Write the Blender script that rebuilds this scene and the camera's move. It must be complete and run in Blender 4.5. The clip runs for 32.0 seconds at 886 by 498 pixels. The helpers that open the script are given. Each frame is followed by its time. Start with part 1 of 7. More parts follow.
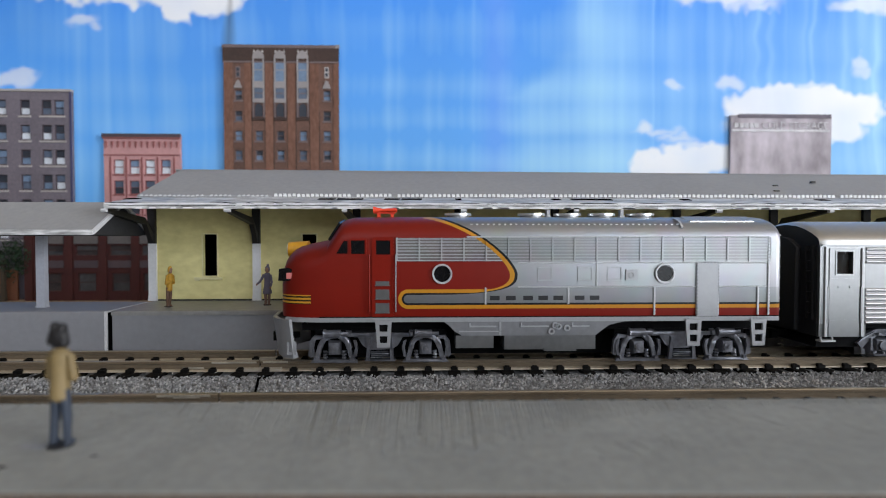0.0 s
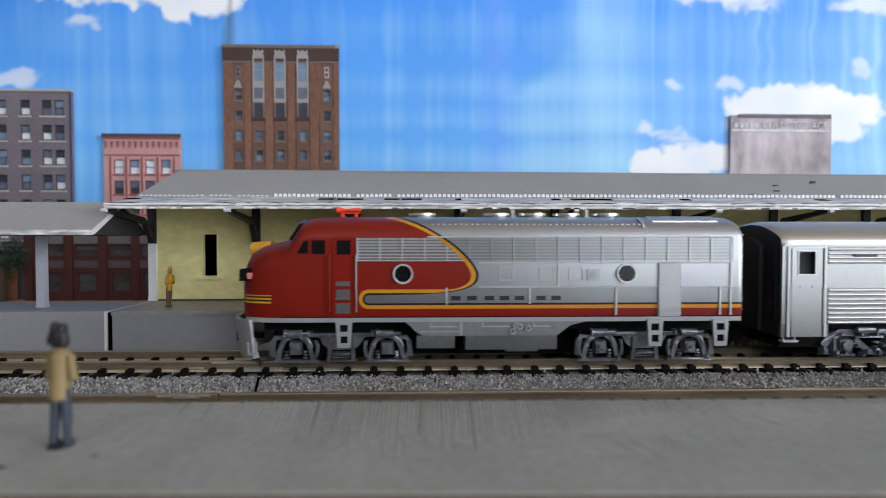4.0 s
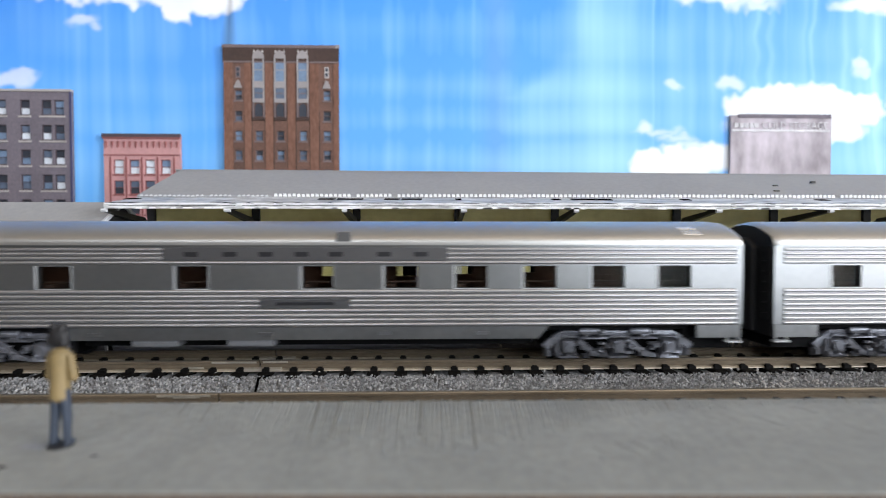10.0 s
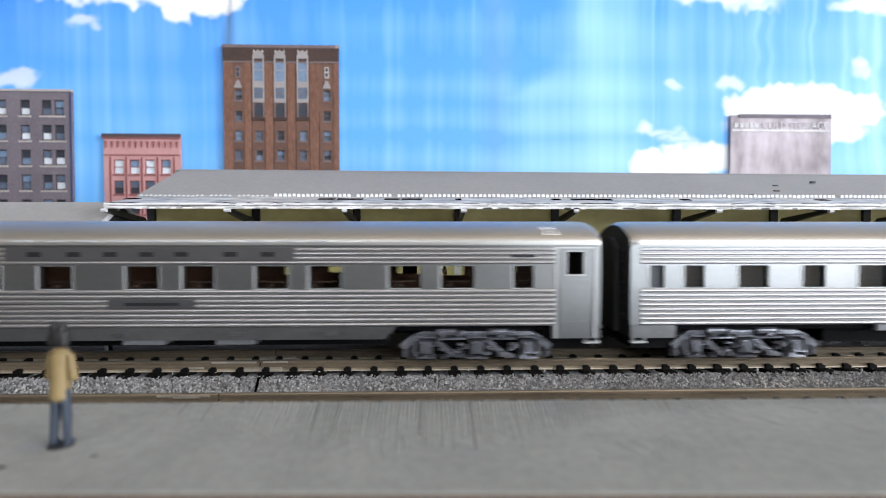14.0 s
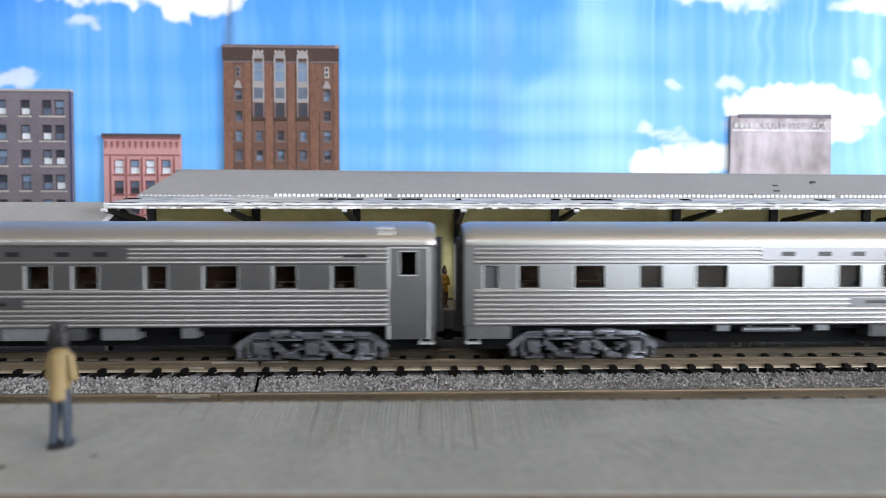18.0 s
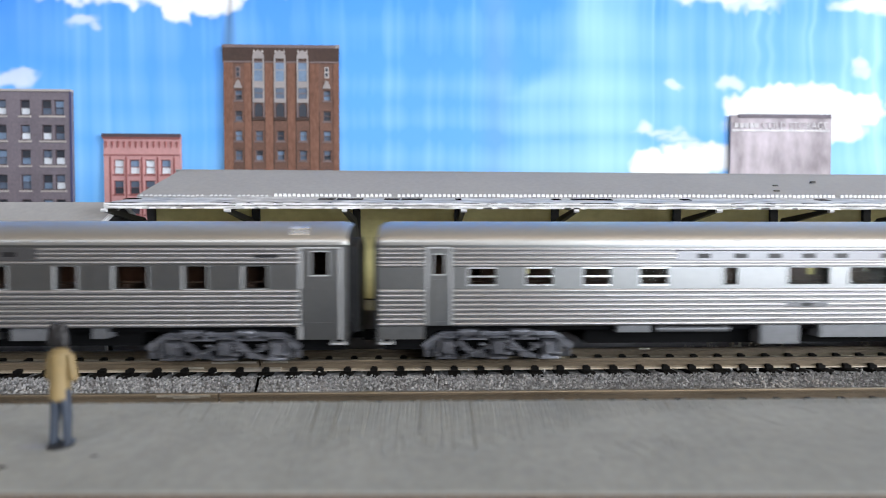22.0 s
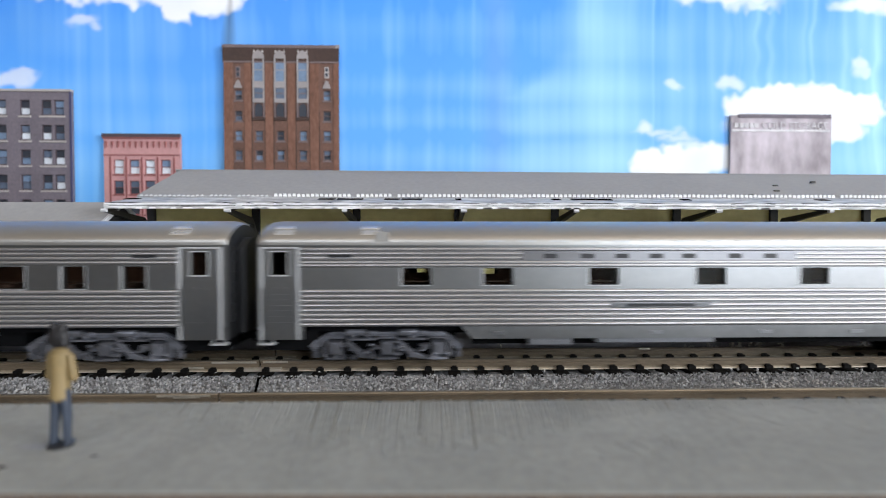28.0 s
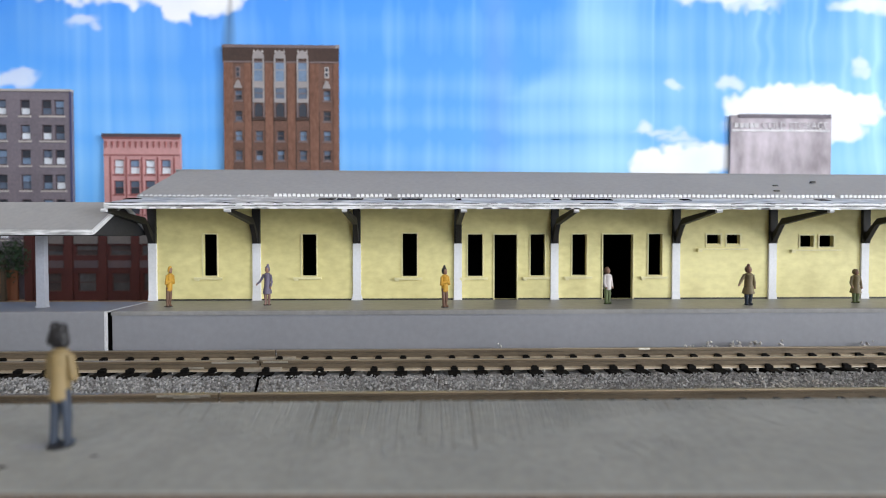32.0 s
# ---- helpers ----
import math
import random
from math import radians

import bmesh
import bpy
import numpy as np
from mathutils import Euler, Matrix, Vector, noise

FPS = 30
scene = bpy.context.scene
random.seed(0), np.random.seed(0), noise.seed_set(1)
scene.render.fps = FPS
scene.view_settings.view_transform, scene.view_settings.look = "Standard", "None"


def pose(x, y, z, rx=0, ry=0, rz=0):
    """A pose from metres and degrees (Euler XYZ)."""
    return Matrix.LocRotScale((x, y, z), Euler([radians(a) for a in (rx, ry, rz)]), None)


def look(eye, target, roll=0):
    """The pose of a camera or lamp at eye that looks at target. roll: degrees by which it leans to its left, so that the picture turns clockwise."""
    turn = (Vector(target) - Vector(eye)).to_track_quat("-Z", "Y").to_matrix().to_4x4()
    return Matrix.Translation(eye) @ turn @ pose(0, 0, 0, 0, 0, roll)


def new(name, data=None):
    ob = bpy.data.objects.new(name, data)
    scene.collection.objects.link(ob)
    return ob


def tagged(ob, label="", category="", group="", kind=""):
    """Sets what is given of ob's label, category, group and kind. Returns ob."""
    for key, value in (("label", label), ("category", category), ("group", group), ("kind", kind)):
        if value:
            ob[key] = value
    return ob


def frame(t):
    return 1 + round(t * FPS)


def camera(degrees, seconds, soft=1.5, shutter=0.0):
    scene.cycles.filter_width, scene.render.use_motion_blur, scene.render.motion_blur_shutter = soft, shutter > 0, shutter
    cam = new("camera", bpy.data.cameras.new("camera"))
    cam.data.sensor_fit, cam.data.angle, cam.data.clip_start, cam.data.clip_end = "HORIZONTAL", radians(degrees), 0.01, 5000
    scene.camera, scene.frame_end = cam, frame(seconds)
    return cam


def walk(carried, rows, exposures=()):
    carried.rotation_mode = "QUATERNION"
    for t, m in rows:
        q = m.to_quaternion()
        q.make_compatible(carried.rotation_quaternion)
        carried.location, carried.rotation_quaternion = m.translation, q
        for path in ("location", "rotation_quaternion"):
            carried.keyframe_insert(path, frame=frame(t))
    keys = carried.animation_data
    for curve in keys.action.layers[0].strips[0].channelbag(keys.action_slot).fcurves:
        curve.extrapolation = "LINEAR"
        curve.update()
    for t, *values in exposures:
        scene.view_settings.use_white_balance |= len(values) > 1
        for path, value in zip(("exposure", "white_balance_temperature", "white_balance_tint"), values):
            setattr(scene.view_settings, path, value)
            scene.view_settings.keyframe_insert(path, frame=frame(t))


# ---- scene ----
cam = camera(81.2, 32.0, soft=1.0, shutter=0.65)
U = 0.001                       # the layout is an N scale model: numbers below are millimetres
EYE = Vector((0, 0, 23.8)) * U  # z = 0 is the top of the rails, y runs away from the camera
AIM = EYE + Vector((math.sin(radians(1.6)), math.cos(radians(1.6)), -22 / 915))
walk(cam, [(0, look(EYE, AIM)), (32.0, look(EYE, AIM))],
     exposures=[(t, e, 6200, 10) for t, e in ((0, -0.54), (3.0, -0.54), (6.0, -0.26), (9.0, -0.09), (11.0, -0.02), (13.0, 0.05), (17.0, 0.04), (19.0, 0.03), (23.0, 0.02), (25.0, -0.02), (28.0, -0.15), (29.0, -0.10), (30.0, -0.05), (31.0, -0.05), (32.0, -0.20))])
cam.data.dof.use_dof, cam.data.dof.focus_distance, cam.data.dof.aperture_fstop = True, 0.108, 28

# ---- light ----
world = bpy.data.worlds.new("world")
scene.world = world
world.use_nodes = True
wn = world.node_tree.nodes
sky = wn.new("ShaderNodeTexSky")
sky.sky_type, sky.sun_disc, sky.sun_elevation, sky.sun_rotation = "NISHITA", False, radians(40), radians(150)
wn["Background"].inputs["Strength"].default_value = 0.10
world.node_tree.links.new(sky.outputs[0], wn["Background"].inputs["Color"])


def area(name, watts, m, sx, sy, colour):
    lamp = bpy.data.lights.new(name, "AREA")
    lamp.shape, lamp.size, lamp.size_y, lamp.energy, lamp.color = "RECTANGLE", sx, sy, watts, colour
    ob = new(name, lamp)
    ob.matrix_basis = m
    return ob


# daylight in the windows behind and beside the camera
area("window_daylight", 9, look((-0.60, -1.63, 0.925), (-0.60, 0, 0.925)), 1.2, 0.45, (0.92, 0.95, 1.0))
area("door_daylight", 38.5, look((1.15, -1.63, 0.065), (1.15, 0, 0.065)), 1.02, 1.95, (0.86, 0.93, 1.0))
area("side_daylight", 54, look((1.88, -0.90, 0.325), (0, -0.90, 0.325)), 0.7, 0.95, (0.95, 0.95, 0.96))


# ---- materials ----
def mat(name, col, rough=0.5, metal=0.0, var=0.15, fine=1500, coarse=90, bump=0.15, stretch=(1, 1, 1), col2=None, dist=0.0001, by_object=0.0):
    """A painted, moulded or printed surface: grain and stains at two sizes, fine relief."""
    m = bpy.data.materials.new(name)
    m.use_nodes = True
    nt, n = m.node_tree, m.node_tree.nodes
    b = n["Principled BSDF"]
    tc, mp = n.new("ShaderNodeTexCoord"), n.new("ShaderNodeMapping")
    mp.inputs["Scale"].default_value = stretch
    nt.links.new(tc.outputs["Object"], mp.inputs["Vector"])
    n1, n2 = n.new("ShaderNodeTexNoise"), n.new("ShaderNodeTexNoise")
    for t, s, d in ((n1, fine, 3), (n2, coarse, 4)):
        t.inputs["Scale"].default_value, t.inputs["Detail"].default_value = s, d
        nt.links.new(mp.outputs[0], t.inputs["Vector"])
    add = n.new("ShaderNodeMath")
    add.operation = "MULTIPLY_ADD"
    nt.links.new(n1.outputs["Fac"], add.inputs[0])
    add.inputs[1].default_value = 0.45
    half = n.new("ShaderNodeMath")
    half.operation = "MULTIPLY"
    nt.links.new(n2.outputs["Fac"], half.inputs[0])
    half.inputs[1].default_value = 0.55
    nt.links.new(half.outputs[0], add.inputs[2])
    fac = add.outputs[0]
    if by_object:
        info, mix2 = n.new("ShaderNodeObjectInfo"), n.new("ShaderNodeMath")
        mix2.operation = "MULTIPLY_ADD"
        nt.links.new(info.outputs["Random"], mix2.inputs[0])
        mix2.inputs[1].default_value = by_object
        nt.links.new(fac, mix2.inputs[2])
        fac = mix2.outputs[0]
    ramp = n.new("ShaderNodeValToRGB")
    lo = tuple(c * (1 - var) for c in col)
    hi = tuple(min(1, c * (1 + var)) for c in (col2 or col))
    ramp.color_ramp.elements[0].position, ramp.color_ramp.elements[0].color = 0.3, (*lo, 1)
    ramp.color_ramp.elements[1].position, ramp.color_ramp.elements[1].color = 0.72, (*hi, 1)
    nt.links.new(fac, ramp.inputs[0])
    nt.links.new(ramp.outputs[0], b.inputs["Base Color"])
    b.inputs["Metallic"].default_value = metal
    rr = n.new("ShaderNodeMapRange")
    rr.inputs["To Min"].default_value, rr.inputs["To Max"].default_value = rough * 0.85, min(1, rough * 1.15)
    nt.links.new(n2.outputs["Fac"], rr.inputs["Value"])
    nt.links.new(rr.outputs[0], b.inputs["Roughness"])
    bp = n.new("ShaderNodeBump")
    bp.inputs["Strength"].default_value, bp.inputs["Distance"].default_value = bump, dist
    nt.links.new(n1.outputs["Fac"], bp.inputs["Height"])
    nt.links.new(bp.outputs[0], b.inputs["Normal"])
    return m


def glow(name, col, strength, base=None):
    m = mat(name, base or col, 0.4)
    b = m.node_tree.nodes["Principled BSDF"]
    b.inputs["Emission Color"].default_value = (*col, 1)
    b.inputs["Emission Strength"].default_value = strength
    return m


def glass(name, tint=(0.93, 0.93, 0.89)):
    m = bpy.data.materials.new(name)
    m.use_nodes = True
    nt, n = m.node_tree, m.node_tree.nodes
    n.remove(n["Principled BSDF"])
    tr, gl, mx, fr = n.new("ShaderNodeBsdfTransparent"), n.new("ShaderNodeBsdfGlossy"), n.new("ShaderNodeMixShader"), n.new("ShaderNodeFresnel")
    tr.inputs[0].default_value = (*tint, 1)
    gl.inputs["Roughness"].default_value = 0.08
    fr.inputs["IOR"].default_value = 1.12
    nt.links.new(fr.outputs[0], mx.inputs[0])
    nt.links.new(tr.outputs[0], mx.inputs[1])
    nt.links.new(gl.outputs[0], mx.inputs[2])
    nt.links.new(mx.outputs[0], n["Material Output"].inputs["Surface"])
    return m


SILVER = mat("aluminium_paint", (0.27, 0.272, 0.275), 0.36, 0.95, 0.08, 900, 40, 0.02)
FLUTE = mat("fluted_aluminium", (0.50, 0.49, 0.497), 0.32, 0.9, 0.10, 900, 30, 0.0, (0.4, 1, 1))
JAMB = mat("window_jamb_silver", (0.5, 0.505, 0.51), 0.42, 0.3, 0.1)
BOX_DARK = mat("box_dark_grey", (0.06, 0.06, 0.065), 0.5, 0.2, 0.25)
BOX_GREY = mat("underfloor_box_grey", (0.20, 0.203, 0.215), 0.45, 0.4, 0.2, 900, 40, 0.08)
SILVER_DULL = mat("dull_aluminium_paint", (0.19, 0.19, 0.19), 0.42, 0.85, 0.2, 900, 40, 0.08)
ROOF_SILVER = mat("roof_silver", (0.50, 0.485, 0.46), 0.40, 0.9, 0.05, 900, 40, 0.04)
PAINT_SILVER = mat("silver_grey_paint", (0.36, 0.365, 0.38), 0.42, 0.35, 0.10, 900, 60, 0.06)
TRUCK_GREY = mat("truck_grey", (0.19, 0.193, 0.215), 0.36, 0.6, 0.55, 900, 160, 0.3)
WHEEL_DARK = mat("wheel_black", (0.02, 0.02, 0.022), 0.45, 0.2, 0.3)
# Black plastic; its colour also stands in for shade under the train.
DARK = mat("dark_plastic_and_shade", (0.005, 0.005, 0.0055), 0.75, 0, 0.3)
END_GREY = mat("end_grey", (0.02, 0.0205, 0.022), 0.5, 0.2, 0.25)
RUBBER = mat("diaphragm_rubber", (0.018, 0.018, 0.02), 0.6, 0, 0.3)
LETTER = mat("letter_black", (0.010, 0.010, 0.012), 0.5, 0, 0.2)
LETTERBOARD = mat("letterboard_silver", (0.19, 0.188, 0.197), 0.30, 0.8, 0.08)
WHITE_METAL = mat("bright_metal", (0.82, 0.83, 0.85), 0.28, 0.8, 0.05)

PANE = glass("car_glass")
FROST = mat("frosted_glass", (0.07, 0.075, 0.085), 0.6, 0, 0.08)
INSIDE = mat("interior_brown", (0.10, 0.042, 0.028), 0.6, 0, 0.25, 900, 70)
SEAT = mat("interior_seat", (0.05, 0.025, 0.02), 0.7, 0, 0.3)
RED = mat("engine_red", (0.195, 0.011, 0.005), 0.33, 0, 0.08, 900, 60, 0.04)
HORN_RED = mat("horn_red", (0.75, 0.06, 0.02), 0.4, 0, 0.1)
YELLOW = mat("engine_yellow", (0.72, 0.36, 0.02), 0.4, 0, 0.1)
BLACK = mat("gloss_black", (0.006, 0.006, 0.007), 0.2, 0, 0.2)
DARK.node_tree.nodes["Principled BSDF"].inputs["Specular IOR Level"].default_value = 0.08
for m_ in (BLACK, RED):
    m_.node_tree.nodes["Principled BSDF"].inputs["Specular IOR Level"].default_value = 0.22
RAIL = mat("rail_brown", (0.20, 0.155, 0.105), 0.42, 0.4, 0.35, 700, 60, 0.2, (1, 6, 6))
RAIL_TOP = mat("rail_head_worn", (0.36, 0.31, 0.24), 0.30, 0.85, 0.25, 700, 60, 0.1, (1, 8, 8))
RAIL_FOOT = mat("rail_foot", (0.47, 0.40, 0.30), 0.45, 0.3, 0.3, 700, 60, 0.1)
WORN_BRIGHT = mat("worn_bright_metal", (0.58, 0.53, 0.44), 0.5, 0.75, 0.35, 700, 200, 0.2)
JOINER = mat("rail_joiner", (0.44, 0.39, 0.32), 0.45, 0.3, 0.2)
TIE = mat("tie_black", (0.0045, 0.004, 0.0035), 0.7, 0, 0.4)
TIE.node_tree.nodes["Principled BSDF"].inputs["Specular IOR Level"].default_value = 0.15
BALLAST_BED = mat("ballast_bed", (0.24, 0.24, 0.245), 0.9, 0, 0.6, 1100, 120, 0.8, dist=0.0004)
PLATFORM = mat("platform_grey", (0.300, 0.306, 0.284), 0.8, 0, 0.2, 520, 60, 0.3, (2.0, 1.7, 1), dist=0.0003)
PLATFORM_DARKER = mat("platform_darker_grey", (0.215, 0.215, 0.19), 0.85, 0, 0.3, 520, 60, 0.2)
PLATFORM_LIP = mat("platform_lip_brown", (0.19, 0.15, 0.12), 0.7, 0, 0.2, 300, 40, 0.15)
PLATFORM_FACE = mat("platform_face_grey", (0.255, 0.257, 0.278), 0.55, 0, 0.10, 700, 45, 0.12)
PLATFORM_TOP = mat("rear_platform_grey", (0.262, 0.256, 0.250), 0.42, 0, 0.24, 500, 45, 0.15)
EDGE_WHITE = mat("worn_white_edge", (0.62, 0.62, 0.64), 0.6, 0, 0.2)
WALL_YELLOW = mat("station_yellow", (0.77, 0.67, 0.28), 0.6, 0, 0.15, 420, 28, 0.2, (0.8, 1, 1.4), col2=(0.82, 0.74, 0.36))
TRIM_YELLOW = mat("station_trim_cream", (0.82, 0.74, 0.42), 0.6, 0, 0.14)
POST_WHITE = mat("post_white", (0.83, 0.82, 0.83), 0.55, 0, 0.10)
BEAM = mat("bracket_dark", (0.015, 0.013, 0.012), 0.6, 0, 0.3)
SHINGLE = mat("roof_grey", (0.31, 0.31, 0.315), 0.8, 0, 0.10, 800, 40, 0.2)
FASCIA = mat("fascia_chipped_white", (0.30, 0.30, 0.29), 0.45, 0, 0.85, 800, 330, 0.9, (0.4, 1, 2.2), col2=(0.66, 0.66, 0.66), dist=0.0004)
TOOTH = mat("white_tooth", (0.80, 0.80, 0.80), 0.6, 0, 0.15)
# Black for openings and gaps: their shade is put into the colour.
INK = mat("opening_shade_black", (0.002, 0.002, 0.002), 0.9, 0, 0.2)
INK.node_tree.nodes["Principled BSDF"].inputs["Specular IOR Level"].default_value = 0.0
# Near-black for canopy shade put into colour; also small dark spots and figurine bases.
SHED_DARK = mat("shed_shade_black", (0.022, 0.022, 0.025), 0.8, 0, 0.3)
WOOD = mat("plywood", (0.42, 0.30, 0.18), 0.7, 0, 0.2, 600, 40, 0.2, (0.2, 1, 1))
ROOM_WALL = mat("room_wall_tan", (0.235, 0.22, 0.195), 0.9, 0, 0.04, 60, 2, 0.1)
ROOM_CEIL = mat("room_ceiling_cream", (0.74, 0.62, 0.49), 0.9, 0, 0.03, 60, 2, 0.1)
CARPET = mat("room_floor", (0.20, 0.17, 0.14), 0.95, 0, 0.2, 200, 4, 0.4)
FRAME_WHITE = mat("window_frame_white", (0.75, 0.75, 0.73), 0.5, 0, 0.05, 60, 4)


# ---- mesh helpers ----
def box(bm, x0, x1, y0, y1, z0, z1, slot=0):
    v = [bm.verts.new((x, y, z)) for x in (x0, x1) for y in (y0, y1) for z in (z0, z1)]
    for q in ((0, 1, 3, 2), (4, 6, 7, 5), (0, 4, 5, 1), (2, 3, 7, 6), (0, 2, 6, 4), (1, 5, 7, 3)):
        bm.faces.new([v[i] for i in q]).material_index = slot


def prism(bm, pts, axis, a, b, slot=0):
    """The outline pts carried along one axis from a to b. Outline: (y, z) for x, (x, z) for y, (x, y) for z."""
    def put(p, w):
        return {"x": (w, p[0], p[1]), "y": (p[0], w, p[1]), "z": (p[0], p[1], w)}[axis]
    lo, hi = [bm.verts.new(put(p, a)) for p in pts], [bm.verts.new(put(p, b)) for p in pts]
    n = len(pts)
    for i in range(n):
        bm.faces.new((lo[i], lo[(i + 1) % n], hi[(i + 1) % n], hi[i])).material_index = slot
    bm.faces.new(lo[::-1]).material_index = slot
    bm.faces.new(hi).material_index = slot


def disc(bm, axis, c, r, a, b, n=16, slot=0, r2=None):
    """A cylinder or cone along an axis from a to b, about the centre c in the other two."""
    def put(u, v, w):
        return {"x": (w, u, v), "y": (u, w, v), "z": (u, v, w)}[axis]
    r2 = r if r2 is None else r2
    ang = [2 * math.pi * i / n for i in range(n)]
    lo = [bm.verts.new(put(c[0] + r * math.cos(t), c[1] + r * math.sin(t), a)) for t in ang]
    hi = [bm.verts.new(put(c[0] + r2 * math.cos(t), c[1] + r2 * math.sin(t), b)) for t in ang]
    for i in range(n):
        bm.faces.new((lo[i], lo[(i + 1) % n], hi[(i + 1) % n], hi[i])).material_index = slot
    bm.faces.new(lo[::-1]).material_index = slot
    bm.faces.new(hi).material_index = slot


def ring(bm, axis, c, r, rin, a, b, n=20, slot=0):
    def put(u, v, w):
        return {"x": (w, u, v), "y": (u, w, v), "z": (u, v, w)}[axis]
    ang = [2 * math.pi * i / n for i in range(n)]
    k = [[bm.verts.new(put(c[0] + q * math.cos(t), c[1] + q * math.sin(t), w)) for t in ang] for q, w in ((r, a), (r, b), (rin, b), (rin, a))]
    for j in range(4):
        for i in range(n):
            bm.faces.new((k[j][i], k[j][(i + 1) % n], k[(j + 1) % 4][(i + 1) % n], k[(j + 1) % 4][i])).material_index = slot


def holed(bm, x0, x1, z0, z1, holes, y0, y1):
    """A wall from y0 to y1 thick with rectangular openings (x0, x1, z0, z1) right through it."""
    xs = sorted({x0, x1, *[h[0] for h in holes], *[h[1] for h in holes]})
    zs = sorted({z0, z1, *[h[2] for h in holes], *[h[3] for h in holes]})
    solid = {}
    for i in range(len(xs) - 1):
        for j in range(len(zs) - 1):
            mx, mz = (xs[i] + xs[i + 1]) / 2, (zs[j] + zs[j + 1]) / 2
            solid[i, j] = not any(h[0] < mx < h[1] and h[2] < mz < h[3] for h in holes)
    cache = {}

    def v(i, j, y):
        if (i, j, y) not in cache:
            cache[i, j, y] = bm.verts.new((xs[i], y, zs[j]))
        return cache[i, j, y]
    for (i, j), s in solid.items():
        if not s:
            continue
        bm.faces.new((v(i, j, y0), v(i + 1, j, y0), v(i + 1, j + 1, y0), v(i, j + 1, y0)))
        bm.faces.new((v(i, j, y1), v(i, j + 1, y1), v(i + 1, j + 1, y1), v(i + 1, j, y1)))
        for di, dj, a, b in ((-1, 0, (0, 0), (0, 1)), (1, 0, (1, 0), (1, 1)), (0, -1, (0, 0), (1, 0)), (0, 1, (0, 1), (1, 1))):
            if not solid.get((i + di, j + dj), False):
                bm.faces.new((v(i + a[0], j + a[1], y0), v(i + b[0], j + b[1], y0), v(i + b[0], j + b[1], y1), v(i + a[0], j + a[1], y1)))


def mesh(name, bm, mats, smooth=False, scale=U):
    bmesh.ops.recalc_face_normals(bm, faces=bm.faces)
    me = bpy.data.meshes.new(name)
    for m in (mats if isinstance(mats, (list, tuple)) else [mats]):
        me.materials.append(m)
    bmesh.ops.scale(bm, vec=(scale,) * 3, verts=bm.verts)
    bm.to_mesh(me)
    bm.free()
    if smooth:
        me.polygons.foreach_set("use_smooth", [True] * len(me.polygons))
        me.set_sharp_from_angle(angle=radians(35))
    return me


def part(name, bm, mats, parent, label="", smooth=False):
    ob = new(name, mesh(name, bm, mats, smooth))
    ob.parent = parent
    if label:
        ob["label"] = label
    return ob


def piece(name, data, parent, x=0, y=0, z=0, label=""):
    """One more object on a mesh that alike pieces share, at a place in its parent's space (mm)."""
    ob = new(name, data)
    ob.parent = parent
    ob.location = (x * U, y * U, z * U)
    if label:
        ob["label"] = label
    return ob


def empty(name, x=0, y=0, z=0):
    ob = new(name)
    ob.location = (x * U, y * U, z * U)
    ob.empty_display_size = 0.01
    return ob


def thing(name, bm, mats, label, category="", group="", kind="", smooth=False, at=(0, 0, 0)):
    ob = new(name, mesh(name, bm, mats, smooth))
    ob.location = Vector(at) * U
    return tagged(ob, label, category, group, kind)


BM = bmesh.new


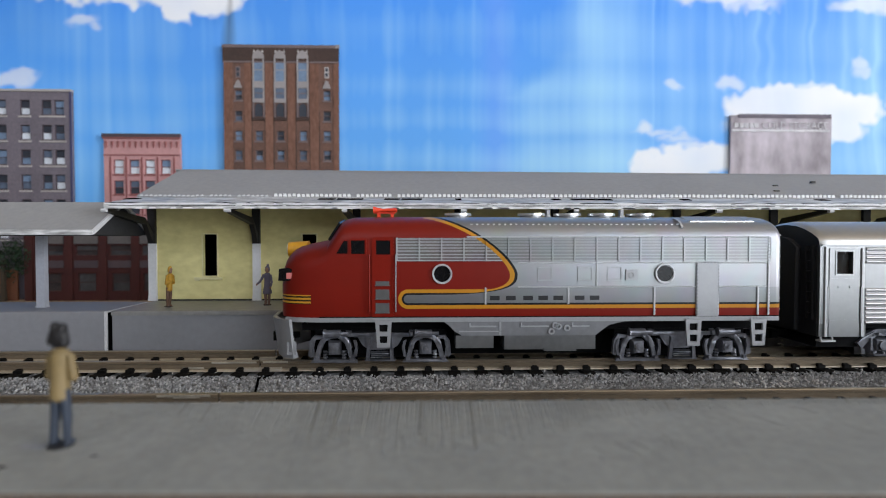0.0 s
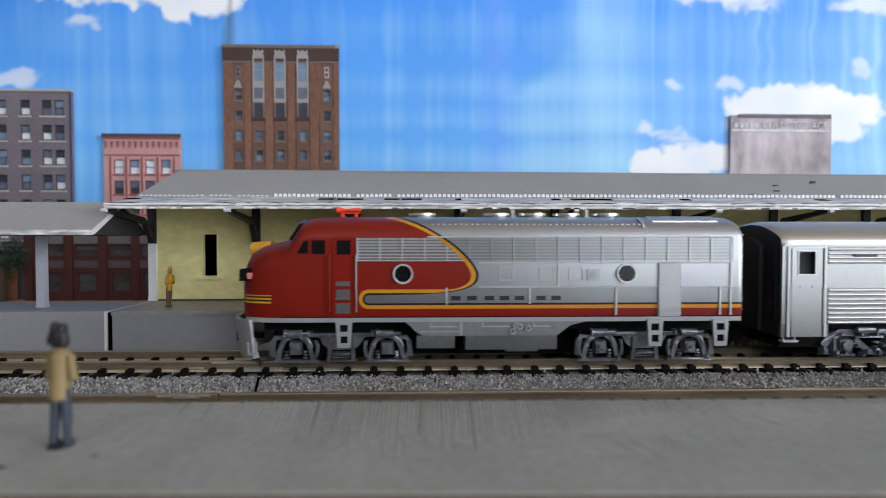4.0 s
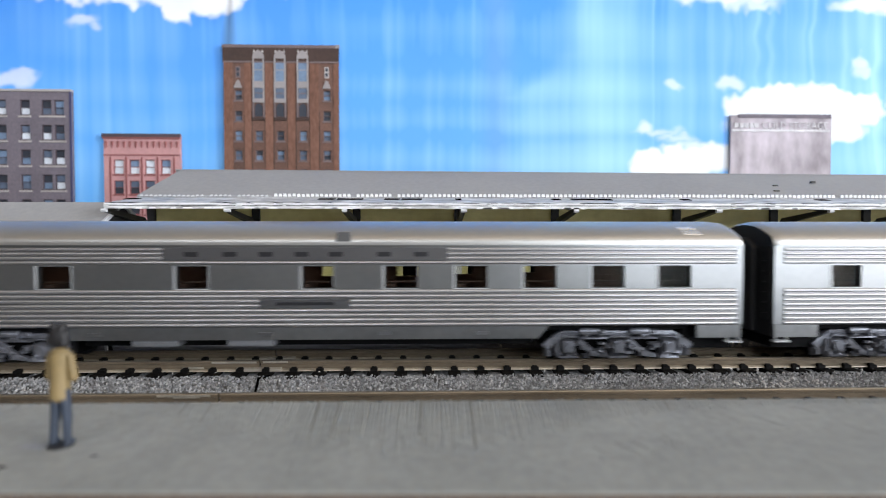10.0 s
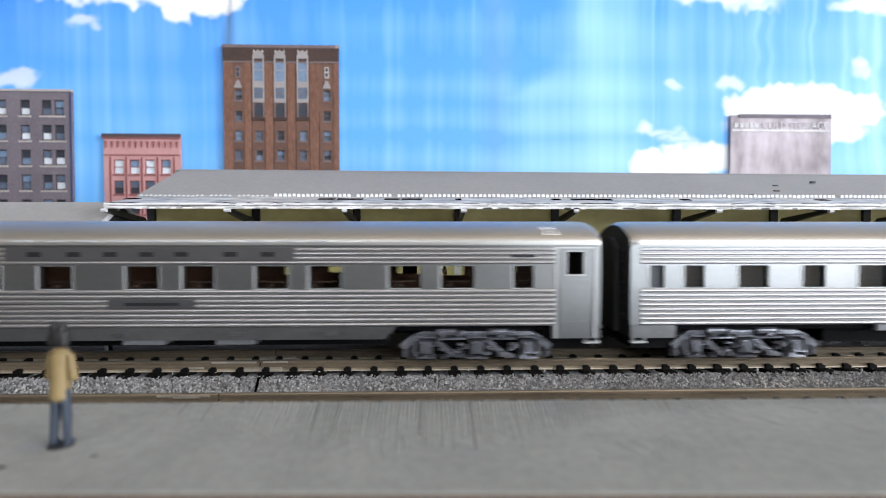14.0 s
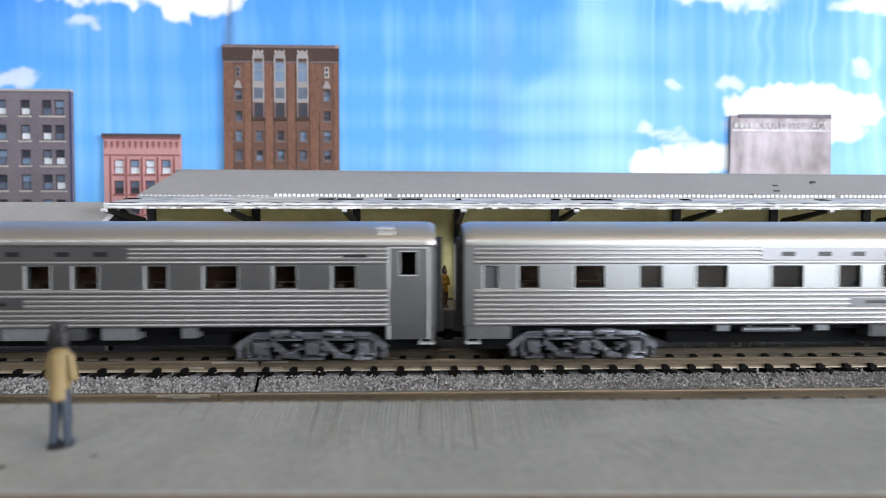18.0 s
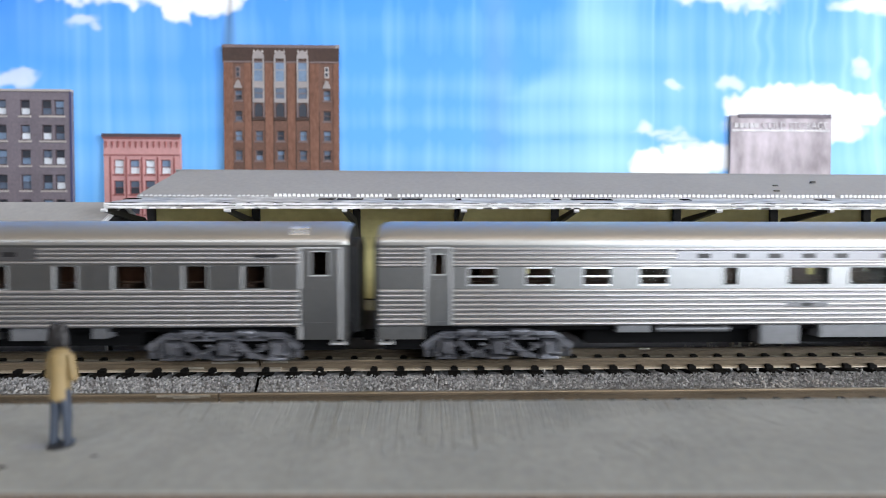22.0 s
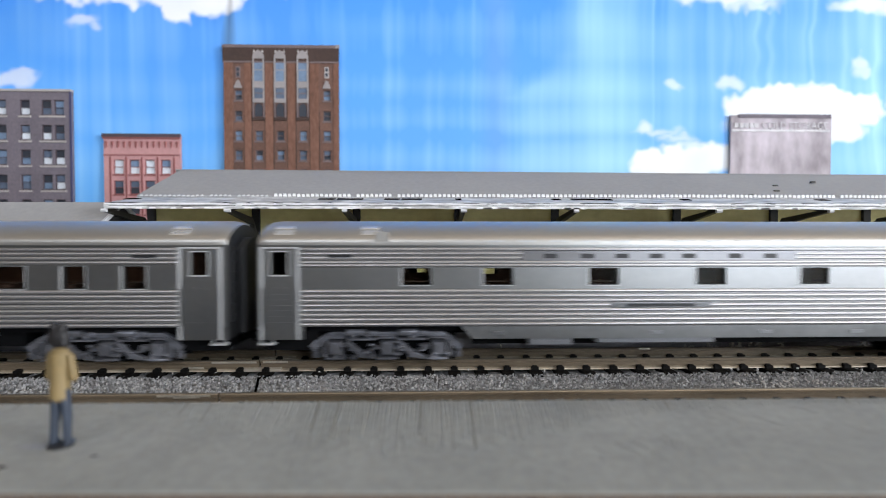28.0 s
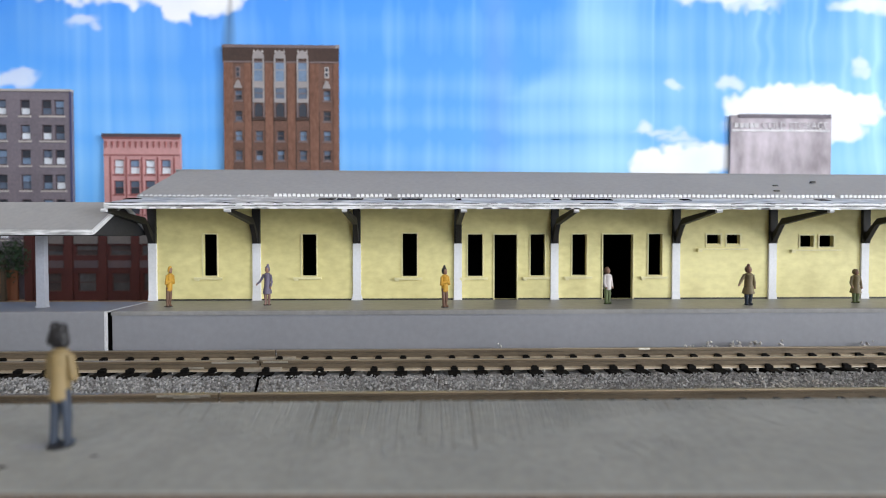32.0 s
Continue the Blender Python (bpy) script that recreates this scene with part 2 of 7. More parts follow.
# ---- the room round the layout ----
def room():
    x0, x1, y0, y1, z0, z1 = -1700, 1900, -1650, 330, -960, 1450
    bm = BM(); box(bm, x0 - 80, x1 + 80, y0 - 80, y1 + 80, z0 - 60, z0)
    thing("floor", bm, CARPET, "brown carpeted floor of the room", kind="structure")
    bm = BM(); box(bm, x0 - 80, x1 + 80, y0 - 80, y1 + 80, z1, z1 + 60)
    thing("ceiling", bm, ROOM_CEIL, "plain cream ceiling of the room", kind="structure")
    bm = BM(); box(bm, x0, x1, y1, y1 + 80, z0, z1)
    thing("wall_north", bm, ROOM_WALL, "plain tan wall behind the backdrop", kind="structure")
    bm = BM(); box(bm, x0 - 80, x0, y0 - 80, y1 + 80, z0, z1)
    thing("wall_west", bm, ROOM_WALL, "plain tan side wall", kind="structure")
    bm = BM()
    for a in ((y0 - 80, -1250, z0, z1), (-550, y1 + 80, z0, z1), (-1250, -550, z0, -150), (-1250, -550, 800, z1)):
        box(bm, x1, x1 + 80, *a)
    thing("wall_east", bm, ROOM_WALL, "tan side wall with a window", kind="structure")
    win = tagged(empty("window_3", x1 + 40, -900, 325), "white-framed side window letting daylight into the room", kind="structure")
    bm = BM(); box(bm, -20, 20, -350, 350, -475, -440); box(bm, -20, 20, -350, 350, 440, 475)
    for a in (-350, -18, 315):
        box(bm, -20, 20, a, a + 35, -440, 440)
    part("window_frame", bm, FRAME_WHITE, win)
    for a, b in ((-315, -18), (17, 315)):
        bm = BM(); box(bm, -3, 3, a, b, -440, 440)
        part("pane", bm, PANE, win).visible_shadow = False
    bm = BM(); holed(bm, x0, x1, z0, z1, [(-1200, 0, 700, 1150), (600, 1700, -955, 1080)], y0 - 80, y0)
    thing("wall_south", bm, ROOM_WALL, "tan wall with a wide window and a glazed patio door", kind="structure")
    for name, cx, cz, w, h, say in (("window_1", -600, 925, 600, 225, "white-framed window letting daylight into the room"), ("door_1", 1150, 62.5, 550, 1017.5, "white-framed glazed patio door letting daylight into the room")):
        win = tagged(empty(name, cx, y0 - 50, cz), say, kind="structure")
        bm = BM(); holed(bm, -w, w, -h, h, [(-w + 40, -20, -h + 40, h - 40), (20, w - 40, -h + 40, h - 40)], -20, 20)
        part("window_frame", bm, FRAME_WHITE, win)
        if name == "window_1":
            bm = BM(); box(bm, -w - 40, w + 40, 52, 100, -h - 24, -h - 2)
            part("window_sill", bm, FRAME_WHITE, win)
        for a, b in ((-w + 40, -20), (20, w - 40)):
            bm = BM(); box(bm, a, b, -3, 3, -h + 40, h - 40)
            part("pane", bm, PANE, win).visible_shadow = False


def table():
    t = tagged(empty("layout_table", 0, 0, -960), "plywood table that carries the model railway", "table")
    bm = BM(); box(bm, -1450, 1450, -60, 322, 934, 955.4)
    part("tabletop", bm, WOOD, t)
    for x in (-1400, -20, 1360):
        for y in (-40, 270):
            bm = BM(); box(bm, x, x + 40, y, y + 40, 0, 934)
            part("leg", bm, WOOD, t)


def value_noise(x, z, sx, sz, seed):
    """Smooth random values on a grid of cells sx by sz."""
    rng = np.random.RandomState(seed)
    g = rng.rand(64, 256)
    u, v = x / sx + 100, z / sz + 30
    i, j = np.floor(u).astype(int), np.floor(v).astype(int)
    fu, fv = u - i, v - j
    fu, fv = fu * fu * (3 - 2 * fu), fv * fv * (3 - 2 * fv)
    a, b = g[j % 64, i % 256], g[j % 64, (i + 1) % 256]
    c, d = g[(j + 1) % 64, i % 256], g[(j + 1) % 64, (i + 1) % 256]
    return (a * (1 - fu) + b * fu) * (1 - fv) + (c * (1 - fu) + d * fu) * fv


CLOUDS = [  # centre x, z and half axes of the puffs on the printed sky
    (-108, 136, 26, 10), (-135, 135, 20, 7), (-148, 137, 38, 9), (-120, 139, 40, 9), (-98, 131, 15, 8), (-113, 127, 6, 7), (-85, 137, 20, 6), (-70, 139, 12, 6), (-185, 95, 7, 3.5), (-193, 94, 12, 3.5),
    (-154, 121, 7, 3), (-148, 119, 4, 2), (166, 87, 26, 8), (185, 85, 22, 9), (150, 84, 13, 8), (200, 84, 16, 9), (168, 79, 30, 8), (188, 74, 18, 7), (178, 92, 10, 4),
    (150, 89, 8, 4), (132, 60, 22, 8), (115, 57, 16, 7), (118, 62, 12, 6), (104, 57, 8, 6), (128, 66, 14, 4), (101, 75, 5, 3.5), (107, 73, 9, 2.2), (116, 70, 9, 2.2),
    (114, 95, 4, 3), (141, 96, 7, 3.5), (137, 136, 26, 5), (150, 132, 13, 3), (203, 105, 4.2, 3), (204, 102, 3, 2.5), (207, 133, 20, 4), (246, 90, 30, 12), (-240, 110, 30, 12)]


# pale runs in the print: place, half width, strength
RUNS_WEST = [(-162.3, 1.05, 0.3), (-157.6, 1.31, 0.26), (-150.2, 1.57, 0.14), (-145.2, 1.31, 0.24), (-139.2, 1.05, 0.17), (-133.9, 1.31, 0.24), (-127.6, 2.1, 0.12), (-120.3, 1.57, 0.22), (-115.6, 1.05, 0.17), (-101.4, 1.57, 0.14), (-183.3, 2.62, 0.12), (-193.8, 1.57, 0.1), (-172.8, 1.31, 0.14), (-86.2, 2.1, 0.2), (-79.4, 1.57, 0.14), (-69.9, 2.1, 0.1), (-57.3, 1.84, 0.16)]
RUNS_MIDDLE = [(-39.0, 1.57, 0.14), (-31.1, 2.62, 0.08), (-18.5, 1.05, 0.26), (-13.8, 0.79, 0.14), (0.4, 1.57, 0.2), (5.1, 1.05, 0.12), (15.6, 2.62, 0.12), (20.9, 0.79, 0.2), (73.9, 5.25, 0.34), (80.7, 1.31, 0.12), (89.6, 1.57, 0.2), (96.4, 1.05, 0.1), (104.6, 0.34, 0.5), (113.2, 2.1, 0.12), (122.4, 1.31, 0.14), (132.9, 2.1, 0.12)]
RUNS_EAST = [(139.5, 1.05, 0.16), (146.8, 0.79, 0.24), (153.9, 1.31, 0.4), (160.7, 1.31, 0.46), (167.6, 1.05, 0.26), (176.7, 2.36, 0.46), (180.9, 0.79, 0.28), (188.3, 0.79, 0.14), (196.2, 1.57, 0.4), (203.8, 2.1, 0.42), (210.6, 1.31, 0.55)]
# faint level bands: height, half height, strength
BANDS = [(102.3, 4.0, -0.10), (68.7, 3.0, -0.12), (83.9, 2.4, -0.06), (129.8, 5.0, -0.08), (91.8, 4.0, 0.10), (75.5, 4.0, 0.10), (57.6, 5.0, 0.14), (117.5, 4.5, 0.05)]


def backdrop():
    xs = np.concatenate([np.linspace(-330, -216, 24)[:-1], np.linspace(-216, 226, 800), np.linspace(226, 330, 22)[1:]])
    nx, nz = len(xs), 210
    x, z = np.meshgrid(xs, np.linspace(-4.5, 165, nz))
    low = np.clip(1 - (z - 40) / 110, 0, 1)
    r, g, b = 0.050 + 0.095 * low, 0.272 + 0.175 * low, 0.87 + 0.06 * low
    lean = x + (z - 90) * 0.03 * np.clip((x - 120) / 60, 0, 1) + (value_noise(x, z, 60, 14, 14) - 0.5) * 0.9 + (value_noise(x, z, 14, 9, 16) - 0.5) * 3.2 * np.clip((x - 118) / 30, 0, 1)
    runs = np.zeros_like(x)
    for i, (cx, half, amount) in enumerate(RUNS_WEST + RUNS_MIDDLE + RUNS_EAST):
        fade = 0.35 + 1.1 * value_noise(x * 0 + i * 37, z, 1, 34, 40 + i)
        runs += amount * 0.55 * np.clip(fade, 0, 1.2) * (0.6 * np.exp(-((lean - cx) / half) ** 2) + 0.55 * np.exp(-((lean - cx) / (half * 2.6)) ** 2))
    fine = (value_noise(lean, z, 1.7, 70, 3) - 0.5) * 0.10 + (value_noise(lean, z, 6, 90, 4) - 0.5) * 0.14
    level = np.zeros_like(x)
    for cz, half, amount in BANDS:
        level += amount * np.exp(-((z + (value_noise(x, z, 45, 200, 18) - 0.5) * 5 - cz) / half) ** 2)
    level *= 0.35 + 0.65 * np.clip((x + 50) / 30, 0, 1) * np.clip((120 - x) / 40, 0, 1) + 0.3 * value_noise(x, z, 30, 60, 19)
    # painted glare: paler, greener half of the sheet past a bent edge, bluer further on
    edge = 39.2 + np.clip((z - 88) / 22, 0, 1) ** 0.8 * 26 + (value_noise(x, z, 50, 9, 23) - 0.5) * 5
    pale = 1 / (1 + np.exp(-(x - edge) / 2.6)) * (0.33 - 0.25 * np.clip((x - 92) / 16, 0, 1) + 0.07 * np.clip((x - 180) / 30, 0, 1)) * (0.75 + 0.45 * low)
    white = np.clip(runs + fine + level + pale + (value_noise(x, z, 18, 14, 31) - 0.5) * 0.10 + 0.03, 0, 1)
    mauve = np.exp(-((x - 31.4) / 7.5) ** 2) * 0.5
    dx = (value_noise(x, z, 9, 9, 6) - 0.5) * 7 + (value_noise(x, z, 3.4, 3.4, 7) - 0.5) * 3
    dz = (value_noise(x, z, 7, 7, 8) - 0.5) * 5 + (value_noise(x, z, 2.6, 2.6, 9) - 0.5) * 2.4
    field = np.zeros_like(x)
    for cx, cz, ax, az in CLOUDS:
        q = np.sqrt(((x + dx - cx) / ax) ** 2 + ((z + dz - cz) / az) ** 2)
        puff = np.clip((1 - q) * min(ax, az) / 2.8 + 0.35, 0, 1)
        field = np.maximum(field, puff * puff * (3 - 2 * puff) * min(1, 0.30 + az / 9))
    cloud = field * (0.80 + 0.2 * value_noise(x, z, 14, 10, 11))
    spire = np.clip(1 - np.abs(x + 90.5 - (z - 120) * 0.05) / np.clip(0.5 + (138 - z) * 0.16, 0.01, 4), 0, 1) * ((z > 108) & (z < 137)) * 0.55
    dark_spot = np.clip(value_noise(x, z, 30, 60, 21) - 0.62, 0, 1) * 0.4 + 0.35 * np.exp(-((x + 95) / 9) ** 2 - ((z - 128) / 9) ** 2) + 0.25 * np.exp(-((x + 190) / 30) ** 2 - ((z - 125) / 16) ** 2)
    col = np.stack([r, g, b], -1) * (1 - 0.35 * spire - 0.3 * dark_spot)[..., None]
    col = col * (1 - mauve[..., None]) + np.array([0.15, 0.34, 0.92]) * mauve[..., None]
    w = np.clip(white, 0, 0.9)[..., None]
    col = col * (1 - w) + np.array([0.46, 0.78, 0.97]) * w
    col = col * (1 - cloud[..., None]) + np.array([0.88, 0.88, 0.90]) * cloud[..., None]
    col = col * (1 - 0.8 * spire[..., None])
    y = 240 + (value_noise(x, z, 40, 200, 12) - 0.5) * 1.6
    me = bpy.data.meshes.new("backdrop")
    idx = np.arange(nx * nz).reshape(nz, nx)
    quads = np.stack([idx[:-1, :-1], idx[:-1, 1:], idx[1:, 1:], idx[1:, :-1]], -1).reshape(-1, 4)
    me.from_pydata((np.stack([x, y, z], -1).reshape(-1, 3) * U).tolist(), [], quads.tolist())
    att = me.color_attributes.new("print", "FLOAT_COLOR", "POINT")
    att.data.foreach_set("color", np.concatenate([col.reshape(-1, 3), np.ones((nx * nz, 1))], 1).astype(np.float32).ravel())
    me.polygons.foreach_set("use_smooth", [True] * len(me.polygons))
    m = mat("printed_sky", (0.2, 0.4, 0.8), 0.55, 0, 0.1, 300, 20, 0.05)
    n = m.node_tree.nodes
    vc = n.new("ShaderNodeVertexColor")
    vc.layer_name = "print"
    m.node_tree.links.new(vc.outputs[0], n["Principled BSDF"].inputs["Base Color"])
    me.materials.append(m)
    ob = new("backdrop", me)
    sol = ob.modifiers.new("sheet", "SOLIDIFY")
    sol.thickness, sol.offset = 0.0006, 1
    tagged(ob, "printed paper sky backdrop with white clouds and streaks", kind="structure")


# ---- track ----
def stones(name, label, spots, seed, size=(0.35, 0.75), material=None):
    rng = random.Random(seed)
    verts, faces = [], []
    for x, y, z in spots:
        s = rng.uniform(*size) * rng.choice((0.7, 1, 1))
        base = len(verts)
        turn = Euler((rng.uniform(0, 6), rng.uniform(0, 6), rng.uniform(0, 6))).to_matrix()
        sq = (rng.uniform(0.6, 1.1), rng.uniform(0.6, 1.1), rng.uniform(0.6, 1.0))
        for p in ((1, 0, 0), (-1, 0, 0), (0, 1, 0), (0, -1, 0), (0, 0, 1), (0, 0, -1)):
            q = turn @ Vector([a * b * s * rng.uniform(0.7, 1.15) for a, b in zip(p, sq)])
            verts.append(((x + q.x) * U, (y + q.y) * U, (z + q.z) * U))
        for a, b in ((0, 2), (2, 1), (1, 3), (3, 0)):
            faces.append((base + a, base + b, base + 4))
            faces.append((base + b, base + a, base + 5))
    me = bpy.data.meshes.new(name)
    me.from_pydata(verts, [], faces)
    me.materials.append(material or STONES)
    return tagged(new(name, me), label, kind="stuff")


STONES = mat("loose_stone", (0.35, 0.35, 0.352), 0.85, 0, 0.4, 1300, 400, 0.3)
_n = STONES.node_tree.nodes
_geo, _ramp, _mix = _n.new("ShaderNodeNewGeometry"), _n.new("ShaderNodeValToRGB"), _n.new("ShaderNodeMix")
_mix.data_type, _mix.blend_type = "RGBA", "MULTIPLY"
_mix.inputs[0].default_value = 1.0
_ramp.color_ramp.elements[0].color, _ramp.color_ramp.elements[1].color = (0.5, 0.5, 0.51, 1), (1.4, 1.4, 1.4, 1)
_lk = STONES.node_tree.links
_lk.new(_geo.outputs["Random Per Island"], _ramp.inputs[0])
_lk.new(_n["Color Ramp"].outputs[0], _mix.inputs[6])
_lk.new(_ramp.outputs[0], _mix.inputs[7])
_lk.new(_mix.outputs[2], _n["Principled BSDF"].inputs["Base Color"])

PALE_STONE = mat("pale_gravel", (0.55, 0.53, 0.51), 0.85, 0, 0.45, 900, 300, 0.3)
TIE_STEP = 5.14


def tie_mesh():
    bm = BM()
    prism(bm, [(-8.1, -3.2), (-8.1, -2.15), (-7.9, -2.0), (7.9, -2.0), (8.1, -2.15), (8.1, -3.2)], "x", -1.15, 1.15)
    for y in (-4.5, 4.5):  # moulded spikes that clip the rail foot
        for s in (-1, 1):
            box(bm, -0.68, 0.68, y + s * 1.05 - 0.42, y + s * 1.05 + 0.4, -2.05, -1.42)
            box(bm, -0.45, 0.45, y + s * 0.75 - 0.25, y + s * 0.75 + 0.25, -1.43, -1.2)
    return mesh("tie", bm, TIE)


def rail_part(track, y, joint, name="rail"):
    """One rail in two lengths that meet at the joint: head, web and foot."""
    for a, b in ((-1430, joint - 0.15), (joint + 0.15, 1430)):
        bm = BM()
        half = [(0.85, -2.0), (0.8, -1.78), (0.27, -1.6), (0.25, -0.66), (0.45, -0.55), (0.45, -0.12), (0.36, 0.0)]
        outline = [(y - o, z) for o, z in half] + [(y + o, z) for o, z in half[::-1]]
        prism(bm, outline, "x", a, b, 0)
        for f in bm.faces:
            zm = f.calc_center_median().z
            f.material_index = 1 if zm > -0.1 else 2 if zm < -1.66 and len(f.verts) == 4 else 0
        part(name, bm, [RAIL, RAIL_TOP, RAIL_FOOT], track)
    bm = BM()
    prism(bm, [(y - 1.0, -2.0), (y - 1.0, -1.55), (y - 0.42, -1.35), (y + 0.42, -1.35), (y + 1.0, -1.55), (y + 1.0, -2.0)], "x", joint - 4.4, joint + 4.2)
    part("rail_joiner", bm, JOINER, track, "bare metal rail joiner")


def track(y, joint, first, label):
    t = tagged(empty("railway_track", 0, y, 0), label, "railway track", "tracks past the station")
    for dy, dj in ((-4.5, 0.0), (4.5, 0.4)):
        rail_part(t, dy, joint + dj)
    if y > 100:
        # Bright wedge tilted toward the door: a glint built into the shape.
        bm = BM(); prism(bm, [(3.98, -0.3), (4.08, 0.03), (4.7, 0.03), (4.7, -0.1)], "x", 44.8, 47.2)
        part("polished_glint", bm, WORN_BRIGHT, t, "bright polished patch on the rail head, tilted to give a glint")
    if y > 100:
        for a, b, z0, z1 in ((-41.5, -33.0, -0.5, -0.15), (-31.8, -27.0, -0.42, -0.1), (-47.0, -43.0, -1.5, -1.2)):
            bm = BM(); box(bm, a, b, -5.02, -4.9, z0, z1)
            part("worn_patch", bm, WORN_BRIGHT, t, "bright worn patch on the rail side")
    else:
        for a, b, z0, z1 in ((-41.0, -33.0, -0.42, -0.12), (-38.5, -34.5, -0.62, -0.45)):
            bm = BM(); box(bm, a, b, 3.96, 4.04, z0, z1)
            part("worn_patch", bm, WORN_BRIGHT, t, "bright worn patch on the rail side")
    data = tie_mesh()
    rng = random.Random(int(y))
    for k in range(-50, 51):
        piece("tie", data, t, first + k * TIE_STEP + rng.uniform(-0.15, 0.15), 0, 0)
    bm = BM()
    for k in list(range(-276, -50)) + list(range(51, 277)):
        x = first + k * TIE_STEP
        box(bm, x - 1.15, x + 1.15, -8.1, 8.1, -3.2, -2.0)
    far = part("far_ties", bm, TIE, t, "black ties of the track beyond the station")
    far["kind"] = "stuff"


def ballast():
    rng = random.Random(4)
    nx, ny = 440, 60
    xs, ys = np.linspace(-330, 330, nx), np.linspace(58, 119.8, ny)
    bm = BM()
    grid = []
    for y in ys:
        row = []
        for x in xs:
            low = -3.0 if 87 < y < 95 else -2.75
            row.append(bm.verts.new((x, y, low + rng.uniform(-0.22, 0.22))))
        grid.append(row)
    for j in range(ny - 1):
        for i in range(nx - 1):
            bm.faces.new((grid[j][i], grid[j][i + 1], grid[j + 1][i + 1], grid[j + 1][i]))
    x0, x1 = -330, 330
    lo = [bm.verts.new((x, y, -4.6)) for x, y in ((x0, 58), (x1, 58), (x1, 119.8), (x0, 119.8))]
    bm.faces.new(lo)
    bm.faces.new([*grid[0], lo[1], lo[0]])
    bm.faces.new([*grid[-1][::-1], lo[3], lo[2]])
    bm.faces.new([*[r[0] for r in grid][::-1], lo[0], lo[3]])
    bm.faces.new([*[r[-1] for r in grid], lo[2], lo[1]])
    for a, b in ((-1430, -330), (330, 1430)):
        box(bm, a, b, 58, 119.8, -4.6, -2.75)
    thing("ballast_bed", bm, BALLAST_BED, "grey ballast roadbed under both tracks", kind="structure")
    spots = []
    for _ in range(23000):   # the open strip between the tracks
        x, y = rng.uniform(-105, 125), rng.uniform(79.8, 97.2)
        spots.append((x, y, -2.5 + rng.uniform(-0.2, 0.2) + (0.2 if 84 < y < 96.6 else 0)))
    for _ in range(2600):
        spots.append((rng.uniform(-110, 130), rng.uniform(100.6, 119.2), -2.6 + rng.uniform(-0.2, 0.15)))
    stones("ballast", "loose grey and white ballast stones between the tracks", spots, 5, (0.17, 0.38))
    heap = []
    for cx, cy, n, r in ((72, 117.8, 30, 3.0), (76.5, 118.0, 20, 2.4), (60, 118.2, 5, 2.2), (66, 118.2, 9, 2.4), (83, 118.2, 5, 3), (16, 117.5, 5, 2), (104, 118, 8, 4)):
        for _ in range(n):
            q = rng.gauss(0, 0.45)
            heap.append((cx + q * r, cy + rng.uniform(-1.2, 1.2), -2.2 + rng.uniform(0, 1.6) * math.exp(-q * q * 3)))
    stones("gravel_heap", "small heap of pale gravel against the platform foot", heap, 6, (0.3, 0.66), PALE_STONE)
    clump = [(64 + rng.gauss(0, 4), 89 + rng.gauss(0, 2.0), -2.1 + rng.uniform(-0.1, 0.3)) for _ in range(60)]
    clump += [(rng.uniform(-80, 95), rng.choice((98.4, 98.9, 101.6)) + rng.gauss(0, 0.3), -2.1 + rng.uniform(-0.1, 0.2)) for _ in range(45)]
    stones("pale_rubble", "pale plaster crumbs on the ballast", clump, 7, (0.25, 0.5), PALE_STONE)
    bm = BM()
    # Black strip paints the dark of a joint in the roadbed.
    prism(bm, [(-27.3, 79.7), (-26.9, 79.7), (-30.9, 94.8), (-29.6, 96.8), (-31.4, 95.2)], "z", -2.6, -2.02)
    thing("roadbed_joint", bm, INK, "black strip painted as the shade in a joint across the ballast roadbed", kind="structure")


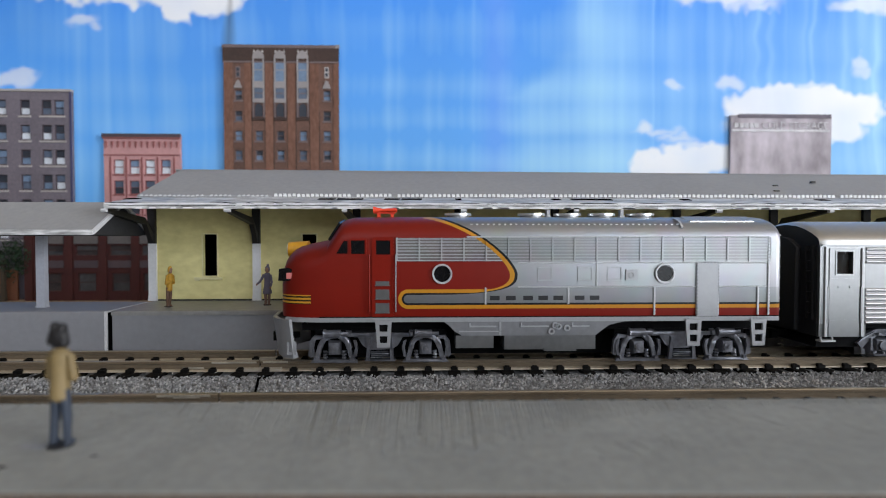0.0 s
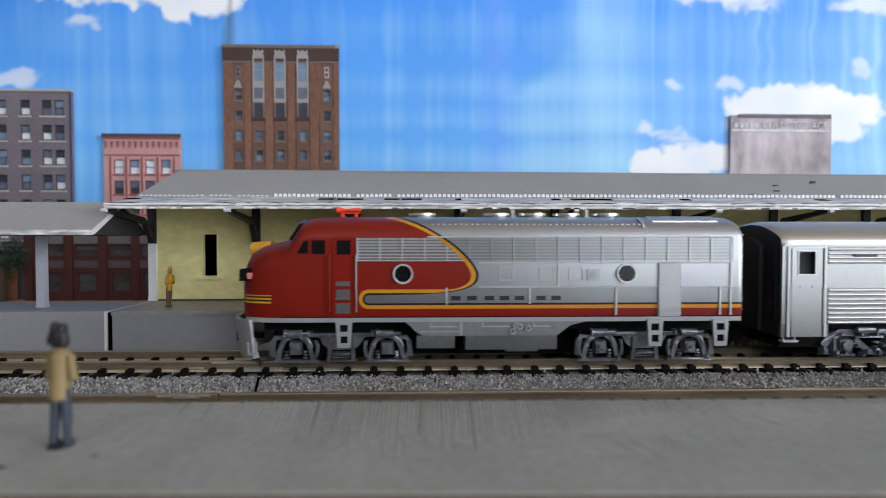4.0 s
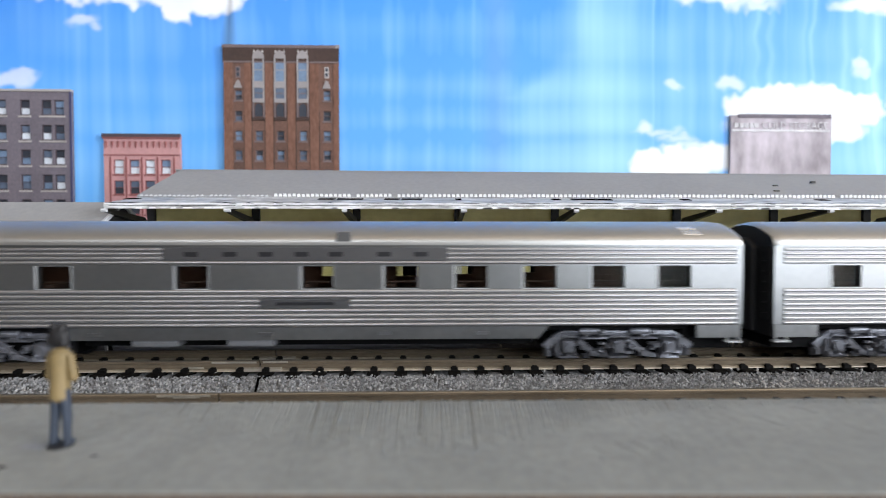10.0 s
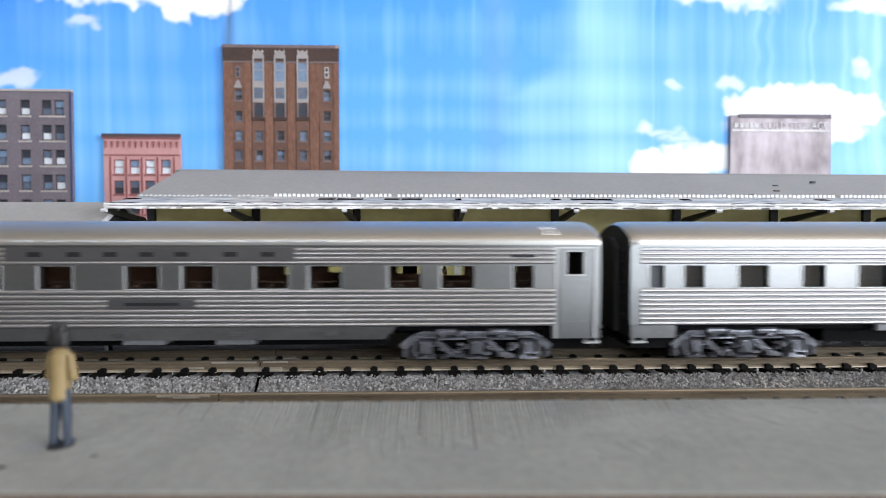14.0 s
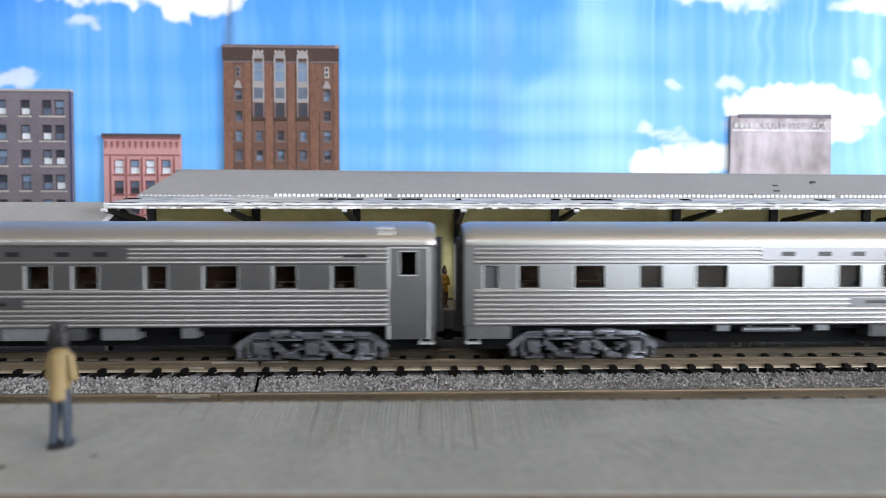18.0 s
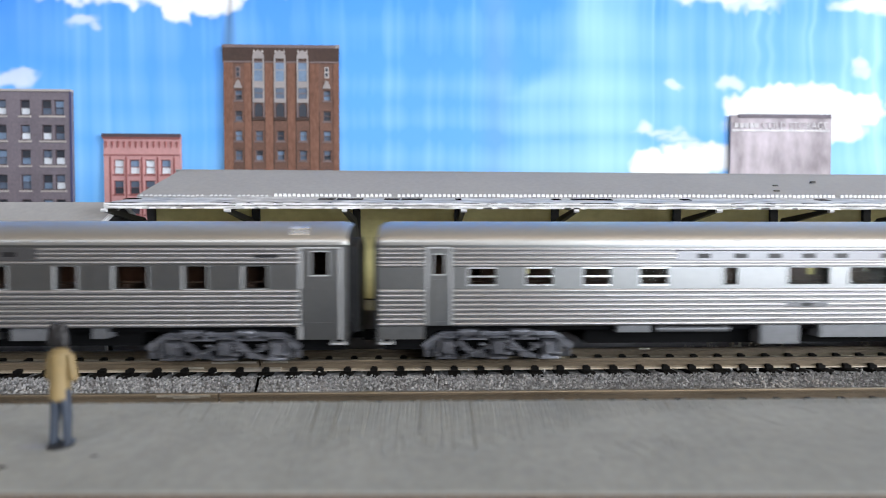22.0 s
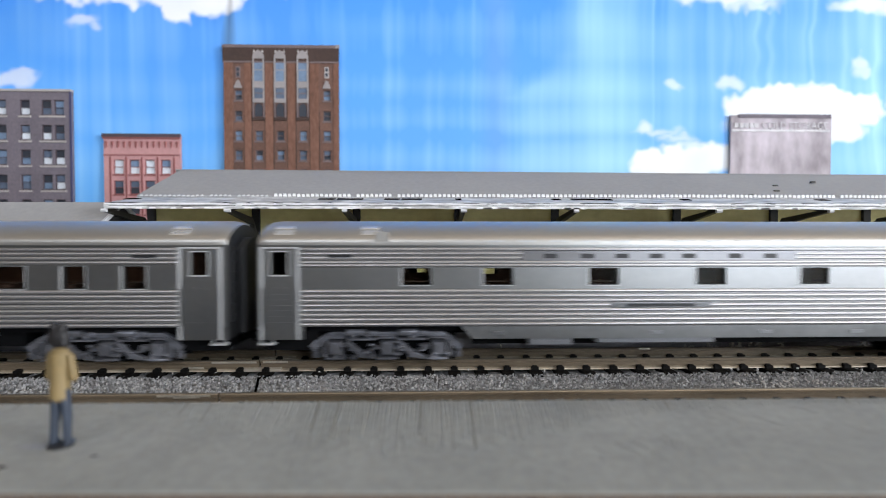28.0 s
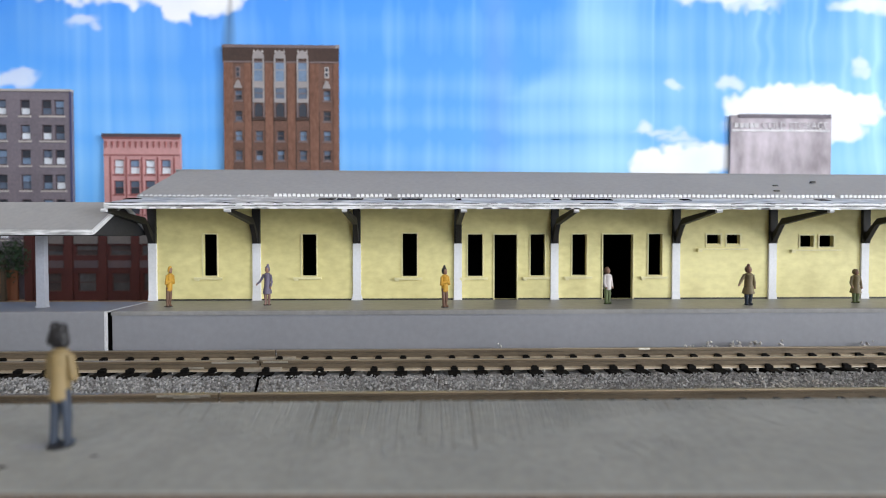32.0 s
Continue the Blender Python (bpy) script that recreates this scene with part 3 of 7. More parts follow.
# ---- platforms ----
def platforms():
    fp = tagged(empty("front_platform", 0, 0, -4.6), "grey station platform with a combed rough surface", "platform")
    bm = BM()
    prism(bm, [(-330, 44.1), (330, 24.3), (330, 50.6), (-330, 54.8)], "z", 0, 11.35)
    part("slab", bm, PLATFORM, fp)
    bm = BM()
    prism(bm, [(-330, 22), (330, 22), (330, 24.29), (-330, 44.09)], "z", 0, 11.15)
    part("lip", bm, PLATFORM_LIP, fp, "brown lip along the platform edge")
    bm = BM()
    prism(bm, [(0.01, 0), (0.01, 11.345), (0.5, 11.345), (0.8, 11.1), (0.8, 0)], "x", -330, 330)
    for v in bm.verts:      # the edge runs slightly askew to the track
        v.co.y += 52.7 - 0.00636 * v.co.x
    part("edge_strip", bm, PLATFORM, fp)
    rng = random.Random(12)
    for k in range(230):     # combing ridges, worn away in places
        bm = BM()
        x = -44 + k * 0.42 + rng.uniform(-0.04, 0.04)
        a = 53.35 - 0.00636 * x - rng.uniform(0, 0.5)
        keep = math.exp(-((x + 2) / 20) ** 2)
        b = a - rng.uniform(9, 13.5) * (0.14 + 0.86 * keep)
        lean = x * (b / a - 1) * 0.5 + rng.uniform(-0.12, 0.12)
        w = rng.uniform(0.13, 0.17)
        h = (0.05 + 0.075 * keep) * rng.uniform(0.75, 1.15)
        v = [bm.verts.new(p) for p in ((x - w, a, 11.34), (x + w, a, 11.34), (x, a, 11.36 + h), (x + lean - w * 0.6, b, 11.34), (x + lean + w * 0.6, b, 11.34), (x + lean, b, 11.37 + h * 0.3))]
        for q in ((0, 1, 2), (3, 5, 4), (0, 2, 5, 3), (1, 4, 5, 2)):
            bm.faces.new([v[i] for i in q])
        part("combed_ridge", bm, PLATFORM if rng.random() < 0.97 else PLATFORM_DARKER, fp)
    for k in range(30):      # scored lines in darker grey, and stray scratches to the right
        bm = BM()
        x, a = (rng.uniform(-26, 22), rng.uniform(38, 52)) if k < 10 else (rng.uniform(8, 60), rng.uniform(40, 51))
        n, w, d = rng.uniform(1.0, 3.4), rng.uniform(0.04, 0.09), (x * -0.008 if k < 10 else rng.uniform(0.25, 0.5))
        prism(bm, [(x - w, a), (x + d * n * 0.5 - w * 0.6, a - n * 0.5), (x + d * n, a - n), (x + d * n * 0.5 + w * 0.7, a - n * 0.5), (x + w * 0.5, a)], "z", 11.34, 11.362)
        part("score_mark", bm, PLATFORM_DARKER, fp)
    for x, y, a, b in ((-31.8, 38.6, 0.6, 0.35), (-31.9, 42.5, 1.7, 0.4), (-26, 40.5, 0.3, 0.15)):
        bm = BM()
        prism(bm, [(x + a * math.cos(t) * (1 + 0.2 * math.sin(3 * t)), y + b * math.sin(t)) for t in [0.45 * i for i in range(14)]], "z", 11.34, 11.37)
        part("dark_spot", bm, SHED_DARK if y < 42.5 and x < 0 else PLATFORM_TOP, fp, "dark patch on the platform")
    p = tagged(empty("rear_platform", 0, 120, 0), "smooth grey station platform with a lipped edge", "platform")
    bm = BM(); box(bm, -72.6, 330, 0.3, 60, -4.6, 5.7)
    part("platform_face", bm, PLATFORM_FACE, p)
    bm = BM(); prism(bm, [(0, 5.7), (0, 6.6), (0.25, 6.75), (60, 6.75), (60, 5.7)], "x", -72.7, 330)
    part("platform_slab", bm, PLATFORM_TOP, p)
    p2 = tagged(empty("shed_platform", -74, 120, 0), "grey platform under the canopy, white end edge", "platform")
    bm = BM(); prism(bm, [(0, -4.6), (0, 6.4), (0.3, 6.65), (18, 6.65), (18, -4.6)], "x", -256, -0.25)
    part("platform_block", bm, PLATFORM_FACE, p2)
    bm = BM(); box(bm, -0.25, 0.3, 0.0, 17.9, -4.6, 6.62)
    part("end_board", bm, EDGE_WHITE, p2, "worn white end board")
    # Solid black filler paints the shade in the gap.
    bm = BM(); box(bm, 0.31, 1.25, 0.5, 17.9, -4.6, 6.3)
    part("gap_shade", bm, INK, p2, "black filler painted as shade in the gap between the platforms")


# ---- station ----
WINDOWS = [(-60.0, -56.3, 13.3, 24.4), (-33.9, -30.0, 13.3, 24.4), (-7.0, -3.1, 13.1, 24.6), (10.6, 14.6, 13.1, 24.4), (27.6, 31.5, 13.2, 24.4), (39.0, 42.9, 13.3, 24.4), (59.9, 63.7, 13.3, 24.5)]
DOORS = [(17.8, 23.9, 6.9, 24.3), (47.4, 55.6, 6.9, 24.4)]
VENTS = [(76.0, 79.8, 21.3, 24.3), (81.5, 85.2, 21.3, 24.3), (102.0, 105.8, 21.0, 24.1), (107.4, 111.4, 21.0, 24.1)]
POSTS = [-73.1, -45.8, -19.2, 7.9, 34.1, 67.4, 94.2, 120.1, 147, 173]


def sag(bm):
    """The ridge of the roof falls slightly along its length."""
    for v in bm.verts:
        if v.co.z > 33:
            v.co.z -= 0.1 + 0.0042 * (v.co.x + 75)


def station():
    s = tagged(empty("station_building", 0, 139.3, 6.75), "long pale yellow wooden station with a grey gabled roof", "station")
    z = 6.75
    holes = [(a, b, c - z, d - z) for a, b, c, d in WINDOWS + VENTS] + [(a, b, 0.15, d - z) for a, b, c, d in DOORS]
    bm = BM(); holed(bm, -73.6, 185, 0.0, 27.0, holes, 0, 1.2)
    part("front_wall", bm, WALL_YELLOW, s)
    bm = BM(); box(bm, -73.6, -72.4, 1.2, 33.6, 0, 27)
    part("end_wall", bm, WALL_YELLOW, s)
    bm = BM(); prism(bm, [(1.2, 27), (33.6, 27), (17.2, 36.0)], "x", -73.6, -72.4)
    part("gable", bm, WALL_YELLOW, s)
    bm = BM(); box(bm, 183.8, 185, 1.2, 33.6, 0, 27)
    part("end_wall", bm, WALL_YELLOW, s)
    bm = BM(); box(bm, -72.4, 183.8, 32.4, 33.6, 0, 27)
    part("back_wall", bm, WALL_YELLOW, s)
    # Black lining: the dark of the rooms put into its colour.
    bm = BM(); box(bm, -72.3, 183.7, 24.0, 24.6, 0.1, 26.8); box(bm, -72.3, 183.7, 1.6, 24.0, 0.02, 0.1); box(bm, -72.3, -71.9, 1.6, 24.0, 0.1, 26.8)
    part("inner_lining", bm, INK, s, "black lining painted as the unlit inside behind the openings")
    rng = random.Random(2)
    for i, (a, b, c, d) in enumerate(WINDOWS):
        w = part("window_frame", frame_bm(a, b, c - z, d - z, 0.28, -0.22, 0.5), TRIM_YELLOW, s)
        bm = BM(); box(bm, a - 2.2, b + 1.4, -0.75, 0.05, c - z - 0.9, c - z - 0.35)
        box(bm, a - 1.9, a - 1.0, -0.6, 0.05, c - z - 1.3, c - z - 0.9)
        part("sill", bm, TRIM_YELLOW, w)
    for a, b, c, d in DOORS:
        w = part("door_frame", frame_bm(a, b, 0.0, d - z, 0.3, -0.25, 0.5, False), TRIM_YELLOW, s)
        bm = BM(); box(bm, a + 0.1, b - 0.1, -0.5, 1.0, 0.0, 0.14)
        part("threshold", bm, BEAM, w)
    for i, (a, b, c, d) in enumerate(VENTS):
        part("vent_window", frame_bm(a, b, c - z, d - z, 0.35, -0.2, 0.5), TRIM_YELLOW, s)
        if i % 2 == 0:
            bm = BM(); box(bm, a - 2.2, a + 11.4, -0.45, 0.05, c - z - 1.15, c - z - 0.75)
            box(bm, a - 2.7, a - 1.6, -0.8, 0.05, c - z - 1.6, c - z - 0.8)
            part("ledge", bm, TRIM_YELLOW, s)
    # dark strip painted as gap shade at the wall's foot, and thin board lines
    bm = BM()
    edges = [-73.5] + sorted([q for d in DOORS for q in d[:2]]) + [184.9]
    for a, b in zip(edges[::2], edges[1::2]):
        box(bm, a, b, -0.12, 0.02, 0.0, 0.38)
    part("base_shade", bm, BEAM, s, "dark strip painted as gap shade along the foot of the wall")
    for k in range(1, 17):
        zz = k * 1.55
        cuts = [-73.5] + [v for h in sorted(holes) if h[2] - 0.5 < zz < h[3] + 0.5 for v in (h[0] - 0.5, h[1] + 0.5)] + [184.9]
        for a, b in zip(cuts[::2], cuts[1::2]):
            if b - a > 0.5:
                clap = BM(); prism(clap, [(-0.03, zz), (0.0, zz + 1.2), (0.02, zz)], "x", a, b)
                part("clapboard", clap, WALL_YELLOW, s)
    for i, x in enumerate(POSTS):
        p = wall_post("post", s, x, i, rng)
    # shallow eave, main slopes, ridge: (depth from the wall face, height over the platform)
    e = BM(); prism(e, [(-20.3, 24.2), (-5.3, 26.6), (-5.3, 27.2), (-20.3, 24.75)], "x", -72.8, 187)
    part("eave", e, FASCIA, s, "shallow whitish chipped eave")
    e = BM(); prism(e, [(-6.1, 26.95), (16.9, 36.35), (16.9, 36.9), (-6.1, 27.5)], "x", -73.8, 187); sag(e)
    part("roof_slope", e, SHINGLE, s)
    e = BM(); prism(e, [(16.9, 36.35), (40.5, 26.6), (40.5, 27.2), (16.9, 36.9)], "x", -75.0, 187); sag(e)
    part("roof_slope", e, SHINGLE, s)
    e = BM(); prism(e, [(16.2, 36.75), (16.9, 37.15), (17.6, 36.75)], "x", -75.0, 187); sag(e)
    part("ridge", e, SHINGLE, s)
    # uneven fascia strips along the eave
    rng = random.Random(9)
    x = -73.0
    while x < 186:
        w = rng.uniform(9, 26)
        e = BM()
        n = 9
        top = [(x + w * k / n, 24.75 + rng.uniform(-0.08, 0.12)) for k in range(n + 1)]
        bot = [(x + w * k / n, 23.38 + rng.uniform(-0.08, 0.06)) for k in range(n + 1)]
        prism(e, bot + top[::-1], "y", -20.9, -20.3)
        part("fascia", e, FASCIA, s, "chipped white fascia strip")
        if rng.random() < 0.6:
            e = BM(); q = x + rng.uniform(0, w * 0.5); box(e, q, q + rng.uniform(4, 14), -20.98, -20.9, 23.6, 23.6 + rng.uniform(0.15, 0.3))
            part("batten", e, EDGE_WHITE, s)
        e = BM(); box(e, x + 0.2, x + w - rng.uniform(0.1, 1.5), -20.95, -20.9, 24.42, 24.62)
        part("lath", e, POST_WHITE, s)
        e = BM(); box(e, x + rng.uniform(0, 1.5), x + w, -20.93, -20.9, 24.02, 24.14)
        part("dark_batten", e, BEAM, s)
        for _ in range(3):         # dark slivers painted as shadow gaps above, curled white flakes below
            q = x + rng.uniform(0, w)
            h = rng.uniform(0.10, 0.24)
            e = BM(); prism(e, [(q, 24.62), (q + rng.uniform(2, 7), 24.62 + rng.uniform(-0.1, 0.1)), (q + 1.5, 24.62 + h)], "y", -21.0, -20.9)
            part("shade_sliver", e, BEAM, s)
            q, f = x + rng.uniform(0, w), rng.uniform(1.2, 5)
            e = BM(); prism(e, [(q, 23.35 + rng.uniform(-0.07, 0.07)), (q + f, 23.35 + rng.uniform(-0.07, 0.07)), (q + f * 0.8, 23.75), (q + f * 0.1, 23.7)], "y", -21.05, -20.9)
            part("flake", e, POST_WHITE, s)
        x += w + 0.02
    for a, b in ((-26.4, -22.5), (-21.9, -15.8), (-10.6, -7.0), (-6.5, -1.6), (6.5, 7.9), (30.0, 32), (34.8, 44.6), (-72, -69), (62, 64), (96, 98.5)):
        # Raised black strips paint the shade of eave slots.
        e = BM(); prism(e, [(-10.2, 26.1), (-12.8, 25.7), (-12.8, 26.12), (-10.2, 26.55)], "x", a * 1.02, b * 1.02)
        part("slot", e, INK, s, "black strip painted as the shade of a slot in the eave")
    tooth = BM(); prism(tooth, [(-0.42, 0), (0.42, 0), (0.32, 0.72), (-0.32, 0.72)], "y", -0.3, 0.0)
    data = mesh("tooth", tooth, TOOTH)
    tooth = BM(); prism(tooth, [(-0.5, 0), (0.45, 0.05), (0.2, 0.5), (-0.25, 0.36)], "y", -0.22, 0.0)
    worn = mesh("worn_tooth", tooth, EDGE_WHITE)
    x, k = -72.5, 0
    while x < 140:
        if rng.random() > (0.05 if x < -38 else 0.015):
            piece("tooth", data if x > -38 + rng.uniform(-4, 4) else worn, s, x, -6.15, 27.22 + rng.uniform(-0.06, 0.06))
        x += 1.16
    for a, z0, y in ((93.5, 0.42, -2), (96.5, 0.3, 3), (109.5, 0.5, 6), (84.5, 0.3, -5.2)):
        e = BM(); box(e, a, a + 1.3, y, y + 0.7, 27.5 + (y + 6.1) * 0.4087 - 0.1, 27.5 + (y + 6.1) * 0.4087 + z0)
        part("roof_chip", e, BEAM, s, "dark chip stuck on the roof")


def frame_bm(a, b, c, d, w, y0, y1, foot=True):
    bm = BM()
    holed(bm, a - w, b + w, c - (w * 0.8 if foot else 0), d + w, [(a, b, c if foot else c - 1, d)], y0, y1 - 0.502)
    return bm


def wall_post(name, s, x, i, rng):
    """A white wall post with its dark knee bracket that reaches out to the eave."""
    bm = BM()
    flare = 1.5 if i == 2 else 1.15
    prism(bm, [(x - 1.05, 1.6), (x + 1.05, 1.6), (x + 1.05, 15.2), (x - 1.05, 15.2)], "y", -0.55, 0.0)
    prism(bm, [(x - flare, 0.0), (x + flare, 0.0), (x + 1.05, 1.6), (x - 1.05, 1.6)], "y", -0.7, 0.0)
    p = part("post", bm, POST_WHITE, s)
    br = BM()
    prism(br, [(-0.9, 15.2), (0, 15.2), (0, 26.4), (-0.9, 26.4)], "x", x - 1.0, x + 1.0)
    prism(br, [(-0.9, 15.2), (-0.9, 17.8), (-4.6, 21.9), (-20.0, 23.5), (-20.0, 22.7), (-4.2, 20.2)], "x", x - 0.6, x + 0.6)
    prism(br, [(-0.9, 25.4), (-0.9, 26.4), (-20.2, 23.6), (-20.2, 22.8)], "x", x - 0.5, x + 0.5)
    part("bracket", br, BEAM, p, "dark wooden knee bracket")
    tip = BM(); prism(tip, [(-20.2, 22.6), (-20.2, 23.4), (-20.9, 23.35), (-21.1, 22.95), (-20.8, 22.6)], "x", x - 0.5, x + 0.6 + 0.3 * (i % 2))
    part("bracket_tip", tip, EDGE_WHITE, p, "white painted bracket end")
    return p


def canopy():
    c = tagged(empty("platform_canopy", -74.4, 128, 6.65), "grey gabled platform canopy on square posts", "canopy")
    for s, dy in ((-1, 0), (1, 0)):
        bm = BM(); prism(bm, [(s * 11.2, 18.0), (0, 24.9), (0, 25.5), (s * 11.2, 18.6)], "x", -230, 0)
        part("roof_slope", bm, SHINGLE, c)
        bm = BM(); prism(bm, [(s * 11.25, 17.5), (s * 11.25, 18.7), (s * 11.6, 18.65), (s * 11.6, 17.5)], "x", -230, 0.1)
        part("fascia", bm, FASCIA, c)
        bm = BM(); prism(bm, [(s * 11.4, 17.7), (s * 11.4, 18.75), (0, 25.7), (0, 24.7)], "x", 0.0, 0.5)
        part("rake_board", bm, EDGE_WHITE, c, "worn white rake board")
    # Near-black gable panel and soffit: shade under the canopy painted in.
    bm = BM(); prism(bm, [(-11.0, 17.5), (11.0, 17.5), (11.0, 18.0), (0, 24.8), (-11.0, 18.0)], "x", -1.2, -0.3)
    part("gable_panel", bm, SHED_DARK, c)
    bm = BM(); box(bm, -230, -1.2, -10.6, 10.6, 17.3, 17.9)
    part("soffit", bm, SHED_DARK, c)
    # White posts greyed: the canopy's shade is put into their colour.
    for x in (-19.4, -68, -116, -164, -212):
        bm = BM(); box(bm, x - 1.0, x + 1.0, -0.7, 0.7, 0.0, 17.4); box(bm, x - 1.15, x + 1.15, -0.85, 0.85, 0, 0.3)
        part("post", bm, mat("canopy_post_shaded", (0.38, 0.39, 0.44), 0.6), c)


def facade(name, label, x0, x1, z0, z1, y, wins, wall, pane, trim, sill=True, depth=1.45):
    """A flat printed card building with its window openings; wins are (x, z, w, h) of centres from the lower left."""
    f = tagged(empty(name, x0, y, z0), label, "building", "card buildings before the sky")
    w, h = x1 - x0, z1 - z0
    bm = BM(); holed(bm, 0, w, 0, h, [(x - a / 2, x + a / 2, z - b / 2, z + b / 2) for x, z, a, b in wins], 0, depth)
    part("wall", bm, wall, f)
    for k, (x, z, a, b) in enumerate(wins):
        bm = BM(); holed(bm, x - a / 2 + 0.01, x + a / 2 - 0.01, z - b / 2 + 0.01, z + b / 2 - 0.01, [(x - a / 2 + 0.3, x + a / 2 - 0.3, z - b / 2 + 0.3, z - 0.12), (x - a / 2 + 0.3, x + a / 2 - 0.3, z + 0.12, z + b / 2 - 0.3)], 0.5, 0.9)
        win = part("window", bm, trim, f)
        bm = BM(); box(bm, x - a / 2 + 0.2, x + a / 2 - 0.2, 1.0, 1.3, z - b / 2 + 0.2, z)
        part("pane", bm, pane(k)[0] if callable(pane) else pane[(k * 7 + k // 3) % len(pane)], win)
        bm = BM(); box(bm, x - a / 2 + 0.2, x + a / 2 - 0.2, 1.0, 1.3, z + 0.01, z + b / 2 - 0.2)
        part("pane", bm, pane(k)[1] if callable(pane) else pane[(k * 5 + 1) % len(pane)], win)
        if sill:
            bm = BM(); box(bm, x - a / 2 - 0.35, x + a / 2 + 0.35, -0.3, 0.0, z - b / 2 - 0.75, z - b / 2 - 0.05)
            part("sill", bm, trim, win)
    return f


def city():
    y, base = 237.6, -4.6
    brick = mat("tower_brick", (0.105, 0.057, 0.043), 0.8, 0, 0.35, 900, 60, 0.3, (1, 1, 1.8), col2=(0.155, 0.082, 0.06))
    pier_brick = mat("tower_pier_brick", (0.17, 0.075, 0.045), 0.8, 0, 0.35, 900, 40, 0.3, (1, 1, 0.4), col2=(0.20, 0.10, 0.07))
    trim_d = mat("print_trim_deep", (0.07, 0.05, 0.06), 0.7, 0, 0.3)
    dark_brick = mat("tower_dark_brick", (0.055, 0.032, 0.026), 0.8, 0, 0.3, 900, 60, 0.3)
    pale = mat("tower_stone", (0.30, 0.275, 0.275), 0.8, 0, 0.15, 500, 60)
    grey = mat("grey_brick", (0.15, 0.13, 0.155), 0.8, 0, 0.3, 900, 60, 0.3)
    pink = mat("pink_brick", (0.50, 0.27, 0.27), 0.8, 0, 0.2, 900, 60, 0.3)
    maroon = mat("maroon_cornice", (0.25, 0.09, 0.088), 0.8, 0, 0.2)
    red = mat("red_brick", (0.052, 0.010, 0.009), 0.8, 0, 0.3, 900, 60, 0.3)
    cold = mat("weathered_concrete", (0.27, 0.235, 0.25), 0.85, 0, 0.42, 120, 28, 0.2, (1.3, 1, 0.6), col2=(0.56, 0.50, 0.55))
    dim = [mat("window_dark", (0.03, 0.035, 0.05), 0.5, 0, 0.3), mat("window_slate", (0.10, 0.13, 0.19), 0.5, 0, 0.3), mat("window_blue", (0.16, 0.23, 0.34), 0.5, 0, 0.3)]
    lit = mat("window_white", (0.66, 0.70, 0.76), 0.6, 0, 0.2)
    trim_b = mat("print_trim_brown", (0.16, 0.12, 0.12), 0.7, 0, 0.2)
    trim_l = mat("print_trim_pale", (0.40, 0.37, 0.36), 0.7, 0, 0.2)
    # tall brick tower: 51 mm wide
    x0, x1, z1 = -92.3, -40.8, 110.1
    top = z1 - base
    cols, bays = (6.4, 46.2), (15.6, 25.2, 35.4)
    side = [(c, top - d, 3.4, hh) for c in cols for d, hh in ((22.3, 4.6), (31.6, 4.6), (40.6, 4.6), (49.4, 4.6), (58.0, 4.6), (66.5, 4.4))]
    mid = [(c, top - d, 3.4, hh) for c in bays for d, hh in ((40.6, 4.6), (49.4, 4.6), (58.0, 4.6), (66.5, 4.4))]
    t = facade("brick_tower", "tall printed card brick tower with pale stone window bays", x0, x1, base, z1, y, side + mid, brick, dim, trim_b)
    bm = BM(); box(bm, -0.3, 51.8, -0.4, 0.0, top - 7.6, top - 1.2)
    part("cornice", bm, dark_brick, t)
    bm = BM(); box(bm, -0.5, 52.0, -0.55, 0.0, top - 1.19, top + 0.1)
    part("coping", bm, trim_b, t)
    bm = BM(); box(bm, 50.3, 52.1, -0.7, -0.56, top - 1.3, top + 0.3)
    part("corner_stone", bm, pale, t, "pale chipped corner stone")
    bm = BM(); box(bm, -0.2, 51.7, -0.5, -0.41, top - 7.9, top - 7.2)
    part("string_course", bm, trim_b, t)
    for a, b in ((0.0, 3.9), (9.2, 12.2), (18.6, 22.0), (28.6, 32.0), (38.6, 42.6), (49.3, 51.5)):   # orange brick piers between the recessed bays
        bm = BM(); box(bm, a, b, -0.28, -0.003, 0, top - 7.95)
        part("pier", bm, pier_brick, t)
    for a in (8.9, 12.3, 18.3, 22.1, 28.3, 32.1, 38.3, 42.7):
        bm = BM(); box(bm, a, a + 0.3, -0.1, -0.003, 0, top - 30.0)
        part("shadow_line", bm, dark_brick, t)
    for c in bays:
        zt, zb = top - 4.6, top - 25.8
        bm = BM(); holed(bm, c - 2.6, c + 2.6, zb, zt, [(c - 1.9, c + 1.9, zt - 11.6, zt - 1.4), (c - 2.0, c + 2.0, zt - 19.4, zt - 14.6)], -0.6, -0.01)
        prism(bm, [(c - 2.6, zt), (c + 2.6, zt), (c + 1.5, zt + 1.6), (c, zt + 2.4), (c - 1.5, zt + 1.6)], "y", -0.6, -0.3)
        bay = part("window_bay", bm, pale, t, "pale stone bay with a pointed head")
        for k, (a, b, m) in enumerate(((zt - 11.6, zt - 1.4, dim[2]), (zt - 19.4, zt - 14.6, dim[1]))):
            bm = BM(); box(bm, c - 1.85, c + 1.85, -0.35, -0.15, a + 0.1, b - 0.1)
            part("pane", bm, m, bay)
            bm = BM(); box(bm, c - 1.7, c + 1.7, -0.5, -0.37, (a + b) / 2 - 0.2, (a + b) / 2 + 0.2)
            part("glazing_bar", bm, pale if k == 0 else trim_b, bay)
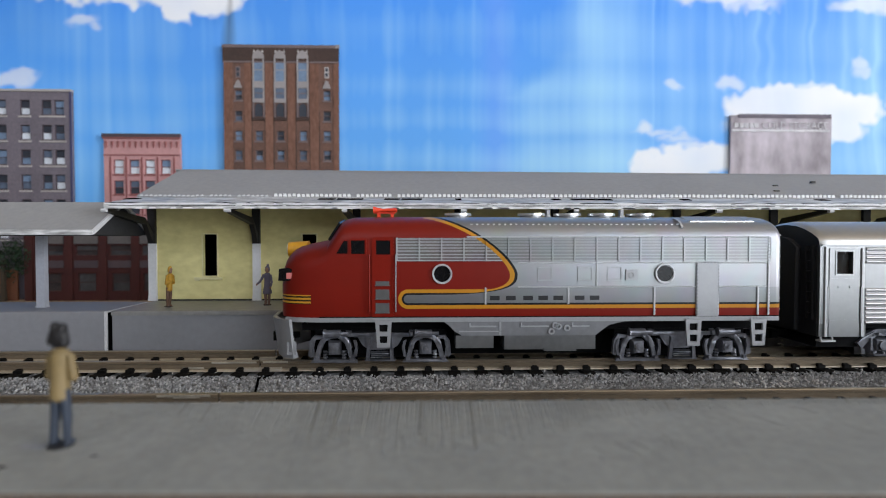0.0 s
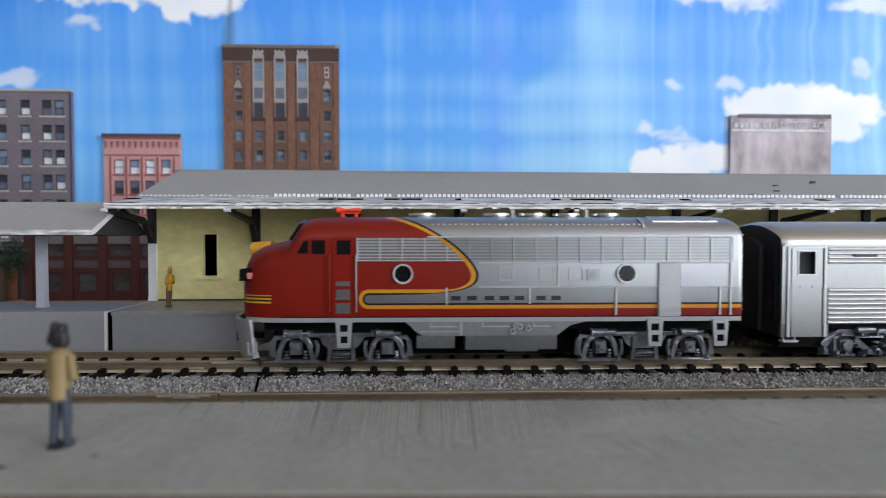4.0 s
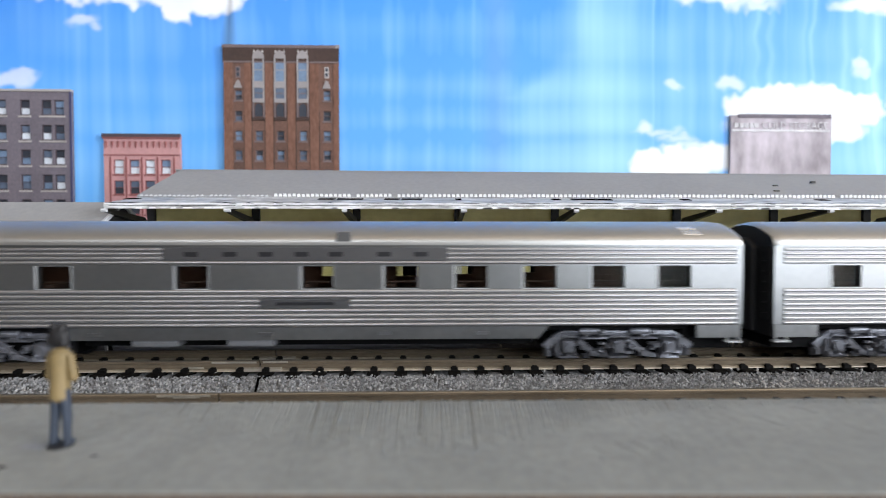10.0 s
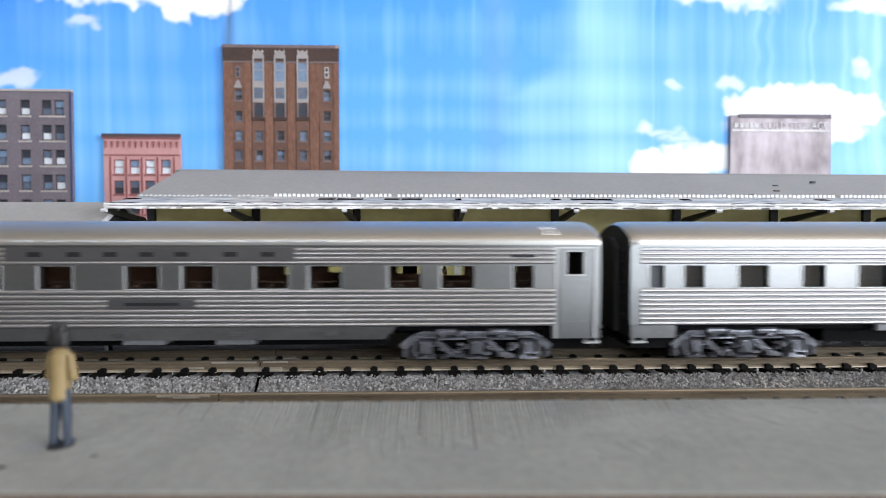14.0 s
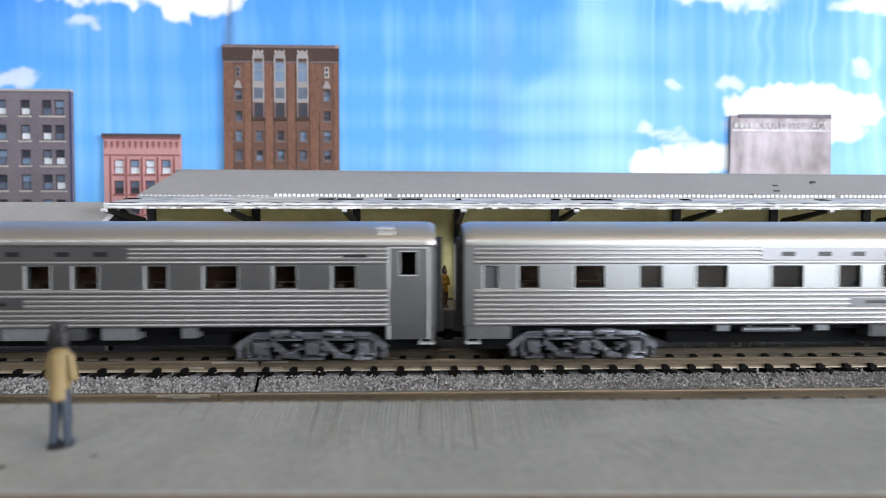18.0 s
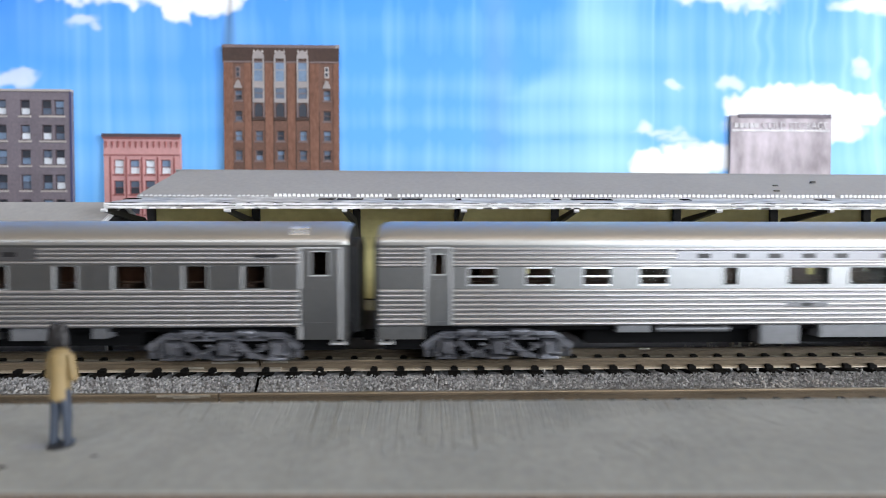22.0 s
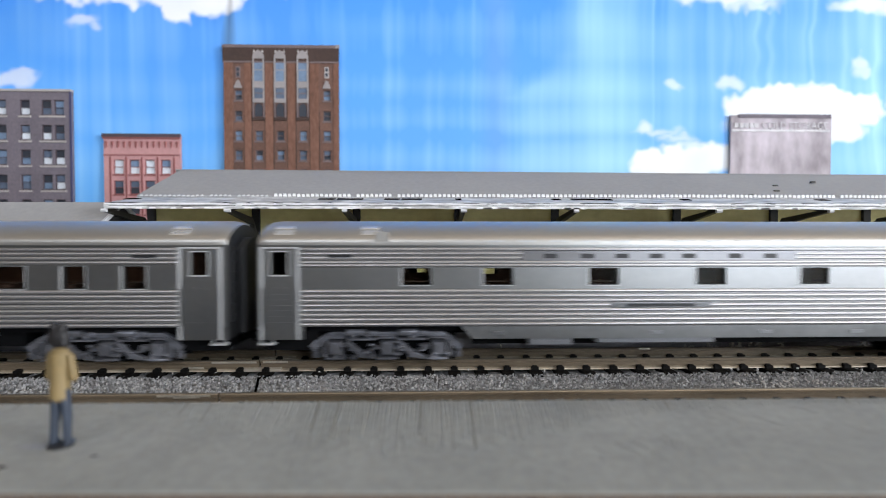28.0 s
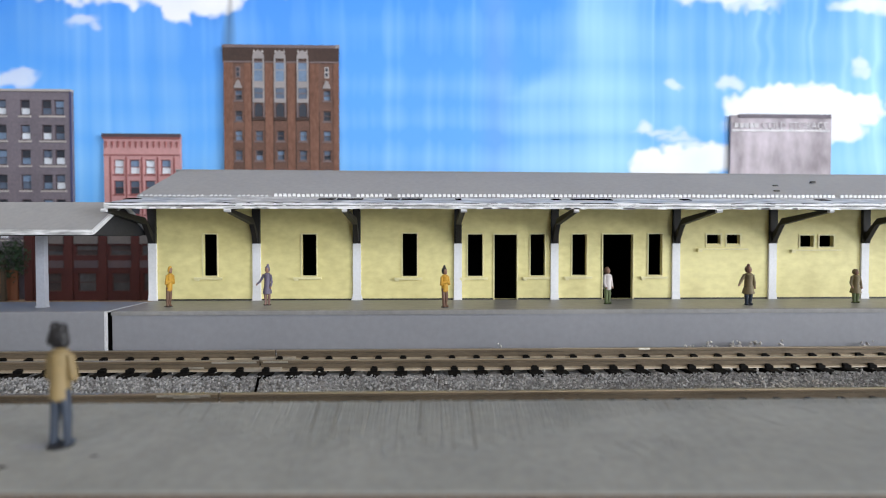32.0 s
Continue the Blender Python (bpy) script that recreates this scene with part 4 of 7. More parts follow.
        bm = BM(); prism(bm, [(c - 1.7, zb - 6.2), (c + 1.7, zb - 6.2), (c + 1.7, zb - 2.0), (c + 1.1, zb - 0.7), (c, zb - 0.2), (c - 1.1, zb - 0.7), (c - 1.7, zb - 2.0)], "y", -0.3, -0.01)
        arch_w = part("arched_window", bm, dim[0], t, "dark round-headed window")
        for e in (-1, 1):
            bm = BM(); prism(bm, [(c + e * 2.7, zb - 0.01), (c + e * 1.9, zb - 0.01), (c + e * 2.0, zb - 6.6), (c + e * 2.7, zb - 6.6)], "y", -0.55, -0.01)
            part("bay_pier", bm, trim_b, arch_w)
        bm = BM(); box(bm, c - 2.8, c + 2.8, -0.6, 0.0, zb - 7.9, zb - 6.65)
        part("bay_foot", bm, dark_brick, t)
        for e in (-1.9, 0, 1.9):
            bm = BM(); prism(bm, [(c + e - 0.5, top - 3.4), (c + e + 0.5, top - 3.4), (c + e, top - 1.8)], "y", -0.5, -0.41)
            part("crest", bm, trim_l, t)
    for c in cols:
        zz = top - 17.4
        bm = BM(); prism(bm, [(c - 1.9, zz - 1.9), (c + 1.9, zz - 1.9), (c + 0.5, zz + 1.6), (c - 0.5, zz + 1.6)], "y", -0.6, -0.01)
        part("keystone", bm, pale, t)
        bm = BM(); box(bm, c - 1.0, c + 1.0, -0.3, -0.003, top - 14.6, top - 9.6)
        slit = part("slit_window", bm, trim_l if c > 20 else trim_b, t)
        bm = BM(); box(bm, c - 0.55, c + 0.55, -0.36, -0.301, top - 14.0, top - 12.3); box(bm, c - 0.55, c + 0.55, -0.36, -0.301, top - 11.7, top - 10.1)
        part("pane", bm, dim[0], slit)
    for c in range(11):
        bm = BM(); box(bm, 1 + c * 4.6, 3.6 + c * 4.6, -0.2, 1.4, top + 0.11, top + 0.3)
        part("parapet_block", bm, dark_brick, t)
    # grey brick block
    x0, x1, z1 = -207.0, -159.9, 88.6
    top = z1 - base
    wins = [(c, top - 7.0 - r * 11.1, 4.4, 6.6) for c in (4.6, 16.2, 26.6, 36.0, 41.6) for r in range(6)]
    g = facade("grey_brick_block", "printed card block of dark grey brick with sash windows", x0, x1, base, z1, y, wins, grey, lambda k: ((dim[2], dim[0]), (lit, dim[0]), (dim[1], dim[2]), (lit, dim[1]), (dim[1], dim[0]))[(k * 7 + k // 6) % 5], trim_d)
    bm = BM(); box(bm, -0.4, 47.2, -0.6, 2.3, top, top + 1.0)
    part("coping", bm, trim_l, g, "pale coping")
    for r in range(6):
        for c, w in ((4.6, 5.6), (16.2, 5.6), (26.6, 5.6), (38.8, 11.4)):
            bm = BM(); box(bm, c - w / 2, c + w / 2, -0.4, -0.01, top - 7.0 - r * 11.1 - 4.5, top - 7.0 - r * 11.1 - 3.7)
            part("window_ledge", bm, trim_l, g)
    bm = BM(); box(bm, 46.3, 47.12, -0.3, -0.01, 0, top)
    part("quoin_strip", bm, mat("navy_edge", (0.05, 0.05, 0.12), 0.8), g, "dark blue printed edge")
    # pink brick house
    x0, x1, z1 = -146.0, -112.0, 69.8
    top = z1 - base
    wins = [(c, top - q, 4.5, hh) for c in (6.4, 13.4, 20.3, 27.4) for q, hh in ((14.6, 6.6), (23.8, 6.2), (33, 6.0))]
    p = facade("pink_brick_house", "printed card house of pink brick with a corbelled cornice", x0, x1, base, z1, y, wins, pink, lambda k: (lit, dim[2] if k % 2 else lit) if k % 3 == 0 else (dim[0], dim[1]), maroon)
    bm = BM(); box(bm, -0.5, 34.3, -0.8, 0.0, top - 1.3, top + 0.2)
    part("cornice", bm, trim_d, p)
    bm = BM(); box(bm, -0.3, 34.1, -0.6, 0.0, top - 2.0, top - 1.31)
    part("cornice_band", bm, maroon, p)
    cb = BM(); prism(cb, [(-0.55, 1.4), (0.55, 1.4), (0.35, -0.4), (0.0, -1.5), (-0.2, -0.4)], "y", -0.6, 0.0)
    data = mesh("corbel", cb, maroon)
    for i in range(13):
        piece("corbel", data, p, 1.2 + i * 2.62, 0, top - 4.6)
    bm = BM(); box(bm, 0, 33.8, -0.35, 0.0, top - 9.6, top - 9.0)
    part("string_course", bm, maroon, p)
    for c in (2.9, 9.9, 16.85, 23.85, 31.2):
        bm = BM(); box(bm, c - 0.35, c + 0.35, -0.3, -0.003, top - 38, top - 10.2)
        part("pilaster", bm, maroon, p)
    # cold store with a white sign band
    x0, x1, z1 = 140.4, 188.2, 80.1
    top = z1 - base
    f = facade("cold_store", "printed card warehouse of streaked grey concrete with a sign band", x0, x1, base, z1, y, [], cold, dim, trim_l)
    bm = BM(); box(bm, 3.5, 47.4, -0.3, 0.0, top - 1.2, top + 0.6)
    part("parapet", bm, grey, f)
    white_band = mat("sign_band", (0.66, 0.64, 0.66), 0.7, 0, 0.3, 300, 80)
    bm = BM(); box(bm, 0.6, 46.8, -0.35, 0.0, top - 7.5, top - 6.5)
    part("sign_line", bm, white_band, f)
    white = mat("sign_white", (0.58, 0.56, 0.585), 0.7, 0, 0.3, 300, 90)
    lettering(f, "COLD STORAGE", 30.2, -0.4, top - 6.2, 4.6, white, 31)
    for a in (1.6, 4.0, 6.3, 8.8, 11.0):
        bm = BM(); box(bm, a, a + 2.0, -0.35, 0.0, top - 5.7, top - 3.6)
        part("sign_bar", bm, white, f)
    # low red building, colours darkened as shade, and brown fence seen under the canopy
    x0, x1, z1 = -176.5, -115.5, 26.2
    top = z1 - base
    y = 232.5
    wins = [(c, top - 8.5, 9.5, 4.6) for c in (10.5, 25.5, 40.2, 54)] + [(c, top - 22.6, 7.8, 8.0) for c in (10.5, 25.5, 40.2, 54)]
    q = facade("red_brick_store", "low printed card store of dark red brick", x0, x1, base, z1, y, wins, red, [mat("window_grey", (0.05, 0.048, 0.052), 0.7, 0, 0.5, 500, 150), mat("window_brown", (0.035, 0.026, 0.027), 0.7, 0, 0.4)], mat("print_trim_dark", (0.06, 0.03, 0.028), 0.8), False)
    for c in (10.5, 25.5, 40.2, 54):
        bm = BM(); box(bm, c - 5.2, c + 5.2, -0.5, 0.0, top - 5.6, top - 1.6)
        part("lintel", bm, mat("lintel_grey", (0.11, 0.10, 0.10), 0.8, 0, 0.3), q)
        bm = BM(); box(bm, c - 5.2, c + 5.2, -0.4, 0.0, top - 16.2, top - 13.0)
        part("spandrel", bm, trim_d, q)
    for x in (0.8, 18.0, 32.8, 47.0, 60.0):
        bm = BM(); box(bm, x - 1.7, x + 1.7, -0.9, 0.0, 0, top - 1.0)
        part("pier", bm, red, q)
    fence = tagged(empty("board_fence", -196, 234, base), "low brown board fence", "fence")
    brown = mat("fence_brown", (0.16, 0.06, 0.03), 0.8, 0, 0.3, by_object=0.15)
    bm = BM(); box(bm, -1.6, 1.6, -0.4, 0.4, 0, 13.6)
    data = mesh("board", bm, brown)
    for i in range(9):
        piece("board", data, fence, -14 + i * 3.3, 0, 0)
    tree(-186, 231, base)


def lettering(parent, text, x, y, z, size, material, width):
    cu = bpy.data.curves.new("sign_text", "FONT")
    cu.body, cu.size, cu.align_x, cu.extrude = text, size, "CENTER", 0.04
    tmp = bpy.data.objects.new("sign_text", cu)
    scene.collection.objects.link(tmp)
    me = bpy.data.meshes.new_from_object(tmp.evaluated_get(bpy.context.evaluated_depsgraph_get()))
    scene.collection.objects.unlink(tmp)
    xs = [v.co.x for v in me.vertices]
    s = width / (max(xs) - min(xs))
    for v in me.vertices:
        v.co = Vector((v.co.x * s * U, -v.co.z * U, v.co.y * U))
    me.materials.append(material)
    ob = piece("sign_text", me, parent, x, y, z)
    return ob


def tree(x, y, z):
    t = tagged(empty("tree", x, y, z), "dark green bushy tree behind the canopy", "tree")
    bark, leaf = mat("bark", (0.06, 0.045, 0.03), 0.9, 0, 0.3), mat("leaf_dark", (0.022, 0.045, 0.022), 0.8, 0, 0.5, 300, 60)
    bm = BM(); disc(bm, "z", (0, 0), 1.4, 0, 18, 8, 0, 0.6)
    for a, h in ((0.4, 8), (2.3, 10), (4.1, 12), (5.4, 9)):
        v = [bm.verts.new((math.cos(a) * r + c, math.sin(a) * r * 0.3, q)) for r, q, c in ((0, h, -0.4), (0, h, 0.4), (8, h + 10, 0))]
        bm.faces.new(v)
    part("trunk", bm, bark, t)
    rng = random.Random(8)
    bm = BM()
    for _ in range(900):
        a, b, r = rng.uniform(0, 6.283), rng.gauss(0, 0.5), rng.uniform(0.5, 1.0)
        c = Vector((math.cos(a) * 12 * r * math.cos(b), math.sin(a) * 2.6 * r, 19 + 11 * math.sin(b) * r + rng.uniform(-2, 2)))
        s = rng.uniform(0.7, 1.5)
        d = [Vector((rng.uniform(-s, s), rng.uniform(-s, s), rng.uniform(-s, s))) for _ in range(3)]
        bm.faces.new([bm.verts.new(c + q) for q in d])
    part("crown", bm, leaf, t)


# ---- little figures ----
def figure(x, y, z, h, coat, legs, hair, skin, label, turn=0, arm=0.0, long_coat=False, slim=0.76, folded=False, lean=0.0, stride=0.0, bun=False, hair_w=0.88):
    bm = BM()
    k = h / 10.0
    def blob(cx, cy, cz, rx, ry, rz, slot, n=10):
        rows = []
        for j in range(1, 6):
            ph = math.pi * j / 6
            rows.append([bm.verts.new(((cx + rx * math.sin(ph) * math.cos(2 * math.pi * i / n)) * k, (cy + ry * math.sin(ph) * math.sin(2 * math.pi * i / n)) * k, (cz + rz * math.cos(ph)) * k)) for i in range(n)])
        for a, b in zip(rows, rows[1:]):
            for i in range(n):
                bm.faces.new((a[i], a[(i + 1) % n], b[(i + 1) % n], b[i])).material_index = slot
        bm.faces.new(rows[0]).material_index = slot
        bm.faces.new(rows[-1][::-1]).material_index = slot
    def limb(p, q, r0, r1, slot, n=8):
        p, q = Vector(p), Vector(q)
        d = (q - p).to_track_quat("Z", "Y").to_matrix()
        lo = [bm.verts.new((p + d @ Vector((r0 * math.cos(6.2832 * i / n), r0 * math.sin(6.2832 * i / n), 0))) * k) for i in range(n)]
        hi = [bm.verts.new((q + d @ Vector((r1 * math.cos(6.2832 * i / n), r1 * math.sin(6.2832 * i / n), 0))) * k) for i in range(n)]
        for i in range(n):
            bm.faces.new((lo[i], lo[(i + 1) % n], hi[(i + 1) % n], hi[i])).material_index = slot
        bm.faces.new(lo[::-1]).material_index = slot
        bm.faces.new(hi).material_index = slot
    for s in (-1, 1):          # legs with a knee, shoes
        limb((s * (0.5 + stride), 0.1 * s, 0.35), (s * (0.62 + stride * 0.4), -0.12, 2.6), 0.40, 0.52, 1)
        limb((s * (0.62 + stride * 0.4), -0.12, 2.6), (s * 0.5, 0, 4.8), 0.52, 0.66, 1)
        blob(s * (0.62 + stride), -0.25, 0.28, 0.42, 0.75, 0.3, 1)
    if long_coat:              # a flared hem
        limb((0, 0, 3.0), (0, 0, 4.7), 1.62, 1.15, 0, 12)
        blob(0, 0, 3.05, 1.55, 1.3, 0.32, 0, 12)
    limb((0, 0, 4.1), (0, 0, 6.2), 1.12, 1.0, 0, 12)
    limb((0, 0, 6.2), (0, 0, 7.9), 1.0, 1.12, 0, 12)
    blob(0, 0, 4.3, 1.14, 1.0, 0.6, 0)
    blob(0, 0, 7.75, 1.25, 0.86, 0.66, 0)
    for e in (-1, 1):
        reach = arm if e < 0 else 0.0
        if folded:             # elbows out, forearms across the chest
            limb((e * 1.2, 0, 7.8), (e * 1.55, -0.2, 6.0), 0.46, 0.44, 0)
            limb((e * 1.55, -0.2, 6.0), (e * -0.2, -1.2, 6.5), 0.44, 0.36, 0)
            blob(e * 1.55, -0.2, 5.95, 0.48, 0.5, 0.48, 0)
        else:
            ex, ez = e * (1.55 + reach * 0.8), 5.9 + reach * 0.35
            limb((e * 1.15, 0, 7.85), (ex, -0.1, ez), 0.42, 0.38, 0)
            limb((ex, -0.1, ez), (ex + e * (reach * 1.3 - 0.25), -0.7, 4.7 + reach * 0.9), 0.37, 0.28, 0)
            blob(ex + e * (reach * 1.45 - 0.25), -0.8, 4.55 + reach * 0.9, 0.3, 0.3, 0.34, 3)
    limb((0, 0, 8.0), (0, -0.05, 8.8), 0.40, 0.36, 3)
    blob(0, -0.15, 9.05, 0.66, 0.72, 0.82, 3)
    blob(0, 0.22, 9.25, hair_w, 0.84, 0.98, 2)
    if hair_w > 1:             # a tousled head of hair
        for dx, dz, q in ((-0.55, 0.75, 0.55), (0.35, 0.9, 0.5), (0.8, -0.2, 0.5), (-0.85, -0.35, 0.5)):
            blob(dx, 0.3, 9.2 + dz, q, 0.6, q, 2)
    if bun:
        blob(0.15, 0.35, 10.25, 0.42, 0.42, 0.5, 2)
    for v in bm.verts:
        v.co.x += lean * k * max(0.0, v.co.z / k - 1.0) * 0.12
    bmesh.ops.scale(bm, vec=(slim, slim, 1), verts=bm.verts)
    disc(bm, "z", (0, 0), 1.0 * k, -0.02, 0.10, 14, 4)
    ob = thing("figurine", bm, [coat, legs, hair, skin, SHED_DARK], label, "figurine", "figurines on the platforms", smooth=True, at=(x, y, z))
    ob.rotation_euler = (0, 0, radians(turn))
    return ob


def figures():
    c = {n: mat("doll_" + n, v, 0.6, 0, 0.2, 900, 200) for n, v in {
        "ochre": (0.50, 0.27, 0.02), "tan": (0.23, 0.165, 0.07), "brown": (0.15, 0.08, 0.05), "violet": (0.13, 0.11, 0.16), "hair": (0.010, 0.009, 0.010),
        "skin": (0.27, 0.15, 0.10), "white": (0.60, 0.55, 0.53), "olive": (0.10, 0.13, 0.05), "navy": (0.02, 0.03, 0.05), "jeans": (0.032, 0.043, 0.066), "khaki": (0.17, 0.13, 0.06), "rose": (0.22, 0.13, 0.11)}.items()}
    z = 6.75
    figure(-63.3, 127.3, z, 9.7, c["ochre"], c["brown"], c["ochre"], c["skin"], "slim plastic figurine in a yellow coat", 60, slim=0.66, folded=True, lean=0.9)
    figure(-40.2, 129.8, z, 9.6, c["violet"], c["rose"], c["violet"], c["skin"], "plastic figurine in a grey violet coat, arm out", 0, 0.9, True, bun=True)
    figure(3.9, 124.4, z, 9.5, c["ochre"], c["brown"], c["hair"], c["skin"], "plastic figurine in a yellow jacket and brown skirt", 40, 0.1, False, 0.82, True, bun=True)
    figure(45.3, 129.5, z, 9.2, c["white"], c["olive"], c["brown"], c["skin"], "plastic figurine in a white shirt by the open door", 30, slim=0.95, stride=0.15)
    figure(79.7, 126.4, z, 9.6, c["khaki"], c["navy"], c["brown"], c["skin"], "plastic figurine in a flared brown coat", 0, 0.8, True, 0.95, bun=True)
    figure(110.1, 130.0, z, 8.6, c["khaki"], c["olive"], c["khaki"], c["skin"], "plastic figurine in a khaki jacket", 0, 0.2, True, 0.95)
    figure(-30.0, 42.6, z, 9.65, c["tan"], c["jeans"], c["hair"], c["skin"], "plastic figurine in a tan shirt and jeans, dark hair", 172, slim=0.72, folded=True, stride=0.3, hair_w=1.22, lean=-0.2)


room(), table(), backdrop()
track(104.5, -32.4, -0.1, "brown rails on black ties along the station platform")
track(74.5, -32.2, 2.6, "brown rails on black ties beside the front platform")
ballast(), platforms(), station(), canopy(), city(), figures()


# ---- the train ----
ROOF_PROFILE = [(-9.7, 22.3), (-9.72, 22.75), (-9.62, 23.2), (-9.35, 23.65), (-8.7, 24.2), (-7.5, 24.9), (-5.7, 25.75), (-3.3, 26.5), (0, 26.85)]
ROOF_PROFILE = ROOF_PROFILE + [(-y, z) for y, z in ROOF_PROFILE[-2::-1]]
LOWER_RIDGES = [13.75 - 0.87 * k for k in range(8)]


def loft(bm, sections, cap=True, slot=0):
    rows = [[bm.verts.new(p) for p in s] for s in sections]
    for a, b in zip(rows, rows[1:]):
        for i in range(len(a) - 1):
            bm.faces.new((a[i], a[i + 1], b[i + 1], b[i])).material_index = slot
    if cap:
        bm.faces.new(rows[0]).material_index = slot
        bm.faces.new(rows[-1][::-1]).material_index = slot


def sweep(bm, path, profile, slot=0):
    """A profile of (outward offset, height) carried along a plan path of (x, y)."""
    rows = []
    for i, (x, y) in enumerate(path):
        a, b = path[max(i - 1, 0)], path[min(i + 1, len(path) - 1)]
        t = Vector((b[0] - a[0], b[1] - a[1])).normalized()
        rows.append([bm.verts.new((x + t.y * o, y - t.x * o, z)) for o, z in profile])
    n = len(profile)
    for a, b in zip(rows, rows[1:]):
        for i in range(n):
            bm.faces.new((a[i], a[(i + 1) % n], b[(i + 1) % n], b[i])).material_index = slot
    bm.faces.new(rows[0]).material_index = slot
    bm.faces.new(rows[-1][::-1]).material_index = slot


def ridge_profile(z, r=0.36):
    return [(-0.05, z - r)] + [(r * 0.95 * math.cos(a), z + r * math.sin(a)) for a in (-1.3, -0.85, -0.4, 0, 0.4, 0.85, 1.3)] + [(-0.05, z + r)]


def wheelset_mesh():
    bm = BM()
    for s in (-1, 1):
        disc(bm, "y", (0, 2.9), 2.9, s * 4.1, s * 5.2, 20)
        disc(bm, "y", (0, 2.9), 3.35, s * 3.6, s * 4.09, 20)
        disc(bm, "y", (0, 2.9), 1.0, s * 5.21, s * 5.9, 10)
    disc(bm, "y", (0, 2.9), 0.7, -5.0, 5.0, 8)
    return mesh("wheelset", bm, WHEEL_DARK, True)


def frustum(bm, x0, x1, z0, z1, y0, y1, inset):
    """A block whose front face (y0) is smaller by the inset, so that its sides slope."""
    back = [bm.verts.new(p) for p in ((x0, y1, z0), (x1, y1, z0), (x1, y1, z1), (x0, y1, z1))]
    i = inset
    front = [bm.verts.new(p) for p in ((x0 + i, y0, z0 + i), (x1 - i, y0, z0 + i), (x1 - i, y0, z1 - i), (x0 + i, y0, z1 - i))]
    for k in range(4):
        bm.faces.new((back[k], back[(k + 1) % 4], front[(k + 1) % 4], front[k]))
    bm.faces.new(front), bm.faces.new(back[::-1])


def rough_casting(bm):
    """Uneven, slightly lumpy faces, like a small moulded casting."""
    rng = random.Random(31)
    for v in bm.verts:
        v.co += Vector((rng.uniform(-0.06, 0.06), rng.uniform(-0.08, 0.06), rng.uniform(-0.06, 0.06)))
    return mesh("side_frame", bm, TRUCK_GREY)


def car_side_mesh(axles, half):
    """A cast six-wheel truck side with journal boxes, springs and brake gear; it lies about y = 0, facing -y."""
    bm = BM()
    prism(bm, [(-half + 1.2, 4.9), (-half + 3.4, 6.0), (half - 3.4, 6.0), (half - 1.2, 4.9), (half - 2.0, 4.4), (half - 3.6, 5.2), (-half + 3.6, 5.2), (-half + 2.0, 4.4)], "y", -0.4, 0.5)
    for s in (-1, 1):          # rounded end loops
        prism(bm, [(s * (half - 3.0), 5.5), (s * (half - 0.6), 4.4), (s * (half + 0.5), 3.4), (s * (half - 0.4), 2.4), (s * (half - 1.6), 3.6), (s * (half - 3.0), 4.6)], "y", -0.9, 0.3)
        frustum(bm, min(s * (half - 1.2), s * (half + 0.2)), max(s * (half - 1.2), s * (half + 0.2)), 1.0, 2.7, -1.0, 0.2, 0.35)
        frustum(bm, min(s * (half - 2.6), s * (half - 1.6)), max(s * (half - 2.6), s * (half - 1.6)), 1.2, 4.6, -1.2, 0.2, 0.25)
    for a in axles:
        frustum(bm, a - 1.55, a + 1.55, 1.5, 4.5, -1.25, 0.4, 0.4)
        disc(bm, "y", (a, 3.0), 0.95, -1.7, -1.2, 10, 0, 0.95)
        frustum(bm, a - 1.9, a + 1.9, 4.55, 5.3, -1.1, 0.2, 0.25)
        frustum(bm, a - 2.0, a + 2.0, 0.7, 1.55, -1.35, 0.2, 0.25)
    for p, q in zip(axles, axles[1:]):
        m = (p + q) / 2
        for dx in (-1.75, 1.75):
            for k in range(2):
                disc(bm, "z", (m + dx, -0.2), 0.6, 2.4 + k * 0.9, 2.8 + k * 0.9, 8)
        prism(bm, [(m - 2.9, 3.9), (m - 2.4, 4.5), (m + 0.4, 2.2), (m + 2.6, 1.6), (m + 2.4, 0.9), (m - 0.3, 1.3)], "y", -0.9, -0.3)
        frustum(bm, m - 0.9, m + 0.7, 1.0, 2.6, -1.3, 0.0, 0.35)
        frustum(bm, m - 2.9, m + 2.9, 4.3, 5.0, -1.0, 0.0, 0.2)
        disc(bm, "x", (-0.9, 5.95), 0.62, m - 2.6, m + 0.9, 10)
        frustum(bm, m + 1.2, m + 2.6, 5.4, 6.4, -1.2, -0.2, 0.25)
    rng = random.Random(8)
    for _ in range(26):        # bolts, hangers and brake rigging
        x, z, w, h = rng.uniform(-half + 2, half - 2), rng.uniform(1.2, 5.4), rng.uniform(0.3, 0.9), rng.uniform(0.25, 0.6)
        frustum(bm, x - w, x + w, z - h, z + h, -1.35 - rng.uniform(0, 0.3), -0.5, 0.18)
    return rough_casting(bm)


